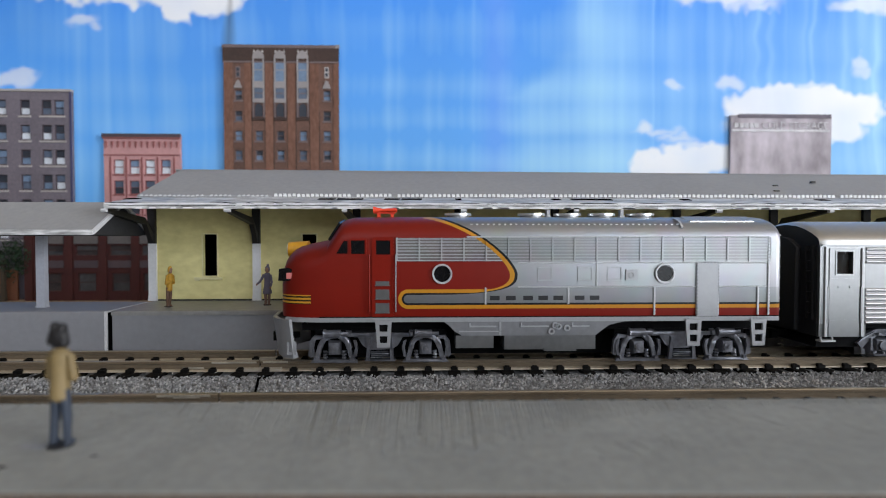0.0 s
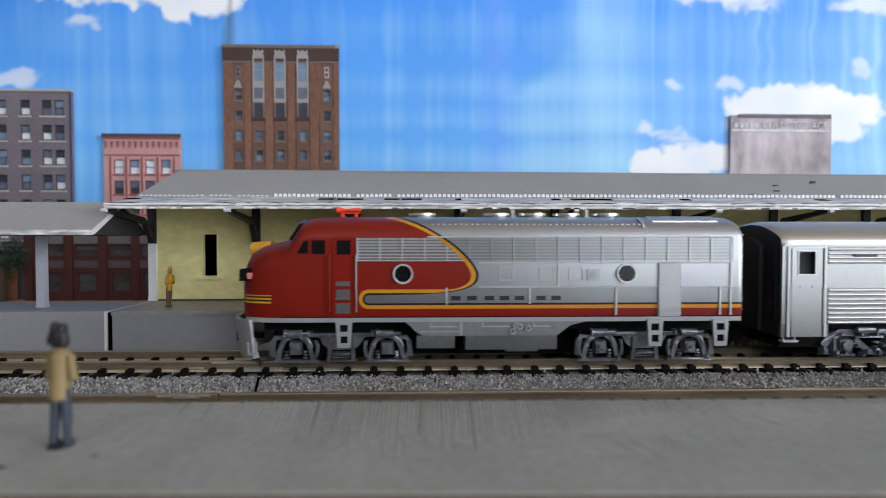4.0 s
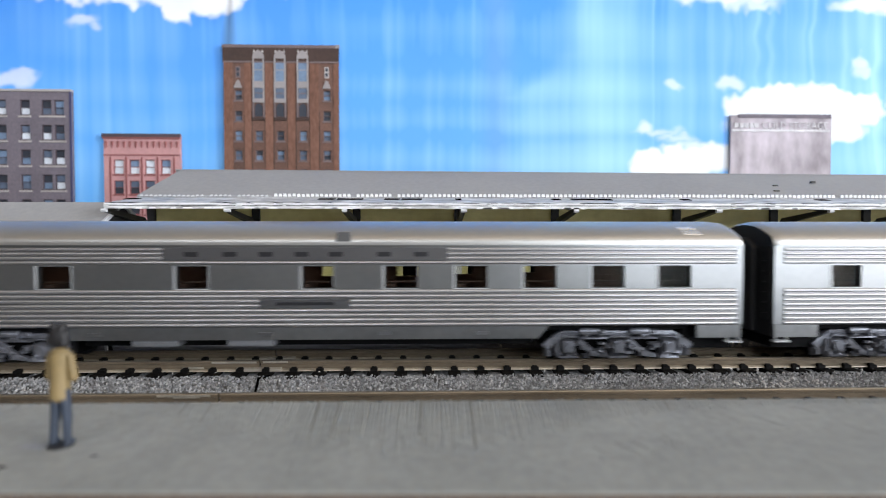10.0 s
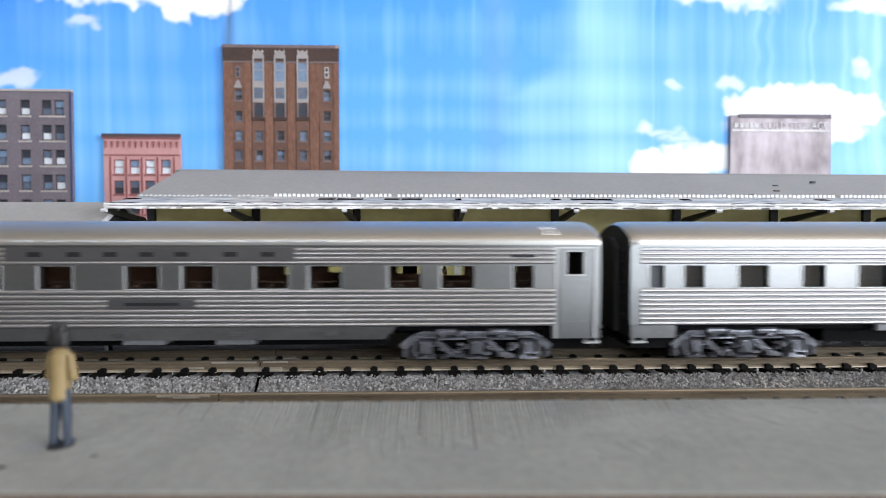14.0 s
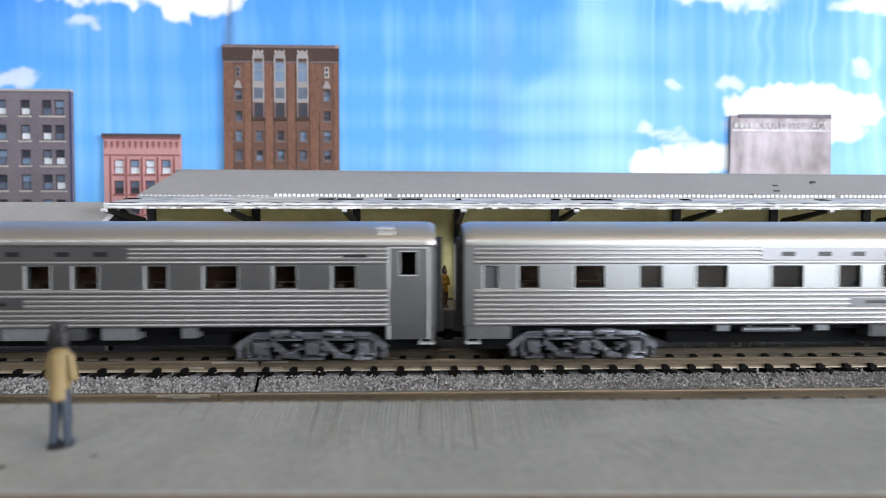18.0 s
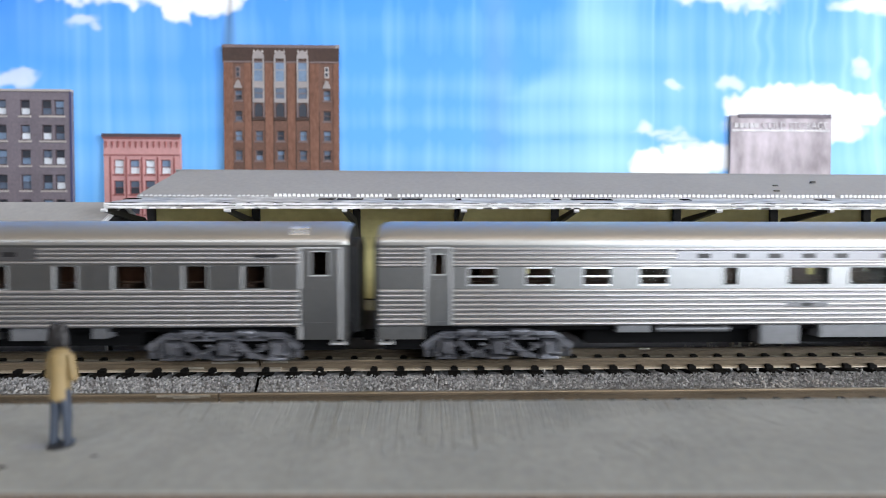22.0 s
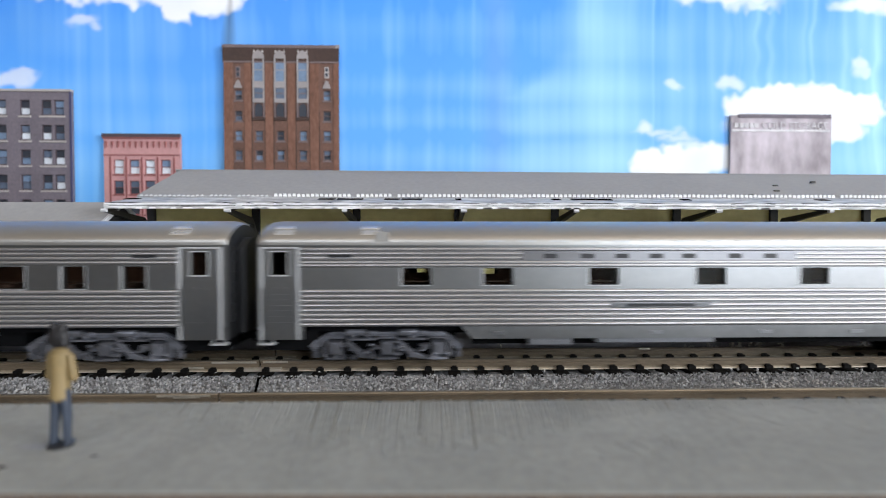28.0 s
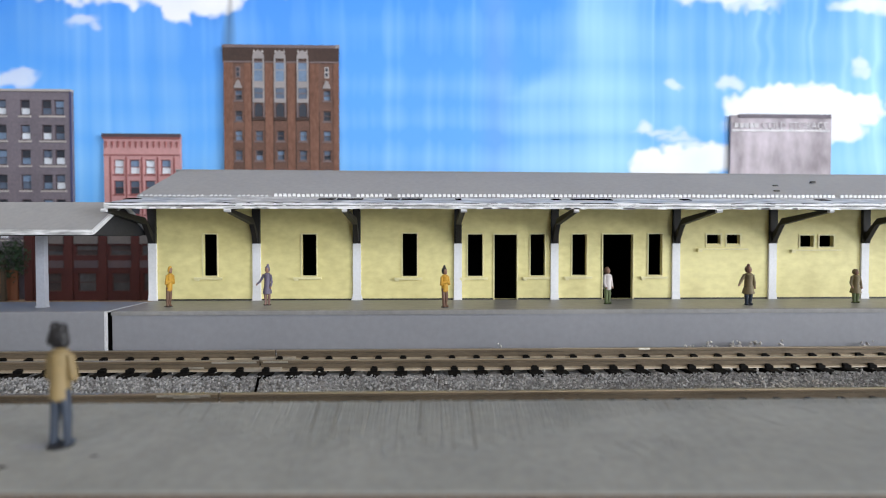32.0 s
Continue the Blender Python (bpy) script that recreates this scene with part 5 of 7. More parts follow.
def arc(bm, cx, cz, r, thick, a0, a1, y0, y1, n=10, sz=1.0):
    """A curved bar about (cx, cz) in the upright plane, from angle a0 to a1 in degrees."""
    rows = []
    for i in range(n + 1):
        t = radians(a0 + (a1 - a0) * i / n)
        c, q = math.cos(t), math.sin(t) * sz
        rows.append([bm.verts.new((cx + (r + o) * c, y, cz + (r + o) * q)) for o, y in ((-thick, y1), (-thick, y0 + 0.12), (-thick * 0.6, y0), (thick * 0.6, y0), (thick, y0 + 0.12), (thick, y1))])
    for a, b in zip(rows, rows[1:]):
        for i in range(6):
            bm.faces.new((a[i], a[(i + 1) % 6], b[(i + 1) % 6], b[i]))
    bm.faces.new(rows[0]), bm.faces.new(rows[-1][::-1])


def engine_side_mesh(axles):
    """A cast four-wheel truck side: an open pedestal arch over each axle, swing hangers, brake cylinders and shoes."""
    bm = BM()
    for a in axles:
        s = -1 if a < 0 else 1
        arc(bm, a, 2.55, 2.75, 0.5, 8, 172, -0.75, 0.3, 12)                       # pedestal arch
        for e in (-1, 1):
            prism(bm, [(a + e * 2.35, 2.9), (a + e * 3.15, 2.9), (a + e * 3.75, 0.55), (a + e * 2.9, 0.35)], "y", -0.75, 0.2)   # splayed legs
            prism(bm, [(a + e * 3.5, 1.2), (a + e * 4.15, 1.5), (a + e * 4.35, 3.0), (a + e * 4.1, 4.3), (a + e * 3.55, 4.5), (a + e * 3.85, 3.0)], "y", -0.9, -0.2)  # brake shoes
            frustum(bm, a + e * 3.35 - 0.45, a + e * 3.35 + 0.45, 0.5, 1.5, -1.2, 0.1, 0.18)
            for k in range(3):
                disc(bm, "z", (a + e * 1.75, -0.25), 0.42, 1.0 + k * 0.55, 1.3 + k * 0.55, 8)
        prism(bm, [(a - 4.3, 0.3), (a + 4.3, 0.3), (a + 4.0, 0.8), (a - 4.0, 0.8)], "y", -0.85, 0.0)
        frustum(bm, a - 1.25, a + 1.25, 1.55, 4.3, -1.15, 0.4, 0.3)                  # journal box
        disc(bm, "y", (a, 2.9), 0.82, -1.5, -1.1, 14, 0, 0.7)
        disc(bm, "y", (a, 2.9), 0.34, -1.68, -1.48, 8)
        disc(bm, "x", (-0.95, 5.75), 0.68, a - 1.7, a + 1.2, 14)                      # brake cylinder
        disc(bm, "x", (-0.95, 5.75), 0.36, a + 1.2, a + 2.5, 8)
        disc(bm, "x", (-0.95, 5.75), 0.8, a - 1.9, a - 1.6, 14)
        prism(bm, [(a + s * 2.2, 5.2), (a + s * 3.8, 5.3), (a + s * 4.6, 4.2), (a + s * 4.8, 1.6), (a + s * 4.2, 1.2), (a + s * 4.0, 3.9), (a + s * 3.4, 4.6), (a + s * 2.2, 4.6)], "y", -0.6, 0.3)
        frustum(bm, a - s * 2.6 - 0.5, a - s * 2.6 + 0.5, 5.0, 6.2, -0.9, 0, 0.2)
    prism(bm, [(-10.6, 5.0), (-6.0, 5.7), (6.0, 5.7), (10.6, 5.0), (10.4, 4.5), (6.0, 5.0), (-6.0, 5.0), (-10.4, 4.5)], "y", -0.4, 0.4)
    prism(bm, [(-4.3, 5.0), (4.3, 5.0), (3.3, 3.4), (2.2, 2.6), (-2.2, 2.6), (-3.3, 3.4)], "y", -0.35, 0.4)
    for x in (-2.3, 2.3):
        prism(bm, [(x - 0.32, 0.5), (x + 0.32, 0.5), (x * 0.85 + 0.26, 4.9), (x * 0.85 - 0.26, 4.9)], "y", -0.8, 0.1)
    frustum(bm, -2.9, 2.9, 0.35, 0.85, -0.95, 0.1, 0.15)
    for k in range(4):
        frustum(bm, -1.7, 1.7, 1.1 + k * 0.34, 1.3 + k * 0.34, -0.7, 0.1, 0.05)
    return rough_casting(bm)


WHEELSET = wheelset_mesh()
CAR_SIDE = car_side_mesh([-9.6, 0.0, 9.6], 13.8)
ENGINE_SIDE = engine_side_mesh([-8.5, 8.5])
# Last box: a black sheet that paints the dark behind the side frames.
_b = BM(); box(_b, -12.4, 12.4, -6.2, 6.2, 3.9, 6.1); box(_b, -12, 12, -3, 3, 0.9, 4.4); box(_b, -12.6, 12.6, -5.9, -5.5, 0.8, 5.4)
BOLSTER_AND_SHADE = mesh("bolster_and_shade", _b, DARK)


def truck(parent, x, axles, side):
    t = piece("truck", BOLSTER_AND_SHADE, parent, x, 0, 0, "grey cast truck")
    for y, r in ((-7.3, 0), (7.3, 180)):
        piece("side_frame", side, t, 0, y, 0).rotation_euler = (0, 0, radians(r))
    for a in axles:
        piece("wheelset", WHEELSET, t, a, 0, 0)


def window_unit(car, a, b, c, d, rng, frosted=False, bars=False, y=-9.7):
    a, b, c, d = a - 0.001, b + 0.001, c - 0.001, d + 0.001
    bm = BM(); holed(bm, a - 0.34, b + 0.04, c - 0.14, d + 0.02, [(a, b, c, d)], y - 0.12, y - 0.004)
    holed(bm, a + 0.004, b - 0.004, c + 0.004, d - 0.004, [(a + 0.12, b - 0.12, c + 0.12, d - 0.12)], y + 0.02, y + 0.95)
    for f in bm.faces:          # bright outer moulding, widest on the left as painted jamb light; dark reveal
        f.material_index = 1 if f.calc_center_median().y > y + 0.01 else 0
    w = part("window", bm, [JAMB, END_GREY], car)
    bm = BM(); box(bm, a + 0.1, b - 0.1, y + 0.62, y + 0.72, c + 0.1, d - 0.1)
    part("pane", bm, FROST if frosted else PANE, w)
    if bars:
        bm = BM()
        for q in (0.0, 0.5, 1.0):
            box(bm, a, b, y - 0.16, y + 0.3, c + q * (d - c) - 0.16, c + q * (d - c) + 0.16)
        part("bar", bm, WHITE_METAL, w)


def car_roof(car, x0, x1, dome=False):
    bm = BM()
    def sec(x, ky, dz):
        return [(x, y * ky, 22.3 + (z - 22.3) * dz) for y, z in ROOF_PROFILE]
    if dome:
        secs = [sec(x0, 0.965, 0.86), sec(x0 + 0.8, 0.995, 0.97), sec(x0 + 2.0, 1, 1), sec(x1 - 18, 1, 1), sec(x1 - 14, 1, 0.985)]
        for k in range(13):
            u = k / 12 * 0.985
            secs.append(sec(x1 - 12.2 + 12.2 * u, math.sqrt(1 - u ** 2), 0.97 - 0.55 * u ** 2.6))
    else:
        secs = [sec(x0, 0.965, 0.86), sec(x0 + 0.8, 0.995, 0.97), sec(x0 + 2.0, 1, 1), sec(x1 - 2.0, 1, 1), sec(x1 - 0.8, 0.995, 0.97), sec(x1, 0.965, 0.86)]
    loft(bm, secs)
    bm.faces.ensure_lookup_table()
    for i in (-2,) if dome else (-1, -2):     # dark end caps
        bm.faces[i].material_index = 1
    return part("roof", bm, [ROOF_SILVER, END_GREY], car, smooth=True)


def passenger_car(name, label, left, kind, seed):
    """kind: coach, chair, sleeper, diner or lounge; x runs from the leading end, y from the middle of the track."""
    rng = random.Random(seed)
    car = tagged(empty(name, left, 104.5, 0), label, "railway car", "cars of the passenger train")
    L = {"coach": 162.2, "chair": 163.2, "sleeper": 162.3, "diner": 161.6, "lounge": 161.7}[kind]
    low = kind in ("diner", "lounge")
    zc, zd = (14.85, 18.05) if low else (14.3, 18.45)
    wins = {
        "coach": [(33.1, 39.2), (57.7, 63.6), (80.4, 86.2), (95.4, 101.6), (108.4, 114.4), (121.1, 127.2), (133.8, 139.9), (146.2, 152.4)],
        "chair": [(11.0, 16.6), (23.4, 29.1), (35.9, 41.6), (48.7, 54.7), (61.2, 67.2), (76.6, 82.6), (86.7, 92.5), (99.8, 105.8), (109.5, 115.4), (124.0, 129.9), (133.6, 139.7), (146.9, 150.7)],
        "sleeper": [(3.6, 6.3), (10.1, 13.9), (20.4, 26.1), (32.6, 36.9), (43.3, 49.2), (57.6, 63.6), (70.4, 74.7), (78.7, 83.4), (88.8, 93.1), (97.1, 101.6), (110.0, 113.9), (120.4, 126.5), (132.9, 137.1), (143.6, 147.9)],
        "diner": [(16.8, 21.8), (27.4, 32.4), (38.1, 43.2), (48.7, 53.9), (64.6, 67.1), (76.9, 84.6), (88.6, 96.4), (100.6, 108.4), (113.6, 121.0), (126.2, 133.8), (139.0, 146.2)],
        "lounge": [(26.2, 31.6), (41.2, 46.7), (60.8, 66.4), (81.0, 86.6), (100.8, 106.2), (121.9, 127.8), (131.6, 137.4), (141.8, 147.2)]}[kind]
    door = {"coach": (1.2, 8.0), "chair": (154.9, 162.0), "sleeper": (153.9, 161.0), "diner": (9.2, 13.4), "lounge": (0.8, 7.2)}[kind]
    dm = (door[0] + door[1]) / 2
    dg = (dm - 1.0, dm + 1.0, 16.9, 20.5) if kind == "diner" else (dm - 1.6, dm + 1.5, 16.8, 21.0)
    end = L - 12.2 if kind == "lounge" else L
    holes = [(a, b, zc, zd) for a, b in wins]
    for s in (-1, 1):
        bm = BM()
        y0, y1 = (-9.7, -9.0) if s < 0 else (9.0, 9.7)
        holed(bm, 0, end, 7.4, 22.3, holes + ([dg] if s < 0 else []), y0, y1)
        part("side_wall", bm, SILVER, car)
        if s > 0:
            for a, b in wins:
                bm = BM(); box(bm, a + 0.02, b - 0.02, 9.3, 9.4, zc + 0.02, zd - 0.02)
                part("far_pane", bm, PANE, car)
    for i, (a, b) in enumerate(wins):
        window_unit(car, a, b, zc, zd, rng, kind == "sleeper" and i == 0, kind == "diner" and i < 4)
    # fluted panels, broken by the letter board and the name plate
    board = {"lounge": (48.4, 99.7)}.get(kind, (55.4, 107.0))
    plate = {"coach": (72.7, 89.3), "chair": (73.4, 89.2), "sleeper": (72.4, 88.4), "diner": (76.2, 84.3), "lounge": (64.7, 83.7)}[kind]
    f0, f1 = (door[1] + 0.7, end - 1.3) if dm < 80 else (1.9, door[0] - 0.2)
    if kind == "lounge":
        f1 = end
    upper = [21.45, 20.65, 19.85, 19.05] + ([18.5] if low else [])
    spans = [(f0, f1)] + ([(0.4, 8.5)] if kind == "diner" else [])
    plated = (2, 3) if not low else (3,)
    for a0, a1 in spans:
        for k, z in enumerate(LOWER_RIDGES):
            cut = [(a0, a1)] if k not in plated or not a0 < plate[0] < a1 else [(a0, plate[0]), (plate[1], a1)]
            for a, b in cut:
                bm = BM(); sweep(bm, [(a, -9.7), (b, -9.7)], ridge_profile(z))
                part("flute", bm, FLUTE, car, smooth=True)
    boarded = (0, 1, 2) if not low else (1, 2)
    for a0, a1 in spans:
        for k, z in enumerate(upper):
            cut = [(a0, a1)] if k not in boarded or not a0 < board[0] < a1 else [(a0, board[0]), (board[1], a1)]
            for a, b in cut:
                bm = BM(); sweep(bm, [(a, -9.7), (b, -9.7)], ridge_profile(z, 0.32))
                part("flute", bm, FLUTE, car, smooth=True)
    bz0, bz1 = (19.4, 21.75) if not low else (19.35, 21.1)
    bm = BM(); box(bm, board[0] + 0.05, board[1] - 0.05, -9.92, -9.7, bz0, bz1)
    b_ob = part("letter_board", bm, LETTERBOARD, car, "smooth letter board with black lettering bars")
    span = board[1] - board[0]
    bar = BM(); box(bar, -1.25, 1.25, -0.03, 0.0, -0.42, 0.42)
    bar_mesh = mesh("letter_bar", bar, LETTER)
    for q in (0.10, 0.235, 0.36, 0.485, 0.605, 0.775, 0.905):
        piece("letter_bar", bar_mesh, b_ob, board[0] + span * q, -9.925, (bz0 + bz1) / 2)
    pz = 11.55 if not low else 11.1
    bm = BM(); box(bm, plate[0] + 0.05, plate[1] - 0.05, -9.9, -9.7, pz - (0.8 if not low else 0.42), pz + (0.8 if not low else 0.42))
    pl = part("name_plate", bm, LETTERBOARD, car)
    bm = BM(); box(bm, plate[0] + 3, plate[1] - 3, -9.93, -9.9, pz - 0.28, pz + 0.28)
    part("letter_bar", bm, LETTER, pl)
    for x in ((f0 + 7,) if kind in ("coach", "lounge") else (f1 - 6,)):
        bm = BM(); box(bm, x - 2.2, x + 2.2, -10.08, -9.9, 20.0, 20.5)
        part("letter_bar", bm, LETTER, car)
    # vestibule door with its window and step
    bm = BM(); holed(bm, door[0] + 0.5, door[1] - 0.5, 7.6 if kind == "diner" else 5.0, 21.6, [dg], -9.88, -9.702)
    d_ob = part("vestibule_door", bm, SILVER, car, "plain silver vestibule door")
    bm = BM(); box(bm, dg[0], dg[1], -9.4, -9.32, dg[2], dg[3])
    part("pane", bm, PANE, d_ob)
    bm = BM(); holed(bm, dg[0] - 0.2, dg[1] + 0.16, dg[2] - 0.25, dg[3] + 0.18, [dg], -10.0, -9.882)
    part("window_trim", bm, JAMB, d_ob)
    bm = BM()
    for x in (door[0], door[1] - 0.35):
        prism(bm, [(x, 7.5), (x + 0.3, 7.5), (x + 0.3, 14.4), (x, 14.4)], "y", -10.05, -9.702)
    box(bm, door[0] + 0.5, door[1] - 0.5, -9.96, -9.882, 15.7, 15.95)
    for x in (dm - 1.3, dm + 0.9):
        box(bm, x, x + 0.4, -10.02, -9.882, 14.2, 14.55)
    box(bm, door[0] + 0.6, door[1] - 0.6, -9.98, -9.882, 7.9, 8.15)
    part("handrail", bm, SILVER, d_ob)
    lo = 7.6 if kind == "diner" else 5.0
    bm = BM()
    for x in (door[0] - 0.35, door[1] - 0.15):
        box(bm, x, x + 0.5, -10.0, -9.704, lo, 21.9)
    box(bm, door[0] + 0.151, door[1] - 0.151, -10.0, -9.704, 21.62, 21.9)
    part("door_jamb", bm, JAMB, d_ob, "bright raised door jamb")
    for k in range(5 if kind == "lounge" else 0):
        bm = BM(); box(bm, door[0] + 1.0, door[1] - 1.0, -9.96, -9.882, 8.9 + k, 9.3 + k)
        part("door_rib", bm, SILVER, d_ob)
    ends = {"coach": (0.0, 9.0), "chair": (154.2, L), "sleeper": (153.2, L), "diner": (0, 8.6), "lounge": (0, 8.2)}[kind]
    bm = BM(); box(bm, ends[0], ends[1], -9.62, -8.9, 4.9, 7.395)
    part("end_skirt", bm, SILVER_DULL, car)
    other = (L - 8.5, L - 0.2) if ends[0] < 50 else (0.2, 8.6)
    if kind != "lounge":
        bm = BM(); box(bm, other[0], other[1], -9.6, -8.9, 4.9, 7.395)
        part("end_skirt", bm, SILVER_DULL, car)
    for x in (1.6, end - 1.6):
        bm = BM(); box(bm, x - 1.4, x + 1.4, -10.0, -8.6, 4.0, 4.35); box(bm, x - 1.2, x - 1.0, -9.6, -9.3, 4.3, 4.95); box(bm, x + 1.0, x + 1.2, -9.6, -9.3, 4.3, 4.95)
        part("step", bm, JAMB, car)
    # drip rail, roof and roof fittings
    bm = BM(); box(bm, 0.2, end, -9.95, -9.7, 22.05, 22.3); box(bm, 0.2, end, 9.7, 9.95, 22.05, 22.3)
    part("drip_rail", bm, SILVER, car)
    car_roof(car, 0.0, L, kind == "lounge")
    for x in ((4.5, 20.5) if kind == "lounge" else (L - 9,)):
        bm = BM(); prism(bm, [(-8.9, 24.0), (-8.6, 24.35), (-7.6, 24.95), (-7.4, 24.8)], "x", x - 1.7, x + 1.7)
        part("roof_vent", bm, WHITE_METAL, car)
        bm = BM(); prism(bm, [(-7.0, 25.1), (-6.8, 25.35), (-6.0, 25.7), (-5.8, 25.6)], "x", x - 2.0, x + 1.4)
        part("roof_vent", bm, WHITE_METAL, car)
    if kind in ("coach", "lounge"):
        x = 88.0 if kind == "coach" else 22.5
        bm = BM(); prism(bm, [(x - 1.4, 22.9), (x + 1.4, 22.9), (x + 1.1, 24.6), (x - 1.1, 24.6)], "y", -9.75, -8.2)
        part("roof_box", bm, SILVER_DULL if kind == "coach" else ROOF_SILVER, car)
    k, x = 0, 40 + rng.uniform(0, 5)
    bm = BM()
    while x < 112 and kind != "coach":
        box(bm, x, x + 3.3, -9.86, -9.5, 22.75, 23.1)
        x += 5.9
    if kind != "coach":
        part("drip_lip", bm, JAMB, car)
    # ends, diaphragms and couplers
    for x, s in ((0.0, -1), (L, 1)):
        if kind == "lounge" and s > 0:
            continue
        a, b = (x, x + 0.8) if s < 0 else (x - 0.8, x)
        bm = BM(); box(bm, a + 0.01, b - 0.01, -8.95, 8.95, 4.9, 22.3); box(bm, a + 0.01, b - 0.01, -7.0, 7.0, 22.3, 24.2)
        part("end_wall", bm, END_GREY, car)
        a, b = (x - 1.1, x) if s < 0 else (x, x + 1.5)
        bm = BM(); hoop = [(-4.6, 5.4), (-4.8, 21.0)] + [(y * 0.5, 21.0 + (z - 22.3) * 0.6) for y, z in ROOF_PROFILE] + [(4.8, 21.0), (4.6, 5.4)]
        loft(bm, [[(a, y * 0.97, z) for y, z in hoop], [(a + 0.5, y, z) for y, z in hoop], [(b - 0.5, y, z) for y, z in hoop], [(b, y * 0.97, z) for y, z in hoop]])
        part("diaphragm", bm, RUBBER, car, "dark rubber diaphragm")
        bm = BM()
        for yy in (-8.2, -6.6, 6.6, 8.2):
            box(bm, min(x, x + s * 0.5), max(x, x + s * 0.5), yy - 0.15, yy + 0.15, 8, 22)
        for zz in range(9, 22, 2):
            box(bm, min(x, x + s * 0.45), max(x, x + s * 0.45), -8.2, -6.6, zz, zz + 0.25)
        part("end_rail", bm, END_GREY, car)
    coupler(car, -2.9, 0.6)
    coupler(car, *((L - 3.0, L - 0.6, 1.5) if kind == "lounge" else (L - 0.6, L + 2.9)))
    # inside
    bm = BM(); box(bm, 0.9, end - 0.9, -8.9, 8.9, 7.3, 8.0)
    part("cabin_floor", bm, SEAT, car)
    bm = BM()
    gaps = [i for i in range(len(wins)) if kind != "sleeper" or rng.random() < 0.5]
    cuts = [1.5] + [v for i in gaps for v in (wins[i][0] + rng.uniform(0.4, 2), wins[i][1] - rng.uniform(0.4, 2))] + [end - 1.5]
    for a, b in zip(cuts[::2], cuts[1::2]):
        if b > a:
            box(bm, a, b, 2.6, 3.0, 8.0, 22.2)
    for i in gaps:
        box(bm, wins[i][0] - 2, wins[i][1] + 2, 2.5, 2.9, 8.0, rng.uniform(15.6, 16.4))
    part("partition", bm, INSIDE, car, "brown inner partition")
    bm = BM(); holed(bm, 1.0, end - 1.0, 8.0, 22.2, holes, 8.7, 8.95)
    part("inner_lining", bm, INSIDE, car, "brown inner wall lining")
    bm = BM(); box(bm, 2.0, end - 2.0, -7.9, -7.7, 15.3, 15.5)
    part("arm_rail", bm, SEAT, car)
    seat_bm = BM(); prism(seat_bm, [(-1.6, 8.0), (1.6, 8.0), (1.6, 10.8), (-0.8, 10.8), (-1.3, 15.0), (-2.2, 15.0)], "y", -8.2, -3.0)
    seat_mesh = mesh("seat", seat_bm, SEAT)
    for a, b in wins:
        piece("seat", seat_mesh, car, (a + b) / 2 + rng.uniform(-1, 1), 0, 0)
    # underside, with black blocks that paint the shade beneath the car
    skirted = kind in ("coach", "chair", "lounge")
    for name, b6 in (("floor_pan", (9, end - 9, -8.0, 8.0, 6.25, 7.35)), ("centre_sill", (2, end - 2, -1.6, 1.6, 4.6, 6.24)), ("under_car_shade", (39.5, 123.5, -6.2, 6.2, 3.3, 6.2)), ("end_shade", (1.0, 10.5, -7.6, 7.6, 2.6, 6.2)), ("end_shade", (end - 10.5, end - 1.0, -7.6, 7.6, 2.6, 6.2))):
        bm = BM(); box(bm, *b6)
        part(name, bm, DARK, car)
    if skirted:
        a, b = {"coach": (36.1, 126.0), "chair": (39.5, 125.5), "lounge": (37.0, 124.0)}[kind]
        bm = BM(); prism(bm, [(a, 7.38), (a + 2.2, 4.9), (b - 2.2, 4.9), (b, 7.38)], "y", -9.55, -9.1)
        sk = part("skirt", bm, SILVER_DULL, car, "dull silver side skirt")
        for q in (0.08, 0.42, 0.66, 0.86):
            bm = BM(); x = a + (b - a) * q; box(bm, x - 1.2, x + 1.2, -9.72, -9.55, 5.7, 6.3); box(bm, x - 0.3, x + 0.3, -9.78, -9.72, 5.8, 6.2)
            part("latch", bm, SILVER, sk)
    boxes = {"coach": [(49.5, 57.7, 3.7, 4.85), (66.7, 75.1, 3.7, 4.85)], "chair": [(75.7, 83.0, 4.0, 7.0), (92.4, 99.4, 4.0, 7.0)],
             "sleeper": [(47.5, 50.0, 6.0, 7.3), (53.0, 64.0, 5.6, 6.7), (66.5, 69, 6.1, 7.2), (76.9, 83.8, 4.9, 7.25), (83.9, 92.7, 4.9, 7.25), (92.8, 98.5, 4.9, 7.25), (101.6, 107.8, 4.9, 7.25), (116.0, 118.6, 5.2, 7.2)],
             "diner": [(44.7, 51.0, 5.9, 7.2), (52.6, 66.5, 5.7, 6.9), (71.9, 79.4, 3.6, 7.2), (83.2, 105.5, 4.8, 7.25), (112, 119.0, 4.8, 7.25)],
             "lounge": [(49.8, 57.8, 3.7, 4.85), (62.6, 84.7, 4.0, 4.85)]}[kind]
    for i, (a, b, c, d) in enumerate(boxes):
        bm = BM()
        if kind in ("sleeper", "diner") and i == 1:
            disc(bm, "x", (-8.0, (c + d) / 2), (d - c) / 2, a, b, 14)
            box(bm, a + 1, a + 1.6, -8.4, -7.6, d - 0.2, 7.3); box(bm, b - 1.6, b - 1, -8.4, -7.6, d - 0.2, 7.3)
            part("air_tank", bm, BOX_GREY, car, smooth=True)
        else:
            box(bm, a, b, -9.2, -4.0, c, d); box(bm, a + 0.3, b - 0.3, -9.3, -9.2, c + 0.3, d - 0.3); box(bm, a + 1, b - 1, -4.6, -4.1, d, 7.3)
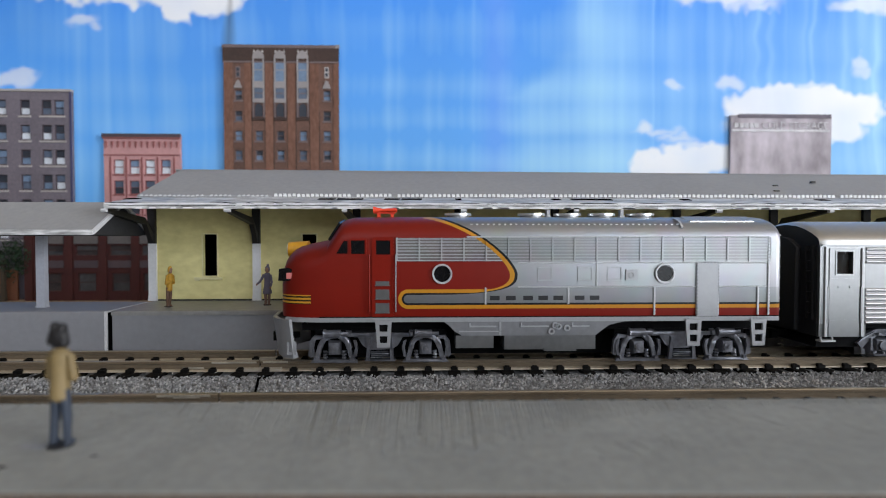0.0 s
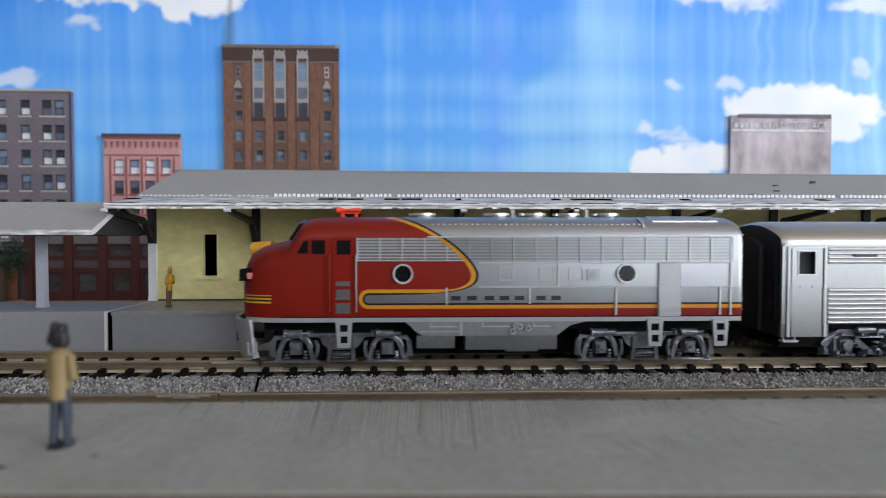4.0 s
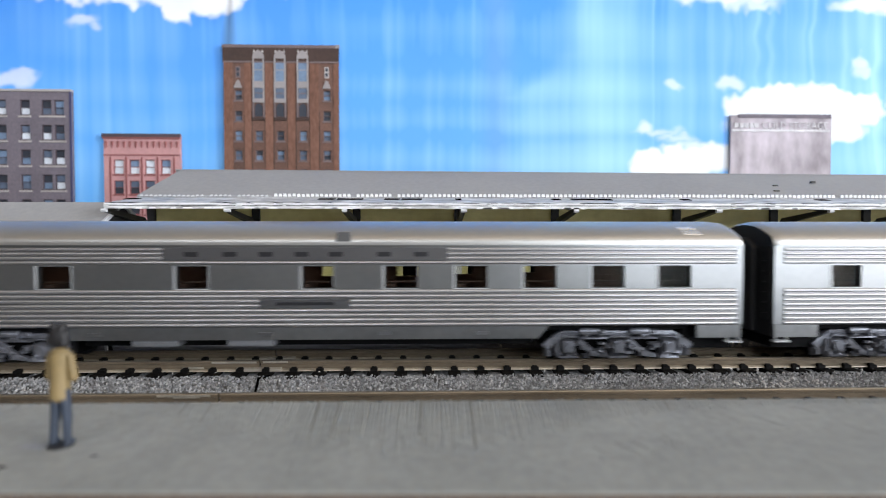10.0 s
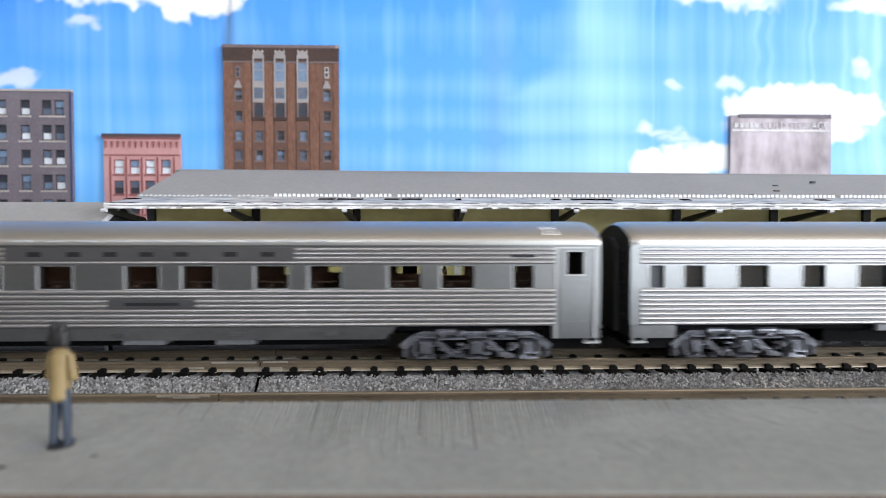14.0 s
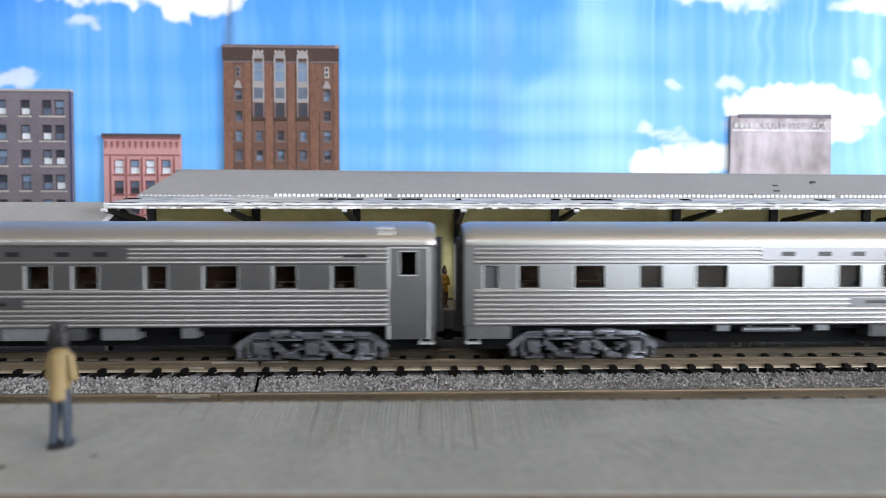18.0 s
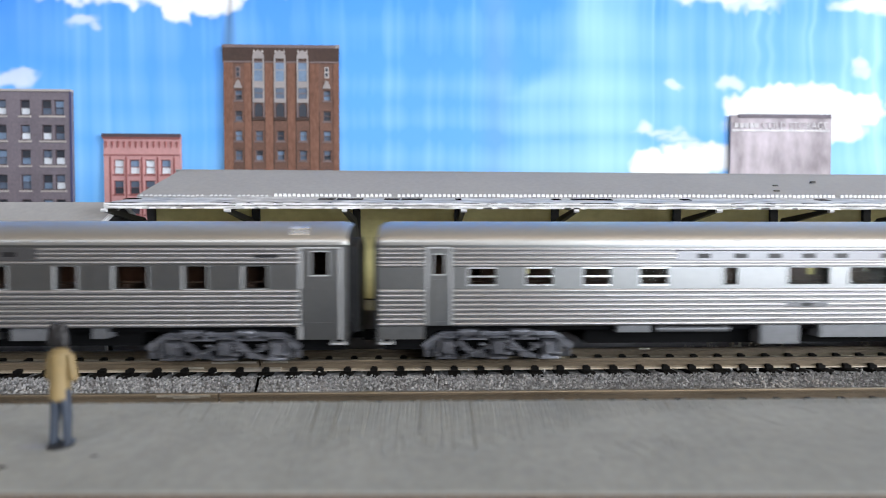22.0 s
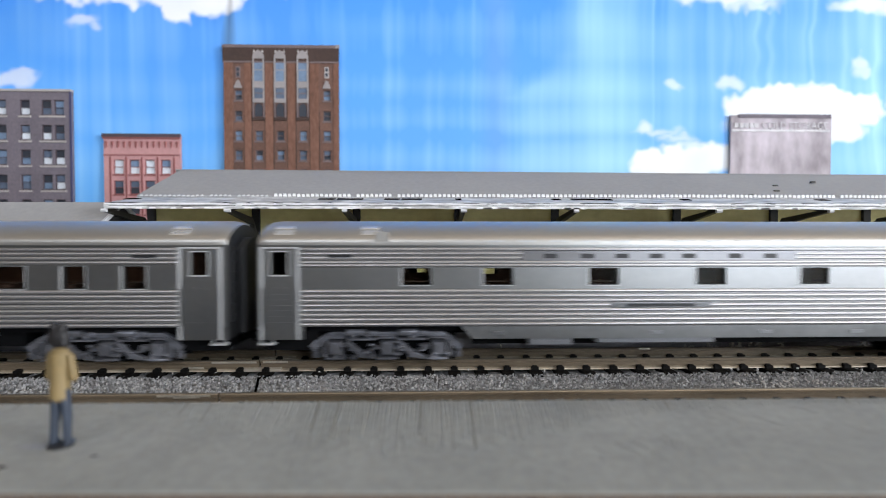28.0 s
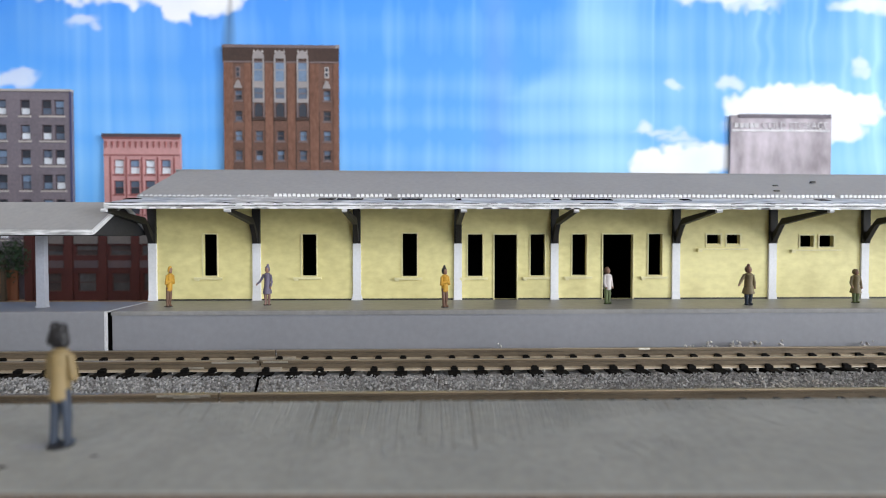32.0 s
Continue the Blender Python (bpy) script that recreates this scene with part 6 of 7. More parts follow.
            if kind == "sleeper" and i in (3, 5):
                part("equipment_box", bm, BOX_DARK if i == 3 else SILVER_DULL, car, "dark underfloor box" if i == 3 else "dull silver underfloor box")
            else:
                part("equipment_box", bm, BOX_GREY, car, "light grey underfloor box")
    for x in {"coach": (23.0, 139.4), "chair": (23.0, 140.3), "sleeper": (22.7, 139.4), "diner": (22.5, 137.6), "lounge": (23.3, 138.4)}[kind]:
        truck(car, x, [-9.6, 0.0, 9.6], CAR_SIDE)
    if kind == "lounge":
        round_end(car, end, zc, zd, upper)
    return car


def coupler(car, a, b, up=0.0):
    bm = BM(); box(bm, a, b, -0.55, 0.55, 3.5 + up, 4.6 + up)
    out = a if a < 50 else b
    prism(bm, [(out - 0.9, -1.1), (out + 0.9, -1.1), (out + 0.9, 1.1), (out - 0.9, 1.1)], "z", 3.1 + up, 4.9 + up)
    part("coupler", bm, DARK, car)


def round_end(car, x0, zc, zd, upper):
    n = 28
    path = [(x0 + 12.2 * math.cos(t), 9.7 * math.sin(t)) for t in [(-math.pi / 2) + math.pi * i / n for i in range(n + 1)]]
    bm = BM(); sweep(bm, path, [(-0.7, 7.4), (0, 7.4), (0, zc), (-0.7, zc)]); sweep(bm, path, [(-0.7, zd), (0, zd), (0, 22.3), (-0.7, 22.3)])
    part("end_shell", bm, SILVER, car, "rounded fluted tail end", True)
    for a, b in ((3, 5), (9, 11), (17, 19), (23, 25)):
        bm = BM(); sweep(bm, path[a:b + 1], [(-0.7, zc), (0, zc), (0, zd), (-0.7, zd)])
        part("window_post", bm, SILVER, car, smooth=True)
    for a, b in ((0, 3), (5, 9), (11, 17), (19, 23), (25, 28)):
        bm = BM(); sweep(bm, path[a:b + 1], [(-0.5, zc), (-0.42, zc), (-0.42, zd), (-0.5, zd)])
        part("curved_pane", bm, PANE, car)
    for z, r in [(z, 0.36) for z in LOWER_RIDGES] + [(z, 0.32) for z in upper]:
        bm = BM(); sweep(bm, path, ridge_profile(z, r))
        part("end_flute", bm, FLUTE, car, smooth=True)
    bm = BM(); sweep(bm, path[5:-5], [(-0.7, 5.7), (-0.1, 5.7), (0, 7.39), (-0.7, 7.39)])
    part("end_skirt", bm, SILVER, car, smooth=True)
    bm = BM(); box(bm, x0 + 12.0, x0 + 12.9, -2.0, 2.0, 10.3, 13.5)
    s = part("tail_sign", bm, END_GREY, car)
    bm = BM(); prism(bm, [(-1.75, 10.6), (-1.2, 10.1), (1.2, 10.1), (1.75, 10.6), (1.75, 13.0), (1.2, 13.5), (-1.2, 13.5), (-1.75, 13.0)], "x", x0 + 12.9, x0 + 13.3)
    part("lit_face", bm, TAIL_GLOW, s, "glowing pale yellow tail sign")
    bm = BM(); prism(bm, [(x0 - 5.2, 20.35), (x0 - 4.3, 19.95), (x0 - 2.4, 19.95), (x0 - 1.5, 20.35), (x0 - 1.5, 20.8), (x0 - 2.4, 21.2), (x0 - 4.3, 21.2), (x0 - 5.2, 20.8)], "y", -10.35, -9.7)
    part("marker_lamp", bm, RED_GLOW, car, "lit red marker lamp")
    bm = BM(); box(bm, x0 + 9.5, x0 + 12.6, -1.2, 1.2, 22.9, 24.2)
    part("tail_light_housing", bm, ROOF_SILVER, car)


TAIL_GLOW = glow("tail_glow", (1.0, 0.88, 0.45), 1.8)
RED_GLOW = glow("marker_glow", (1.0, 0.14, 0.04), 1.1, (0.5, 0.03, 0.02))


# ---- locomotive ----
def scheme_material(name, front, silver=(0.34, 0.345, 0.36, 1)):
    """Red nose that sweeps back over a silver side, edged in yellow and black."""
    m = bpy.data.materials.new(name)
    m.use_nodes = True
    nt, n = m.node_tree, m.node_tree.nodes
    b = n["Principled BSDF"]
    tc, sep = n.new("ShaderNodeTexCoord"), n.new("ShaderNodeSeparateXYZ")
    nt.links.new(tc.outputs["Object"], sep.inputs[0])

    def op(kind, a, c=None, d=None):
        q = n.new("ShaderNodeMath")
        q.operation = kind
        for i, v in enumerate((a, c, d)):
            if v is None:
                continue
            if isinstance(v, (int, float)):
                q.inputs[i].default_value = v
            else:
                nt.links.new(v, q.inputs[i])
        return q.outputs[0]
    x, z = op("MULTIPLY", sep.outputs[0], 1000), op("MULTIPLY", sep.outputs[2], 1000)
    # lower silver band: a long capsule that starts 24 mm behind the nose
    dx = op("MAXIMUM", op("SUBTRACT", 24.2, x), 0)
    dist = op("SQRT", op("ADD", op("POWER", dx, 2), op("POWER", op("ABSOLUTE", op("SUBTRACT", z, 12.3)), 2)))
    cap = op("SUBTRACT", 1.12, dist)
    # upper sweep: an ellipse about (27, 16.9)
    ex = op("DIVIDE", op("SUBTRACT", x, 27), 16.9)
    dz = op("SUBTRACT", z, 16.9)
    above = op("GREATER_THAN", dz, 0)
    half = op("ADD", op("MULTIPLY", above, 10.9 - 3.7), 3.7)
    bend = op("ADD", op("MULTIPLY", above, 1.45 - 3.0), 3.0)
    ez = op("DIVIDE", op("ABSOLUTE", dz), half)
    r = op("POWER", op("ADD", op("POWER", op("MAXIMUM", ex, 0.0001), bend), op("POWER", op("MAXIMUM", ez, 0.0001), bend)), op("DIVIDE", 1, bend))
    d1 = op("MULTIPLY", op("SUBTRACT", r, 1), 12.5)
    valid = op("MULTIPLY", op("GREATER_THAN", ex, 0), op("GREATER_THAN", z, 12.9))
    d1 = op("SUBTRACT", op("MULTIPLY", op("ADD", d1, 20), valid), 20)
    s = op("MAXIMUM", cap, d1)
    ramp = n.new("ShaderNodeValToRGB")
    ramp.color_ramp.interpolation = "CONSTANT"
    e = ramp.color_ramp.elements
    e[0].position, e[0].color = 0.0, front
    e[1].position, e[1].color = 0.43, (0.56, 0.25, 0.02, 1)
    for p, c in ((0.50, (0.012, 0.012, 0.014, 1)), (0.536, silver)):
        k = e.new(p)
        k.color = c
    nt.links.new(op("ADD", op("MULTIPLY", s, 0.1), 0.5), ramp.inputs[0])
    # a flat grey band behind the lettering
    grey = op("MULTIPLY", op("MULTIPLY", op("GREATER_THAN", z, 11.2), op("LESS_THAN", z, 14.4)), op("GREATER_THAN", s, 0.36))
    mix0 = n.new("ShaderNodeMix")
    mix0.data_type = "RGBA"
    mix0.inputs[7].default_value = (silver[0] * 0.8, silver[1] * 0.8, silver[2] * 0.8, 1)
    nt.links.new(grey, mix0.inputs[0])
    nt.links.new(ramp.outputs[0], mix0.inputs[6])
    # three thin bands round the nose
    band = op("MULTIPLY", op("LESS_THAN", x, 6.4), op("LESS_THAN", op("ABSOLUTE", op("SUBTRACT", z, 12.2)), 0.85))
    yb = op("GREATER_THAN", op("SINE", op("MULTIPLY", op("SUBTRACT", z, 12.2), 9.5)), -0.1)
    mix1, mix2 = n.new("ShaderNodeMix"), n.new("ShaderNodeMix")
    for q in (mix1, mix2):
        q.data_type = "RGBA"
    mix1.inputs[6].default_value, mix1.inputs[7].default_value = (0.02, 0.015, 0.012, 1), (0.66, 0.33, 0.03, 1)
    nt.links.new(yb, mix1.inputs[0])
    nt.links.new(band, mix2.inputs[0])
    nt.links.new(mix0.outputs[2], mix2.inputs[6])
    nt.links.new(mix1.outputs[2], mix2.inputs[7])
    noise_t, mix3 = n.new("ShaderNodeTexNoise"), n.new("ShaderNodeMix")
    noise_t.inputs["Scale"].default_value, noise_t.inputs["Detail"].default_value = 220, 5
    nt.links.new(tc.outputs["Object"], noise_t.inputs["Vector"])
    mix3.data_type, mix3.blend_type = "RGBA", "MULTIPLY"
    mix3.inputs[0].default_value = 0.22
    nt.links.new(mix2.outputs[2], mix3.inputs[6])
    nt.links.new(noise_t.outputs["Color"], mix3.inputs[7])
    nt.links.new(mix3.outputs[2], b.inputs["Base Color"])
    metal = op("MULTIPLY", op("GREATER_THAN", s, 0.3), op("SUBTRACT", 1, band))
    nt.links.new(op("MULTIPLY", metal, 0.75), b.inputs["Metallic"])
    b.inputs["Roughness"].default_value = 0.39
    b.inputs["Specular IOR Level"].default_value = 0.22
    return m


BATTEN = mat("bright_batten", (0.52, 0.525, 0.54), 0.4, 0.3, 0.12)


def engine():
    g = tagged(empty("diesel_locomotive", -28.0, 104.5, 0), "red-nosed silver streamlined diesel locomotive with yellow stripes", "locomotive")
    LIVERY, GRILLE = scheme_material("engine_livery", (0.195, 0.011, 0.005, 1)), scheme_material("grille_livery", (0.42, 0.425, 0.44, 1), (0.38, 0.385, 0.40, 1))
    # Darker copy of the livery: shade between the louvres put into colour.
    GRILLE_SHADE = scheme_material("grille_shade_livery", (0.17, 0.15, 0.15, 1), (0.25, 0.252, 0.26, 1))

    def sec(x, hw, zs, zt, p=2.5, zb=8.9):
        pts = [(x, -hw * 0.985, zb), (x, -hw, zb + 1.5), (x, -hw, (zb + zs) / 2)]
        for i in range(15):
            a = math.pi * i / 14
            c, s = math.cos(a), math.sin(a)
            pts.append((x, -hw * math.copysign(abs(c) ** (2 / p), c), zs + (zt - zs) * s ** (2 / p)))
        return pts + [(x, hw, (zb + zs) / 2), (x, hw, zb + 1.5), (x, hw * 0.985, zb)]
    bm = BM()
    loft(bm, [sec(0, 4.6, 14, 17.4), sec(0.35, 6.0, 14.4, 18.9), sec(0.9, 7.0, 14.9, 20.1), sec(1.8, 7.9, 15.5, 21.2), sec(3.2, 8.6, 16.3, 22.0), sec(5, 9.1, 17, 22.5), sec(7.4, 9.45, 18, 23.0),
              sec(9.2, 9.6, 18.8, 23.3), sec(10.5, 9.6, 20.8, 25.4), sec(11.6, 9.6, 22.4, 26.9), sec(12.4, 9.6, 22.9, 27.3), sec(14, 9.6, 23.1, 27.6), sec(22, 9.6, 23.2, 27.7), sec(93.0, 9.6, 23.2, 27.7), sec(93.7, 9.5, 23.0, 27.4), sec(94.0, 9.3, 22.8, 27.0)])
    body = part("body", bm, LIVERY, g, smooth=True)
    Y = -9.6
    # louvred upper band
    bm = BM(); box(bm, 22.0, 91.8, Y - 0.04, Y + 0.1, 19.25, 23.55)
    gr = part("side_grille", bm, GRILLE_SHADE, g, "silver louvred grille band")
    bm = BM()
    for z in (19.4, 19.95, 20.5, 21.15, 21.7, 22.25, 22.8, 23.35):
        box(bm, 22.0, 91.8, Y - 0.22, Y - 0.05, z - 0.095, z + 0.095)
    part("louvre", bm, GRILLE, gr)
    for k in range(18):
        bm = BM(); x = 22.2 + k * 4.1; box(bm, x - 0.12, x + 0.12, Y - 0.3, Y - 0.05, 19.3, 23.6)
        part("grille_post", bm, GRILLE, gr)
    # battens with rivet heads
    def batten(x0, x1, z0, z1):
        bm = BM(); box(bm, x0, x1, Y - 0.14, Y - 0.003, z0, z1)
        n = int(max(x1 - x0, z1 - z0) / 0.62)
        for i in range(n):
            u = (i + 0.5) / n
            cx, cz = (x0 + (x1 - x0) * u, (z0 + z1) / 2) if x1 - x0 > z1 - z0 else ((x0 + x1) / 2, z0 + (z1 - z0) * u)
            box(bm, cx - 0.13, cx + 0.13, Y - 0.3, Y - 0.14, cz - 0.13, cz + 0.13)
        part("batten", bm, BATTEN, g)
    batten(44.5, 91.8, 18.85, 19.1), batten(44.5, 78.0, 14.38, 14.62), batten(82.0, 91.8, 14.38, 14.62), batten(35.0, 91.8, 23.62, 23.86)
    for x, a, b in ((38.5, 11.3, 14.4), (53.9, 11.3, 14.4), (70.0, 9.2, 14.4), (59.2, 14.6, 18.8), (91.6, 9.2, 23.6), (89.6, 9.2, 14.4), (82.0, 9.2, 19), (78.0, 9.2, 19)):
        batten(x - 0.16, x + 0.16, a, b)
    for x in (49.5, 57.0, 62.5):
        bm = BM(); holed(bm, x - 1.4, x + 1.4, 15.6, 18.2, [(x - 1.15, x + 1.15, 15.85, 17.95)], Y - 0.1, Y - 0.003)
        part("hatch", bm, PAINT_SILVER, g)
    bm = BM(); box(bm, 64.6, 66.8, Y - 0.2, Y, 15.7, 17.7); ring(bm, "y", (65.7, 16.7), 0.6, 0.35, Y - 0.32, Y - 0.2, 12)
    part("filler_cap", bm, PAINT_SILVER, g)
    for x in (30.5, 71.9):
        bm = BM(); ring(bm, "y", (x, 16.95), 1.85, 1.62, Y - 0.4, Y + 0.15, 28); ring(bm, "y", (x, 16.95), 1.63, 1.5, Y - 0.22, Y + 0.1, 28)
        p = part("porthole", bm, BATTEN, g, "bright ringed porthole")
        bm = BM(); disc(bm, "y", (x, 16.95), 1.55, Y - 0.05, Y - 0.01, 20)
        part("pane", bm, BLACK, p)
    bar = BM(); box(bar, -0.9, 0.9, -0.03, 0.0, -0.4, 0.4)
    bar_mesh = mesh("letter_bar", bar, LETTER)
    for x in (40.2, 43.2, 46.4, 49.2, 52.0, 56.0, 58.8):
        piece("letter_bar", bar_mesh, g, x, Y - 0.01, 12.45)
    # cab side windows, cab door with footholds
    bm = BM(); prism(bm, [(11.2, 20.7), (13.2, 20.7), (13.2, 23.0), (12.5, 23.0)], "y", Y - 0.06, Y - 0.01)
    part("quarter_light", bm, BLACK, g)
    bm = BM(); holed(bm, 13.55, 16.65, 20.3, 23.4, [(13.85, 16.35, 20.6, 23.1)], Y - 0.16, Y - 0.003)
    w = part("cab_window", bm, RED, g)
    bm = BM(); box(bm, 13.85, 16.35, Y - 0.07, Y - 0.02, 20.6, 23.1)
    part("pane", bm, BLACK, w)
    bm = BM(); holed(bm, 17.6, 21.6, 9.1, 23.7, [(18.4, 21.0, 20.5, 23.1)], Y - 0.14, Y - 0.003)
    d = part("cab_door", bm, RED, g, "red cab door")
    bm = BM(); box(bm, 18.4, 21.0, Y - 0.07, Y - 0.02, 20.5, 23.1)
    part("pane", bm, BLACK, d)
    for z in (14.9, 12.4, 9.9):
        bm = BM(); box(bm, 18.3, 20.8, Y - 0.17, Y - 0.141, z, z + (0.7 if z > 14 else 1.7)); box(bm, 18.2, 20.9, Y - 0.5, Y - 0.14, z - 0.15, z + 0.02)
        part("foothold", bm, SILVER_DULL, d)
    for x in (17.2, 22.0):
        bm = BM(); disc(bm, "z", (x, Y - 0.5), 0.14, 10, 20.5, 8)
        box(bm, x - 0.12, x + 0.12, Y - 0.5, Y, 10, 10.3); box(bm, x - 0.12, x + 0.12, Y - 0.5, Y, 20.2, 20.5)
        part("grab_rail", bm, RED if x < 20 else SILVER, g)
    # windscreen, headlight, number board
    for s in (-1, 1):
        bm = BM()
        pts = [(9.55, s * 1.0, 23.75), (9.55, s * 7.4, 23.0), (11.5, s * 6.9, 26.2), (11.5, s * 1.0, 26.95)]
        lo, hi = [bm.verts.new(p) for p in pts], [bm.verts.new((p[0] - 0.35, p[1], p[2] + 0.25)) for p in pts]
        for i in range(4):
            bm.faces.new((lo[i], lo[(i + 1) % 4], hi[(i + 1) % 4], hi[i]))
        bm.faces.new(lo), bm.faces.new(hi[::-1])
        part("windscreen", bm, BLACK, g)
    bm = BM(); disc(bm, "x", (0, 21.2), 1.5, 0.1, 4.0, 24, 0, 1.75)
    h = part("headlight", bm, YELLOW, g, "yellow headlight housing", True)
    bm = BM(); disc(bm, "x", (0, 21.2), 1.25, -0.1, 0.1, 20)
    part("lens", bm, WHITE_METAL, h)
    for s in (-1, 1):
        bm = BM(); prism(bm, [(0.2, 15.6), (2.6, 15.6), (3.8, 17.3), (2.0, 18.0), (0.3, 17.8)], "y", min(s * 5.6, s * 8.2), max(s * 5.6, s * 8.2))
        nb = part("number_board", bm, BLACK, g)
        bm = BM(); box(bm, 1.7, 3.3, min(s * 8.2, s * 8.28), max(s * 8.2, s * 8.28), 16.0, 17.1)
        part("number_bar", bm, mat("number_pale", (0.55, 0.16, 0.15), 0.6), nb)
    # frame sill, pilot, tank and steps
    bm = BM(); sweep(bm, [(1.5, -8.4), (4, -9.3), (8, -9.8), (93.6, -9.8)], [(-0.6, 8.1), (0, 8.1), (0, 8.9), (-0.6, 8.9)])
    for i in range(130):
        x = 8.3 + i * 0.65
        box(bm, x - 0.14, x + 0.14, -9.92, -9.8, 8.42, 8.7)
    sweep(bm, [(93.6, 9.8), (8, 9.8), (4, 9.3), (1.5, 8.4)], [(-0.6, 8.1), (0, 8.1), (0, 8.9), (-0.6, 8.9)])
    part("sill", bm, PAINT_SILVER, g, "riveted silver side sill")
    bm = BM(); box(bm, 8, 93.6, -9.72, -9.5, 8.91, 9.08)
    part("sill_joint", bm, DARK, g, "dark joint under the body")
    bm = BM(); sweep(bm, [(3.4, -8.6), (1.4, -7.4), (-0.2, -4.6), (-0.8, 0), (-0.2, 4.6), (1.4, 7.4), (3.4, 8.6)], [(-0.6, 1.3), (0.7, 1.3), (0.1, 3.2), (-0.6, 5.6), (-0.9, 8.6), (-1.6, 8.6)])
    part("pilot", bm, PAINT_SILVER, g, "silver pilot plough", True)
    bm = BM(); holed(bm, 1.9, 3.6, 2.0, 4.4, [(2.2, 3.3, 2.5, 3.6)], -9.1, -8.7)
    part("pilot_step", bm, PAINT_SILVER, g)
    bm = BM(); prism(bm, [(30.8, 8.1), (31.8, 7.4), (32.8, 6.3), (34.2, 5.5), (59.0, 5.5), (60.0, 6.3), (61.5, 7.4), (64.5, 8.1)], "y", -9.75, -9.2)
    part("side_skirt", bm, BOX_GREY, g, "silver side skirt")
    bm = BM(); box(bm, 33.0, 40.0, -9.6, -4, 3.2, 5.5); box(bm, 42.0, 59.0, -9.6, -4, 2.9, 5.5); box(bm, 49.5, 55.5, -9.4, -8, 2.5, 2.95)
    tank = part("fuel_tank", bm, SILVER_DULL, g, "dull dark silver fuel tank")
    for a, b in ((35.5, 40.5), (45.0, 50.2), (54.5, 57.8)):
        bm = BM(); box(bm, a, b, -9.95, -9.75, 7.1, 7.35); box(bm, a, a + 0.25, -9.95, -9.75, 7.35, 7.9)
        part("skirt_slot", bm, PAINT_SILVER, tank)
    for i, (a, z) in enumerate(((50.7, 6.3), (52.0, 7.2), (53.6, 6.9), (51.4, 7.4))):
        bm = BM(); ring(bm, "y", (a, z), 0.6, 0.32, -10.1, -9.75, 12)
        part("pipe_ring", bm, PAINT_SILVER, tank)
    bm = BM(); box(bm, 33.6, 41.4, -9.85, -9.75, 6.2, 6.4); box(bm, 41.0, 41.4, -9.85, -9.75, 5.6, 8.0)
    part("skirt_rib", bm, PAINT_SILVER, tank)
    # Underframe, and below it a black block as painted shade.
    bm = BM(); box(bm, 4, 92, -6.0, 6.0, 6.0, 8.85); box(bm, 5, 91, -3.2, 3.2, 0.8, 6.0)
    part("underframe_and_shade", bm, DARK, g)
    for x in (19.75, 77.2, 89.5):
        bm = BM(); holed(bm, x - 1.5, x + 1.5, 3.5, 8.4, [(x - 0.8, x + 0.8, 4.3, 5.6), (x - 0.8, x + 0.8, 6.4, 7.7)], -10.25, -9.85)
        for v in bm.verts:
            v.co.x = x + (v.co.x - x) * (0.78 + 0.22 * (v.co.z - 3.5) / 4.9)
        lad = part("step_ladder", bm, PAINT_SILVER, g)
        # Dark plate paints the shade behind the ladder holes.
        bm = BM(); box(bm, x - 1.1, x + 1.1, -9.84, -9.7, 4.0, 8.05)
        part("ladder_shade", bm, DARK, lad)
    bm = BM(); box(bm, 77.9, 82.0, Y - 0.3, Y - 0.003, 9.0, 19.1)
    for z in (9.3, 9.9, 10.5):
        box(bm, 78.0, 81.9, Y - 0.42, Y - 0.3, z, z + 0.2)
    part("engine_room_door", bm, PAINT_SILVER, g, "plain silver side door")
    # roof
    for x in (33.9, 48.8, 56.2, 63.1, 71.1):
        bm = BM(); disc(bm, "z", (x, 0), 2.2, 27.3, 28.1, 24)
        f = part("roof_fan", bm, PAINT_SILVER, g, smooth=True)
        bm = BM(); ring(bm, "z", (x, 0), 2.75, 2.2, 28.0, 28.45, 28)
        part("fan_rim", bm, WHITE_METAL, f, "bright chrome fan rim", True)
        bm = BM()
        for k in range(6):
            a = math.pi * k / 6
            prism(bm, [(x - 2.2 * math.cos(a) - 0.1, -2.2 * math.sin(a)), (x - 2.2 * math.cos(a) + 0.1, -2.2 * math.sin(a)), (x + 2.2 * math.cos(a) + 0.1, 2.2 * math.sin(a)), (x + 2.2 * math.cos(a) - 0.1, 2.2 * math.sin(a))], "z", 28.12 + k * 0.02, 28.16 + k * 0.02)
        part("fan_blade", bm, PAINT_SILVER, f)
        bm = BM(); disc(bm, "z", (x, 0), 0.7, 28.1, 28.6, 12)
        part("fan_hub", bm, END_GREY, f)
    for x0, x1 in ((77.5, 90.5),):
        bm = BM(); prism(bm, [(-7.6, 26.25), (-7.3, 26.6), (-4.2, 27.75), (-4.2, 27.4)], "x", x0, x1)
        part("roof_hatch", bm, ROOF_SILVER, g, "raised silver roof hatch")
        bm = BM(); prism(bm, [(-7.35, 26.5), (-7.3, 26.75), (-6.9, 26.95), (-6.9, 26.7)], "x", x0 + 0.4, x1 - 0.4)
        part("hatch_grip", bm, WHITE_METAL, g)
    bm = BM(); prism(bm, [(-8.9, 25.4), (-8.5, 26.0), (-7.4, 26.65), (-5.5, 27.25), (-5.5, 27.45), (-7.5, 26.9), (-8.7, 26.2), (-9.1, 25.5)], "x", 75.2, 75.6)
    part("roof_seam", bm, BATTEN, g)
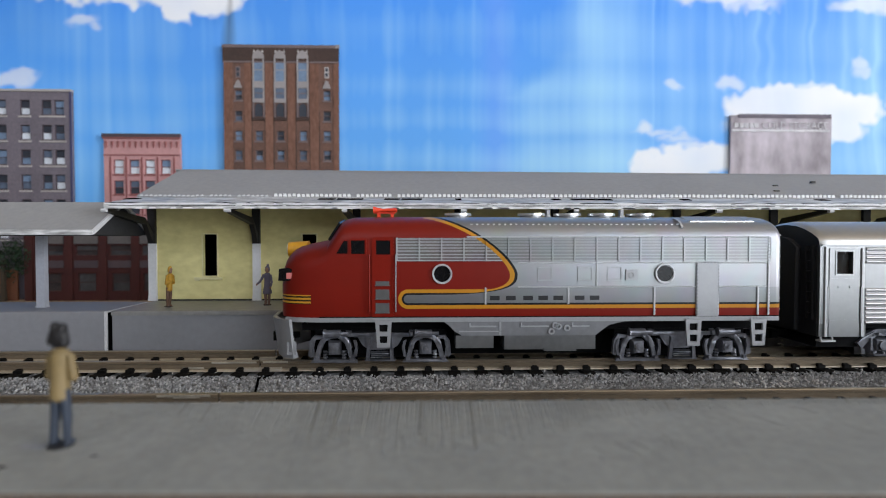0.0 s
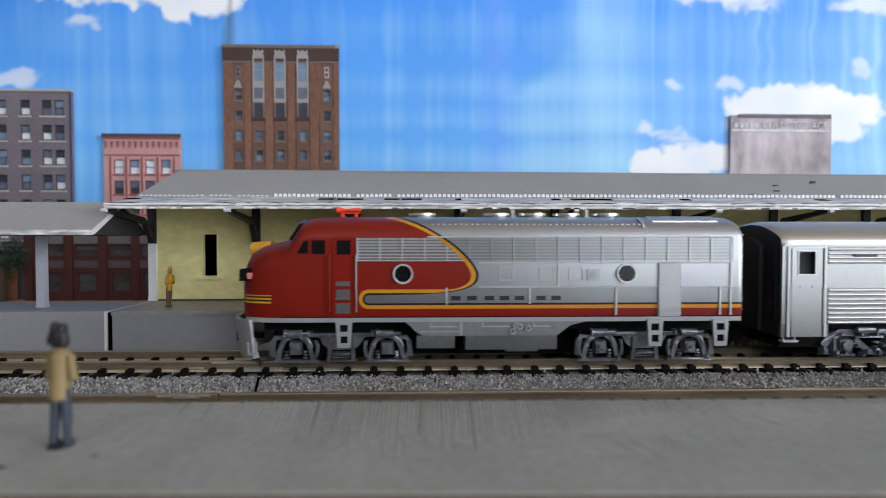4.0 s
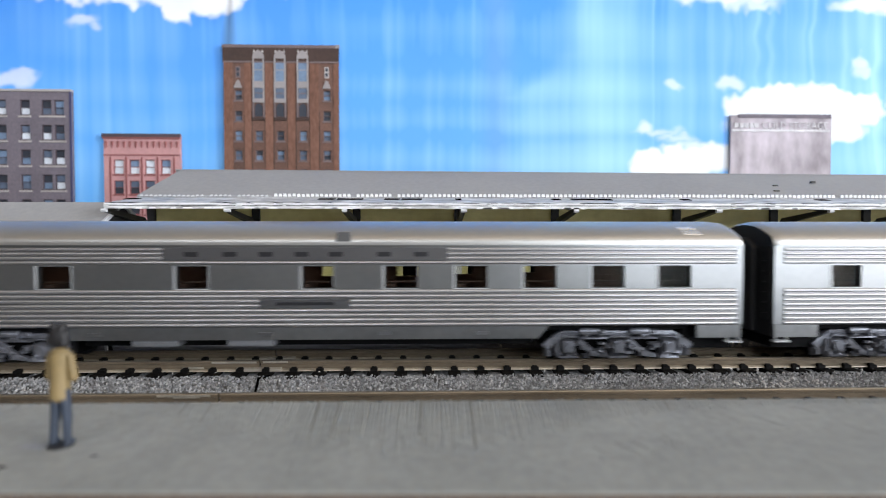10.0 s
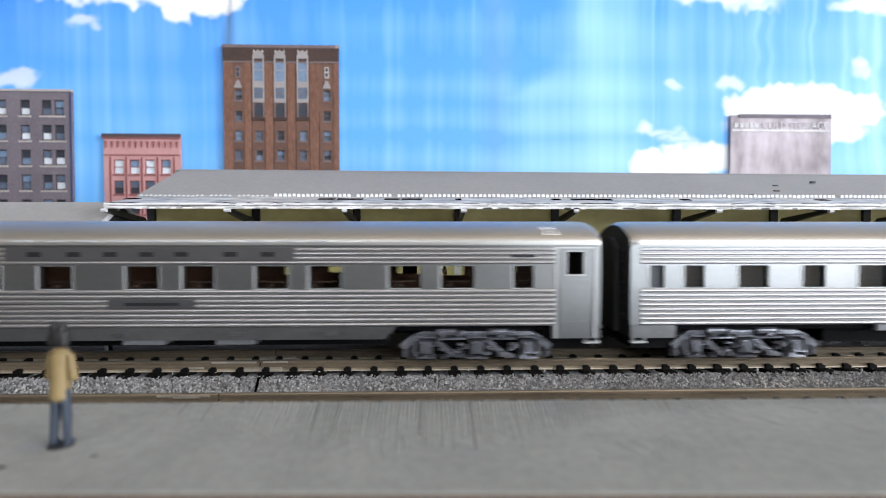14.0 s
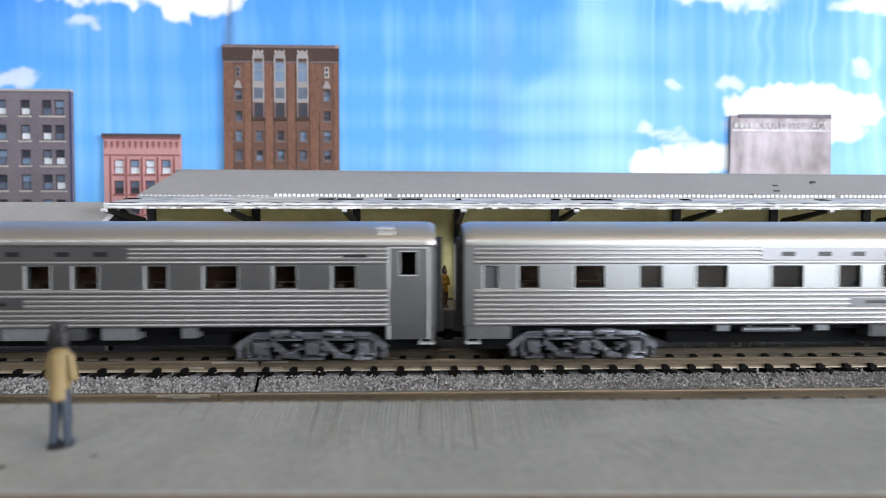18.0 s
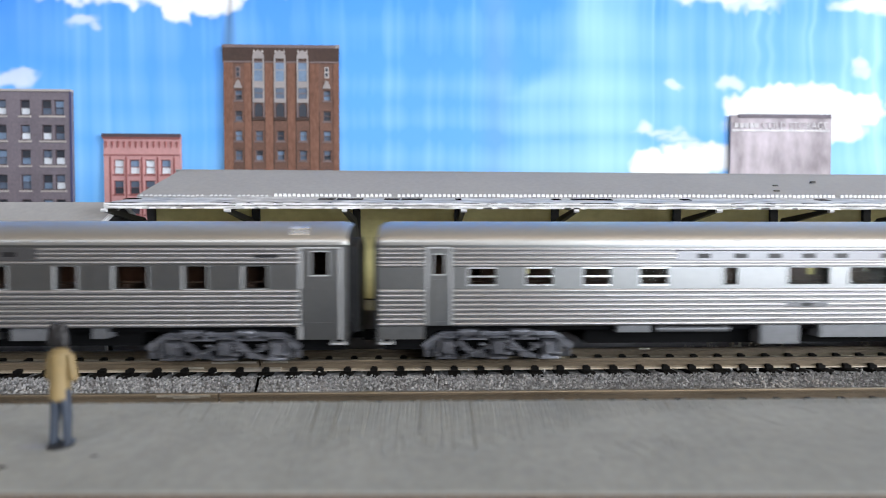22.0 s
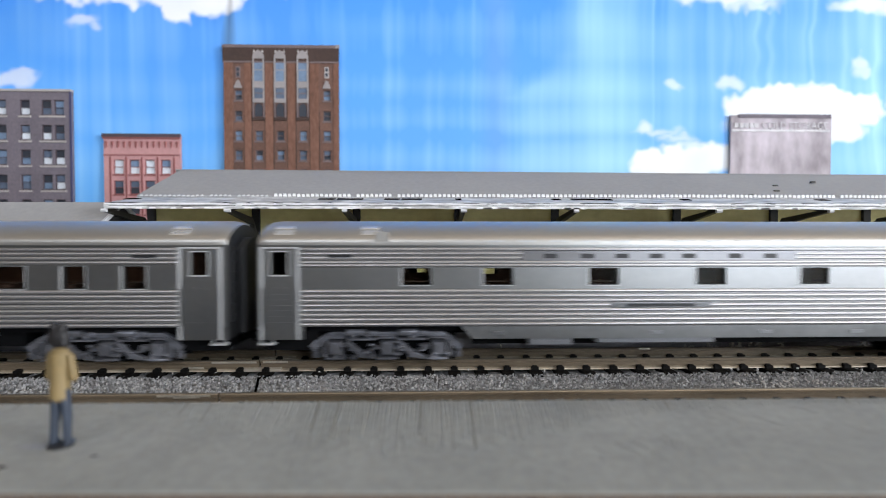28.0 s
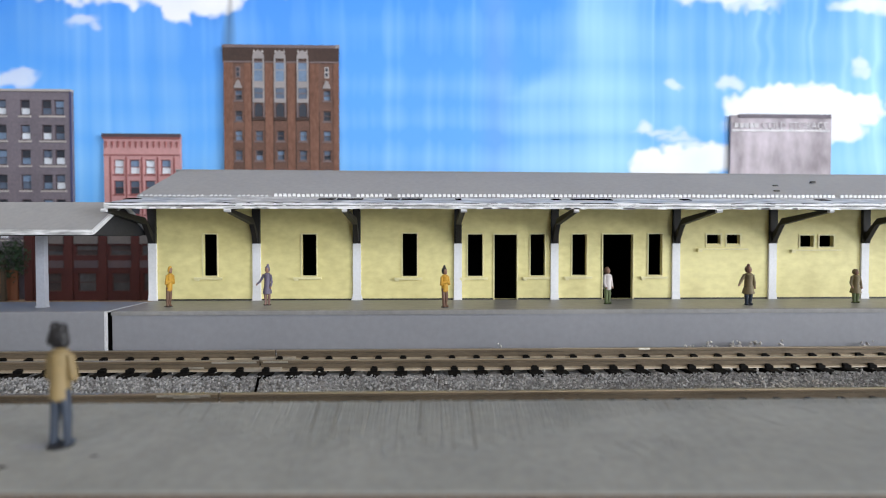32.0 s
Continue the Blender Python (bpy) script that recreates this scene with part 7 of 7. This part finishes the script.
    for x in (52.2, 67.2):
        bm = BM(); box(bm, x - 0.3, x + 0.3, -0.7, 0.7, 27.5, 29.2); box(bm, x - 0.5, x + 0.5, -0.9, 0.9, 27.5, 28.0)
        part("exhaust_stack", bm, PAINT_SILVER, g)
    hb = BM(); box(hb, 17.4, 21.3, -0.5, 0.5, 28.4, 28.9); box(hb, 17.7, 18.3, -0.4, 0.4, 27.5, 29.3); box(hb, 20.4, 21.0, -0.4, 0.4, 27.5, 29.3)
    horn = part("air_horn", hb, HORN_RED, g, "bright red twin air horn")
    for y in (-1.0, 1.0):
        bm = BM(); disc(bm, "x", (y, 29.1), 0.7, 17.0, 18.6, 12, 0, 0.28); disc(bm, "x", (y, 29.1), 0.25, 18.6, 21.6, 8, 0, 0.4)
        part("trumpet", bm, HORN_RED, horn)
    bm = BM()
    for i in range(38):
        x = 36 + i * 1.05
        box(bm, x - 0.18, x + 0.18, -8.35, -8.1, 25.95, 26.2)
    part("rivet_row", bm, BATTEN, g)
    # rear end
    bm = BM()
    for z in range(10, 25, 2):
        box(bm, 94.0, 94.4, -8.9, -6.6, z, z + 0.25)
    box(bm, 94.0, 94.7, -6.6, -5.6, 8.9, 24.5); box(bm, 94.0, 94.7, 5.6, 6.6, 8.9, 24.5)
    part("end_rail", bm, PAINT_SILVER, g)
    bm = BM(); box(bm, 94.0, 95.6, -4.2, -3.2, 8.9, 24); box(bm, 94.0, 95.6, 3.2, 4.2, 8.9, 24); box(bm, 94.0, 95.6, -3.2, 3.2, 23, 24); box(bm, 93.95, 94.05, -3.2, 3.2, 8.9, 23)
    part("diaphragm", bm, RUBBER, g)
    coupler(g, -2.0, 2.0)
    coupler(g, 93.0, 97.2)
    for x in (18.9, 76.2):
        truck(g, x, [-8.5, 8.5], ENGINE_SIDE)
    return g


TRAIN = [engine(),
         passenger_car("coach_car", "fluted silver coach with wide-spaced windows and side skirt", 73.4, "coach", 1),
         passenger_car("chair_car", "fluted silver chair car with a row of square windows", 241.6, "chair", 2),
         passenger_car("sleeping_car", "fluted silver sleeping car with uneven window row", 410.4, "sleeper", 3),
         passenger_car("sleeping_car", "fluted silver sleeping car with uneven window row", 578.1, "sleeper", 4),
         passenger_car("dining_car", "fluted silver dining car with barred kitchen windows", 745.9, "diner", 5),
         passenger_car("sleeping_car", "fluted silver sleeping car with uneven window row", 912.3, "sleeper", 6),
         passenger_car("observation_car", "silver round-ended observation car with a lit tail sign", 1080.1, "lounge", 7)]

# seconds, millimetres that the train has gone
RUN = [(0, 0), (3.1, 0), (3.5, 1.09), (4.0, 7.2), (4.5, 17.6), (5.0, 29.8), (5.5, 42.24), (6.0, 55.1), (6.5, 68.7), (7.0, 82.2), (7.5, 95.8), (8.0, 109.4), (8.5, 123.2), (9.0, 137.84), (9.5, 155.81),
       (10.0, 176.93), (10.5, 201.5), (11.0, 226.0), (11.5, 250.1), (12.0, 274.5), (12.5, 298.6), (13.0, 322.6), (13.5, 347.2), (14.0, 372.9), (14.5, 397.6), (15.0, 423.0), (15.5, 449.0), (16.0, 475.0), (16.5, 500.5),
       (17.0, 524.8), (17.5, 548.63), (18.0, 571.5), (18.5, 592.0), (19.0, 611.9), (19.5, 632.6), (20.0, 656.1), (20.5, 678.6), (21.0, 701.9), (21.5, 726.5), (22.0, 755.3), (22.5, 785.73), (23.0, 817.4), (23.5, 848.9),
       (24.0, 879.5), (24.5, 910.2), (25.0, 941.1), (25.5, 970.4), (26.0, 999.3), (26.5, 1028.2), (27.0, 1057.0), (27.5, 1083.8), (28.0, 1111.2), (28.5, 1138.8), (29.0, 1166.1), (29.5, 1196.5), (30.0, 1225.9), (30.5, 1255.2),
       (31.0, 1285.0), (31.5, 1316.5), (32.0, 1347.0)]


def motions():
    for car in TRAIN:
        x0 = car.location.x / U
        walk(car, [(t, pose((x0 - s) * U, 0.1045, 0)) for t, s in RUN])


motions()
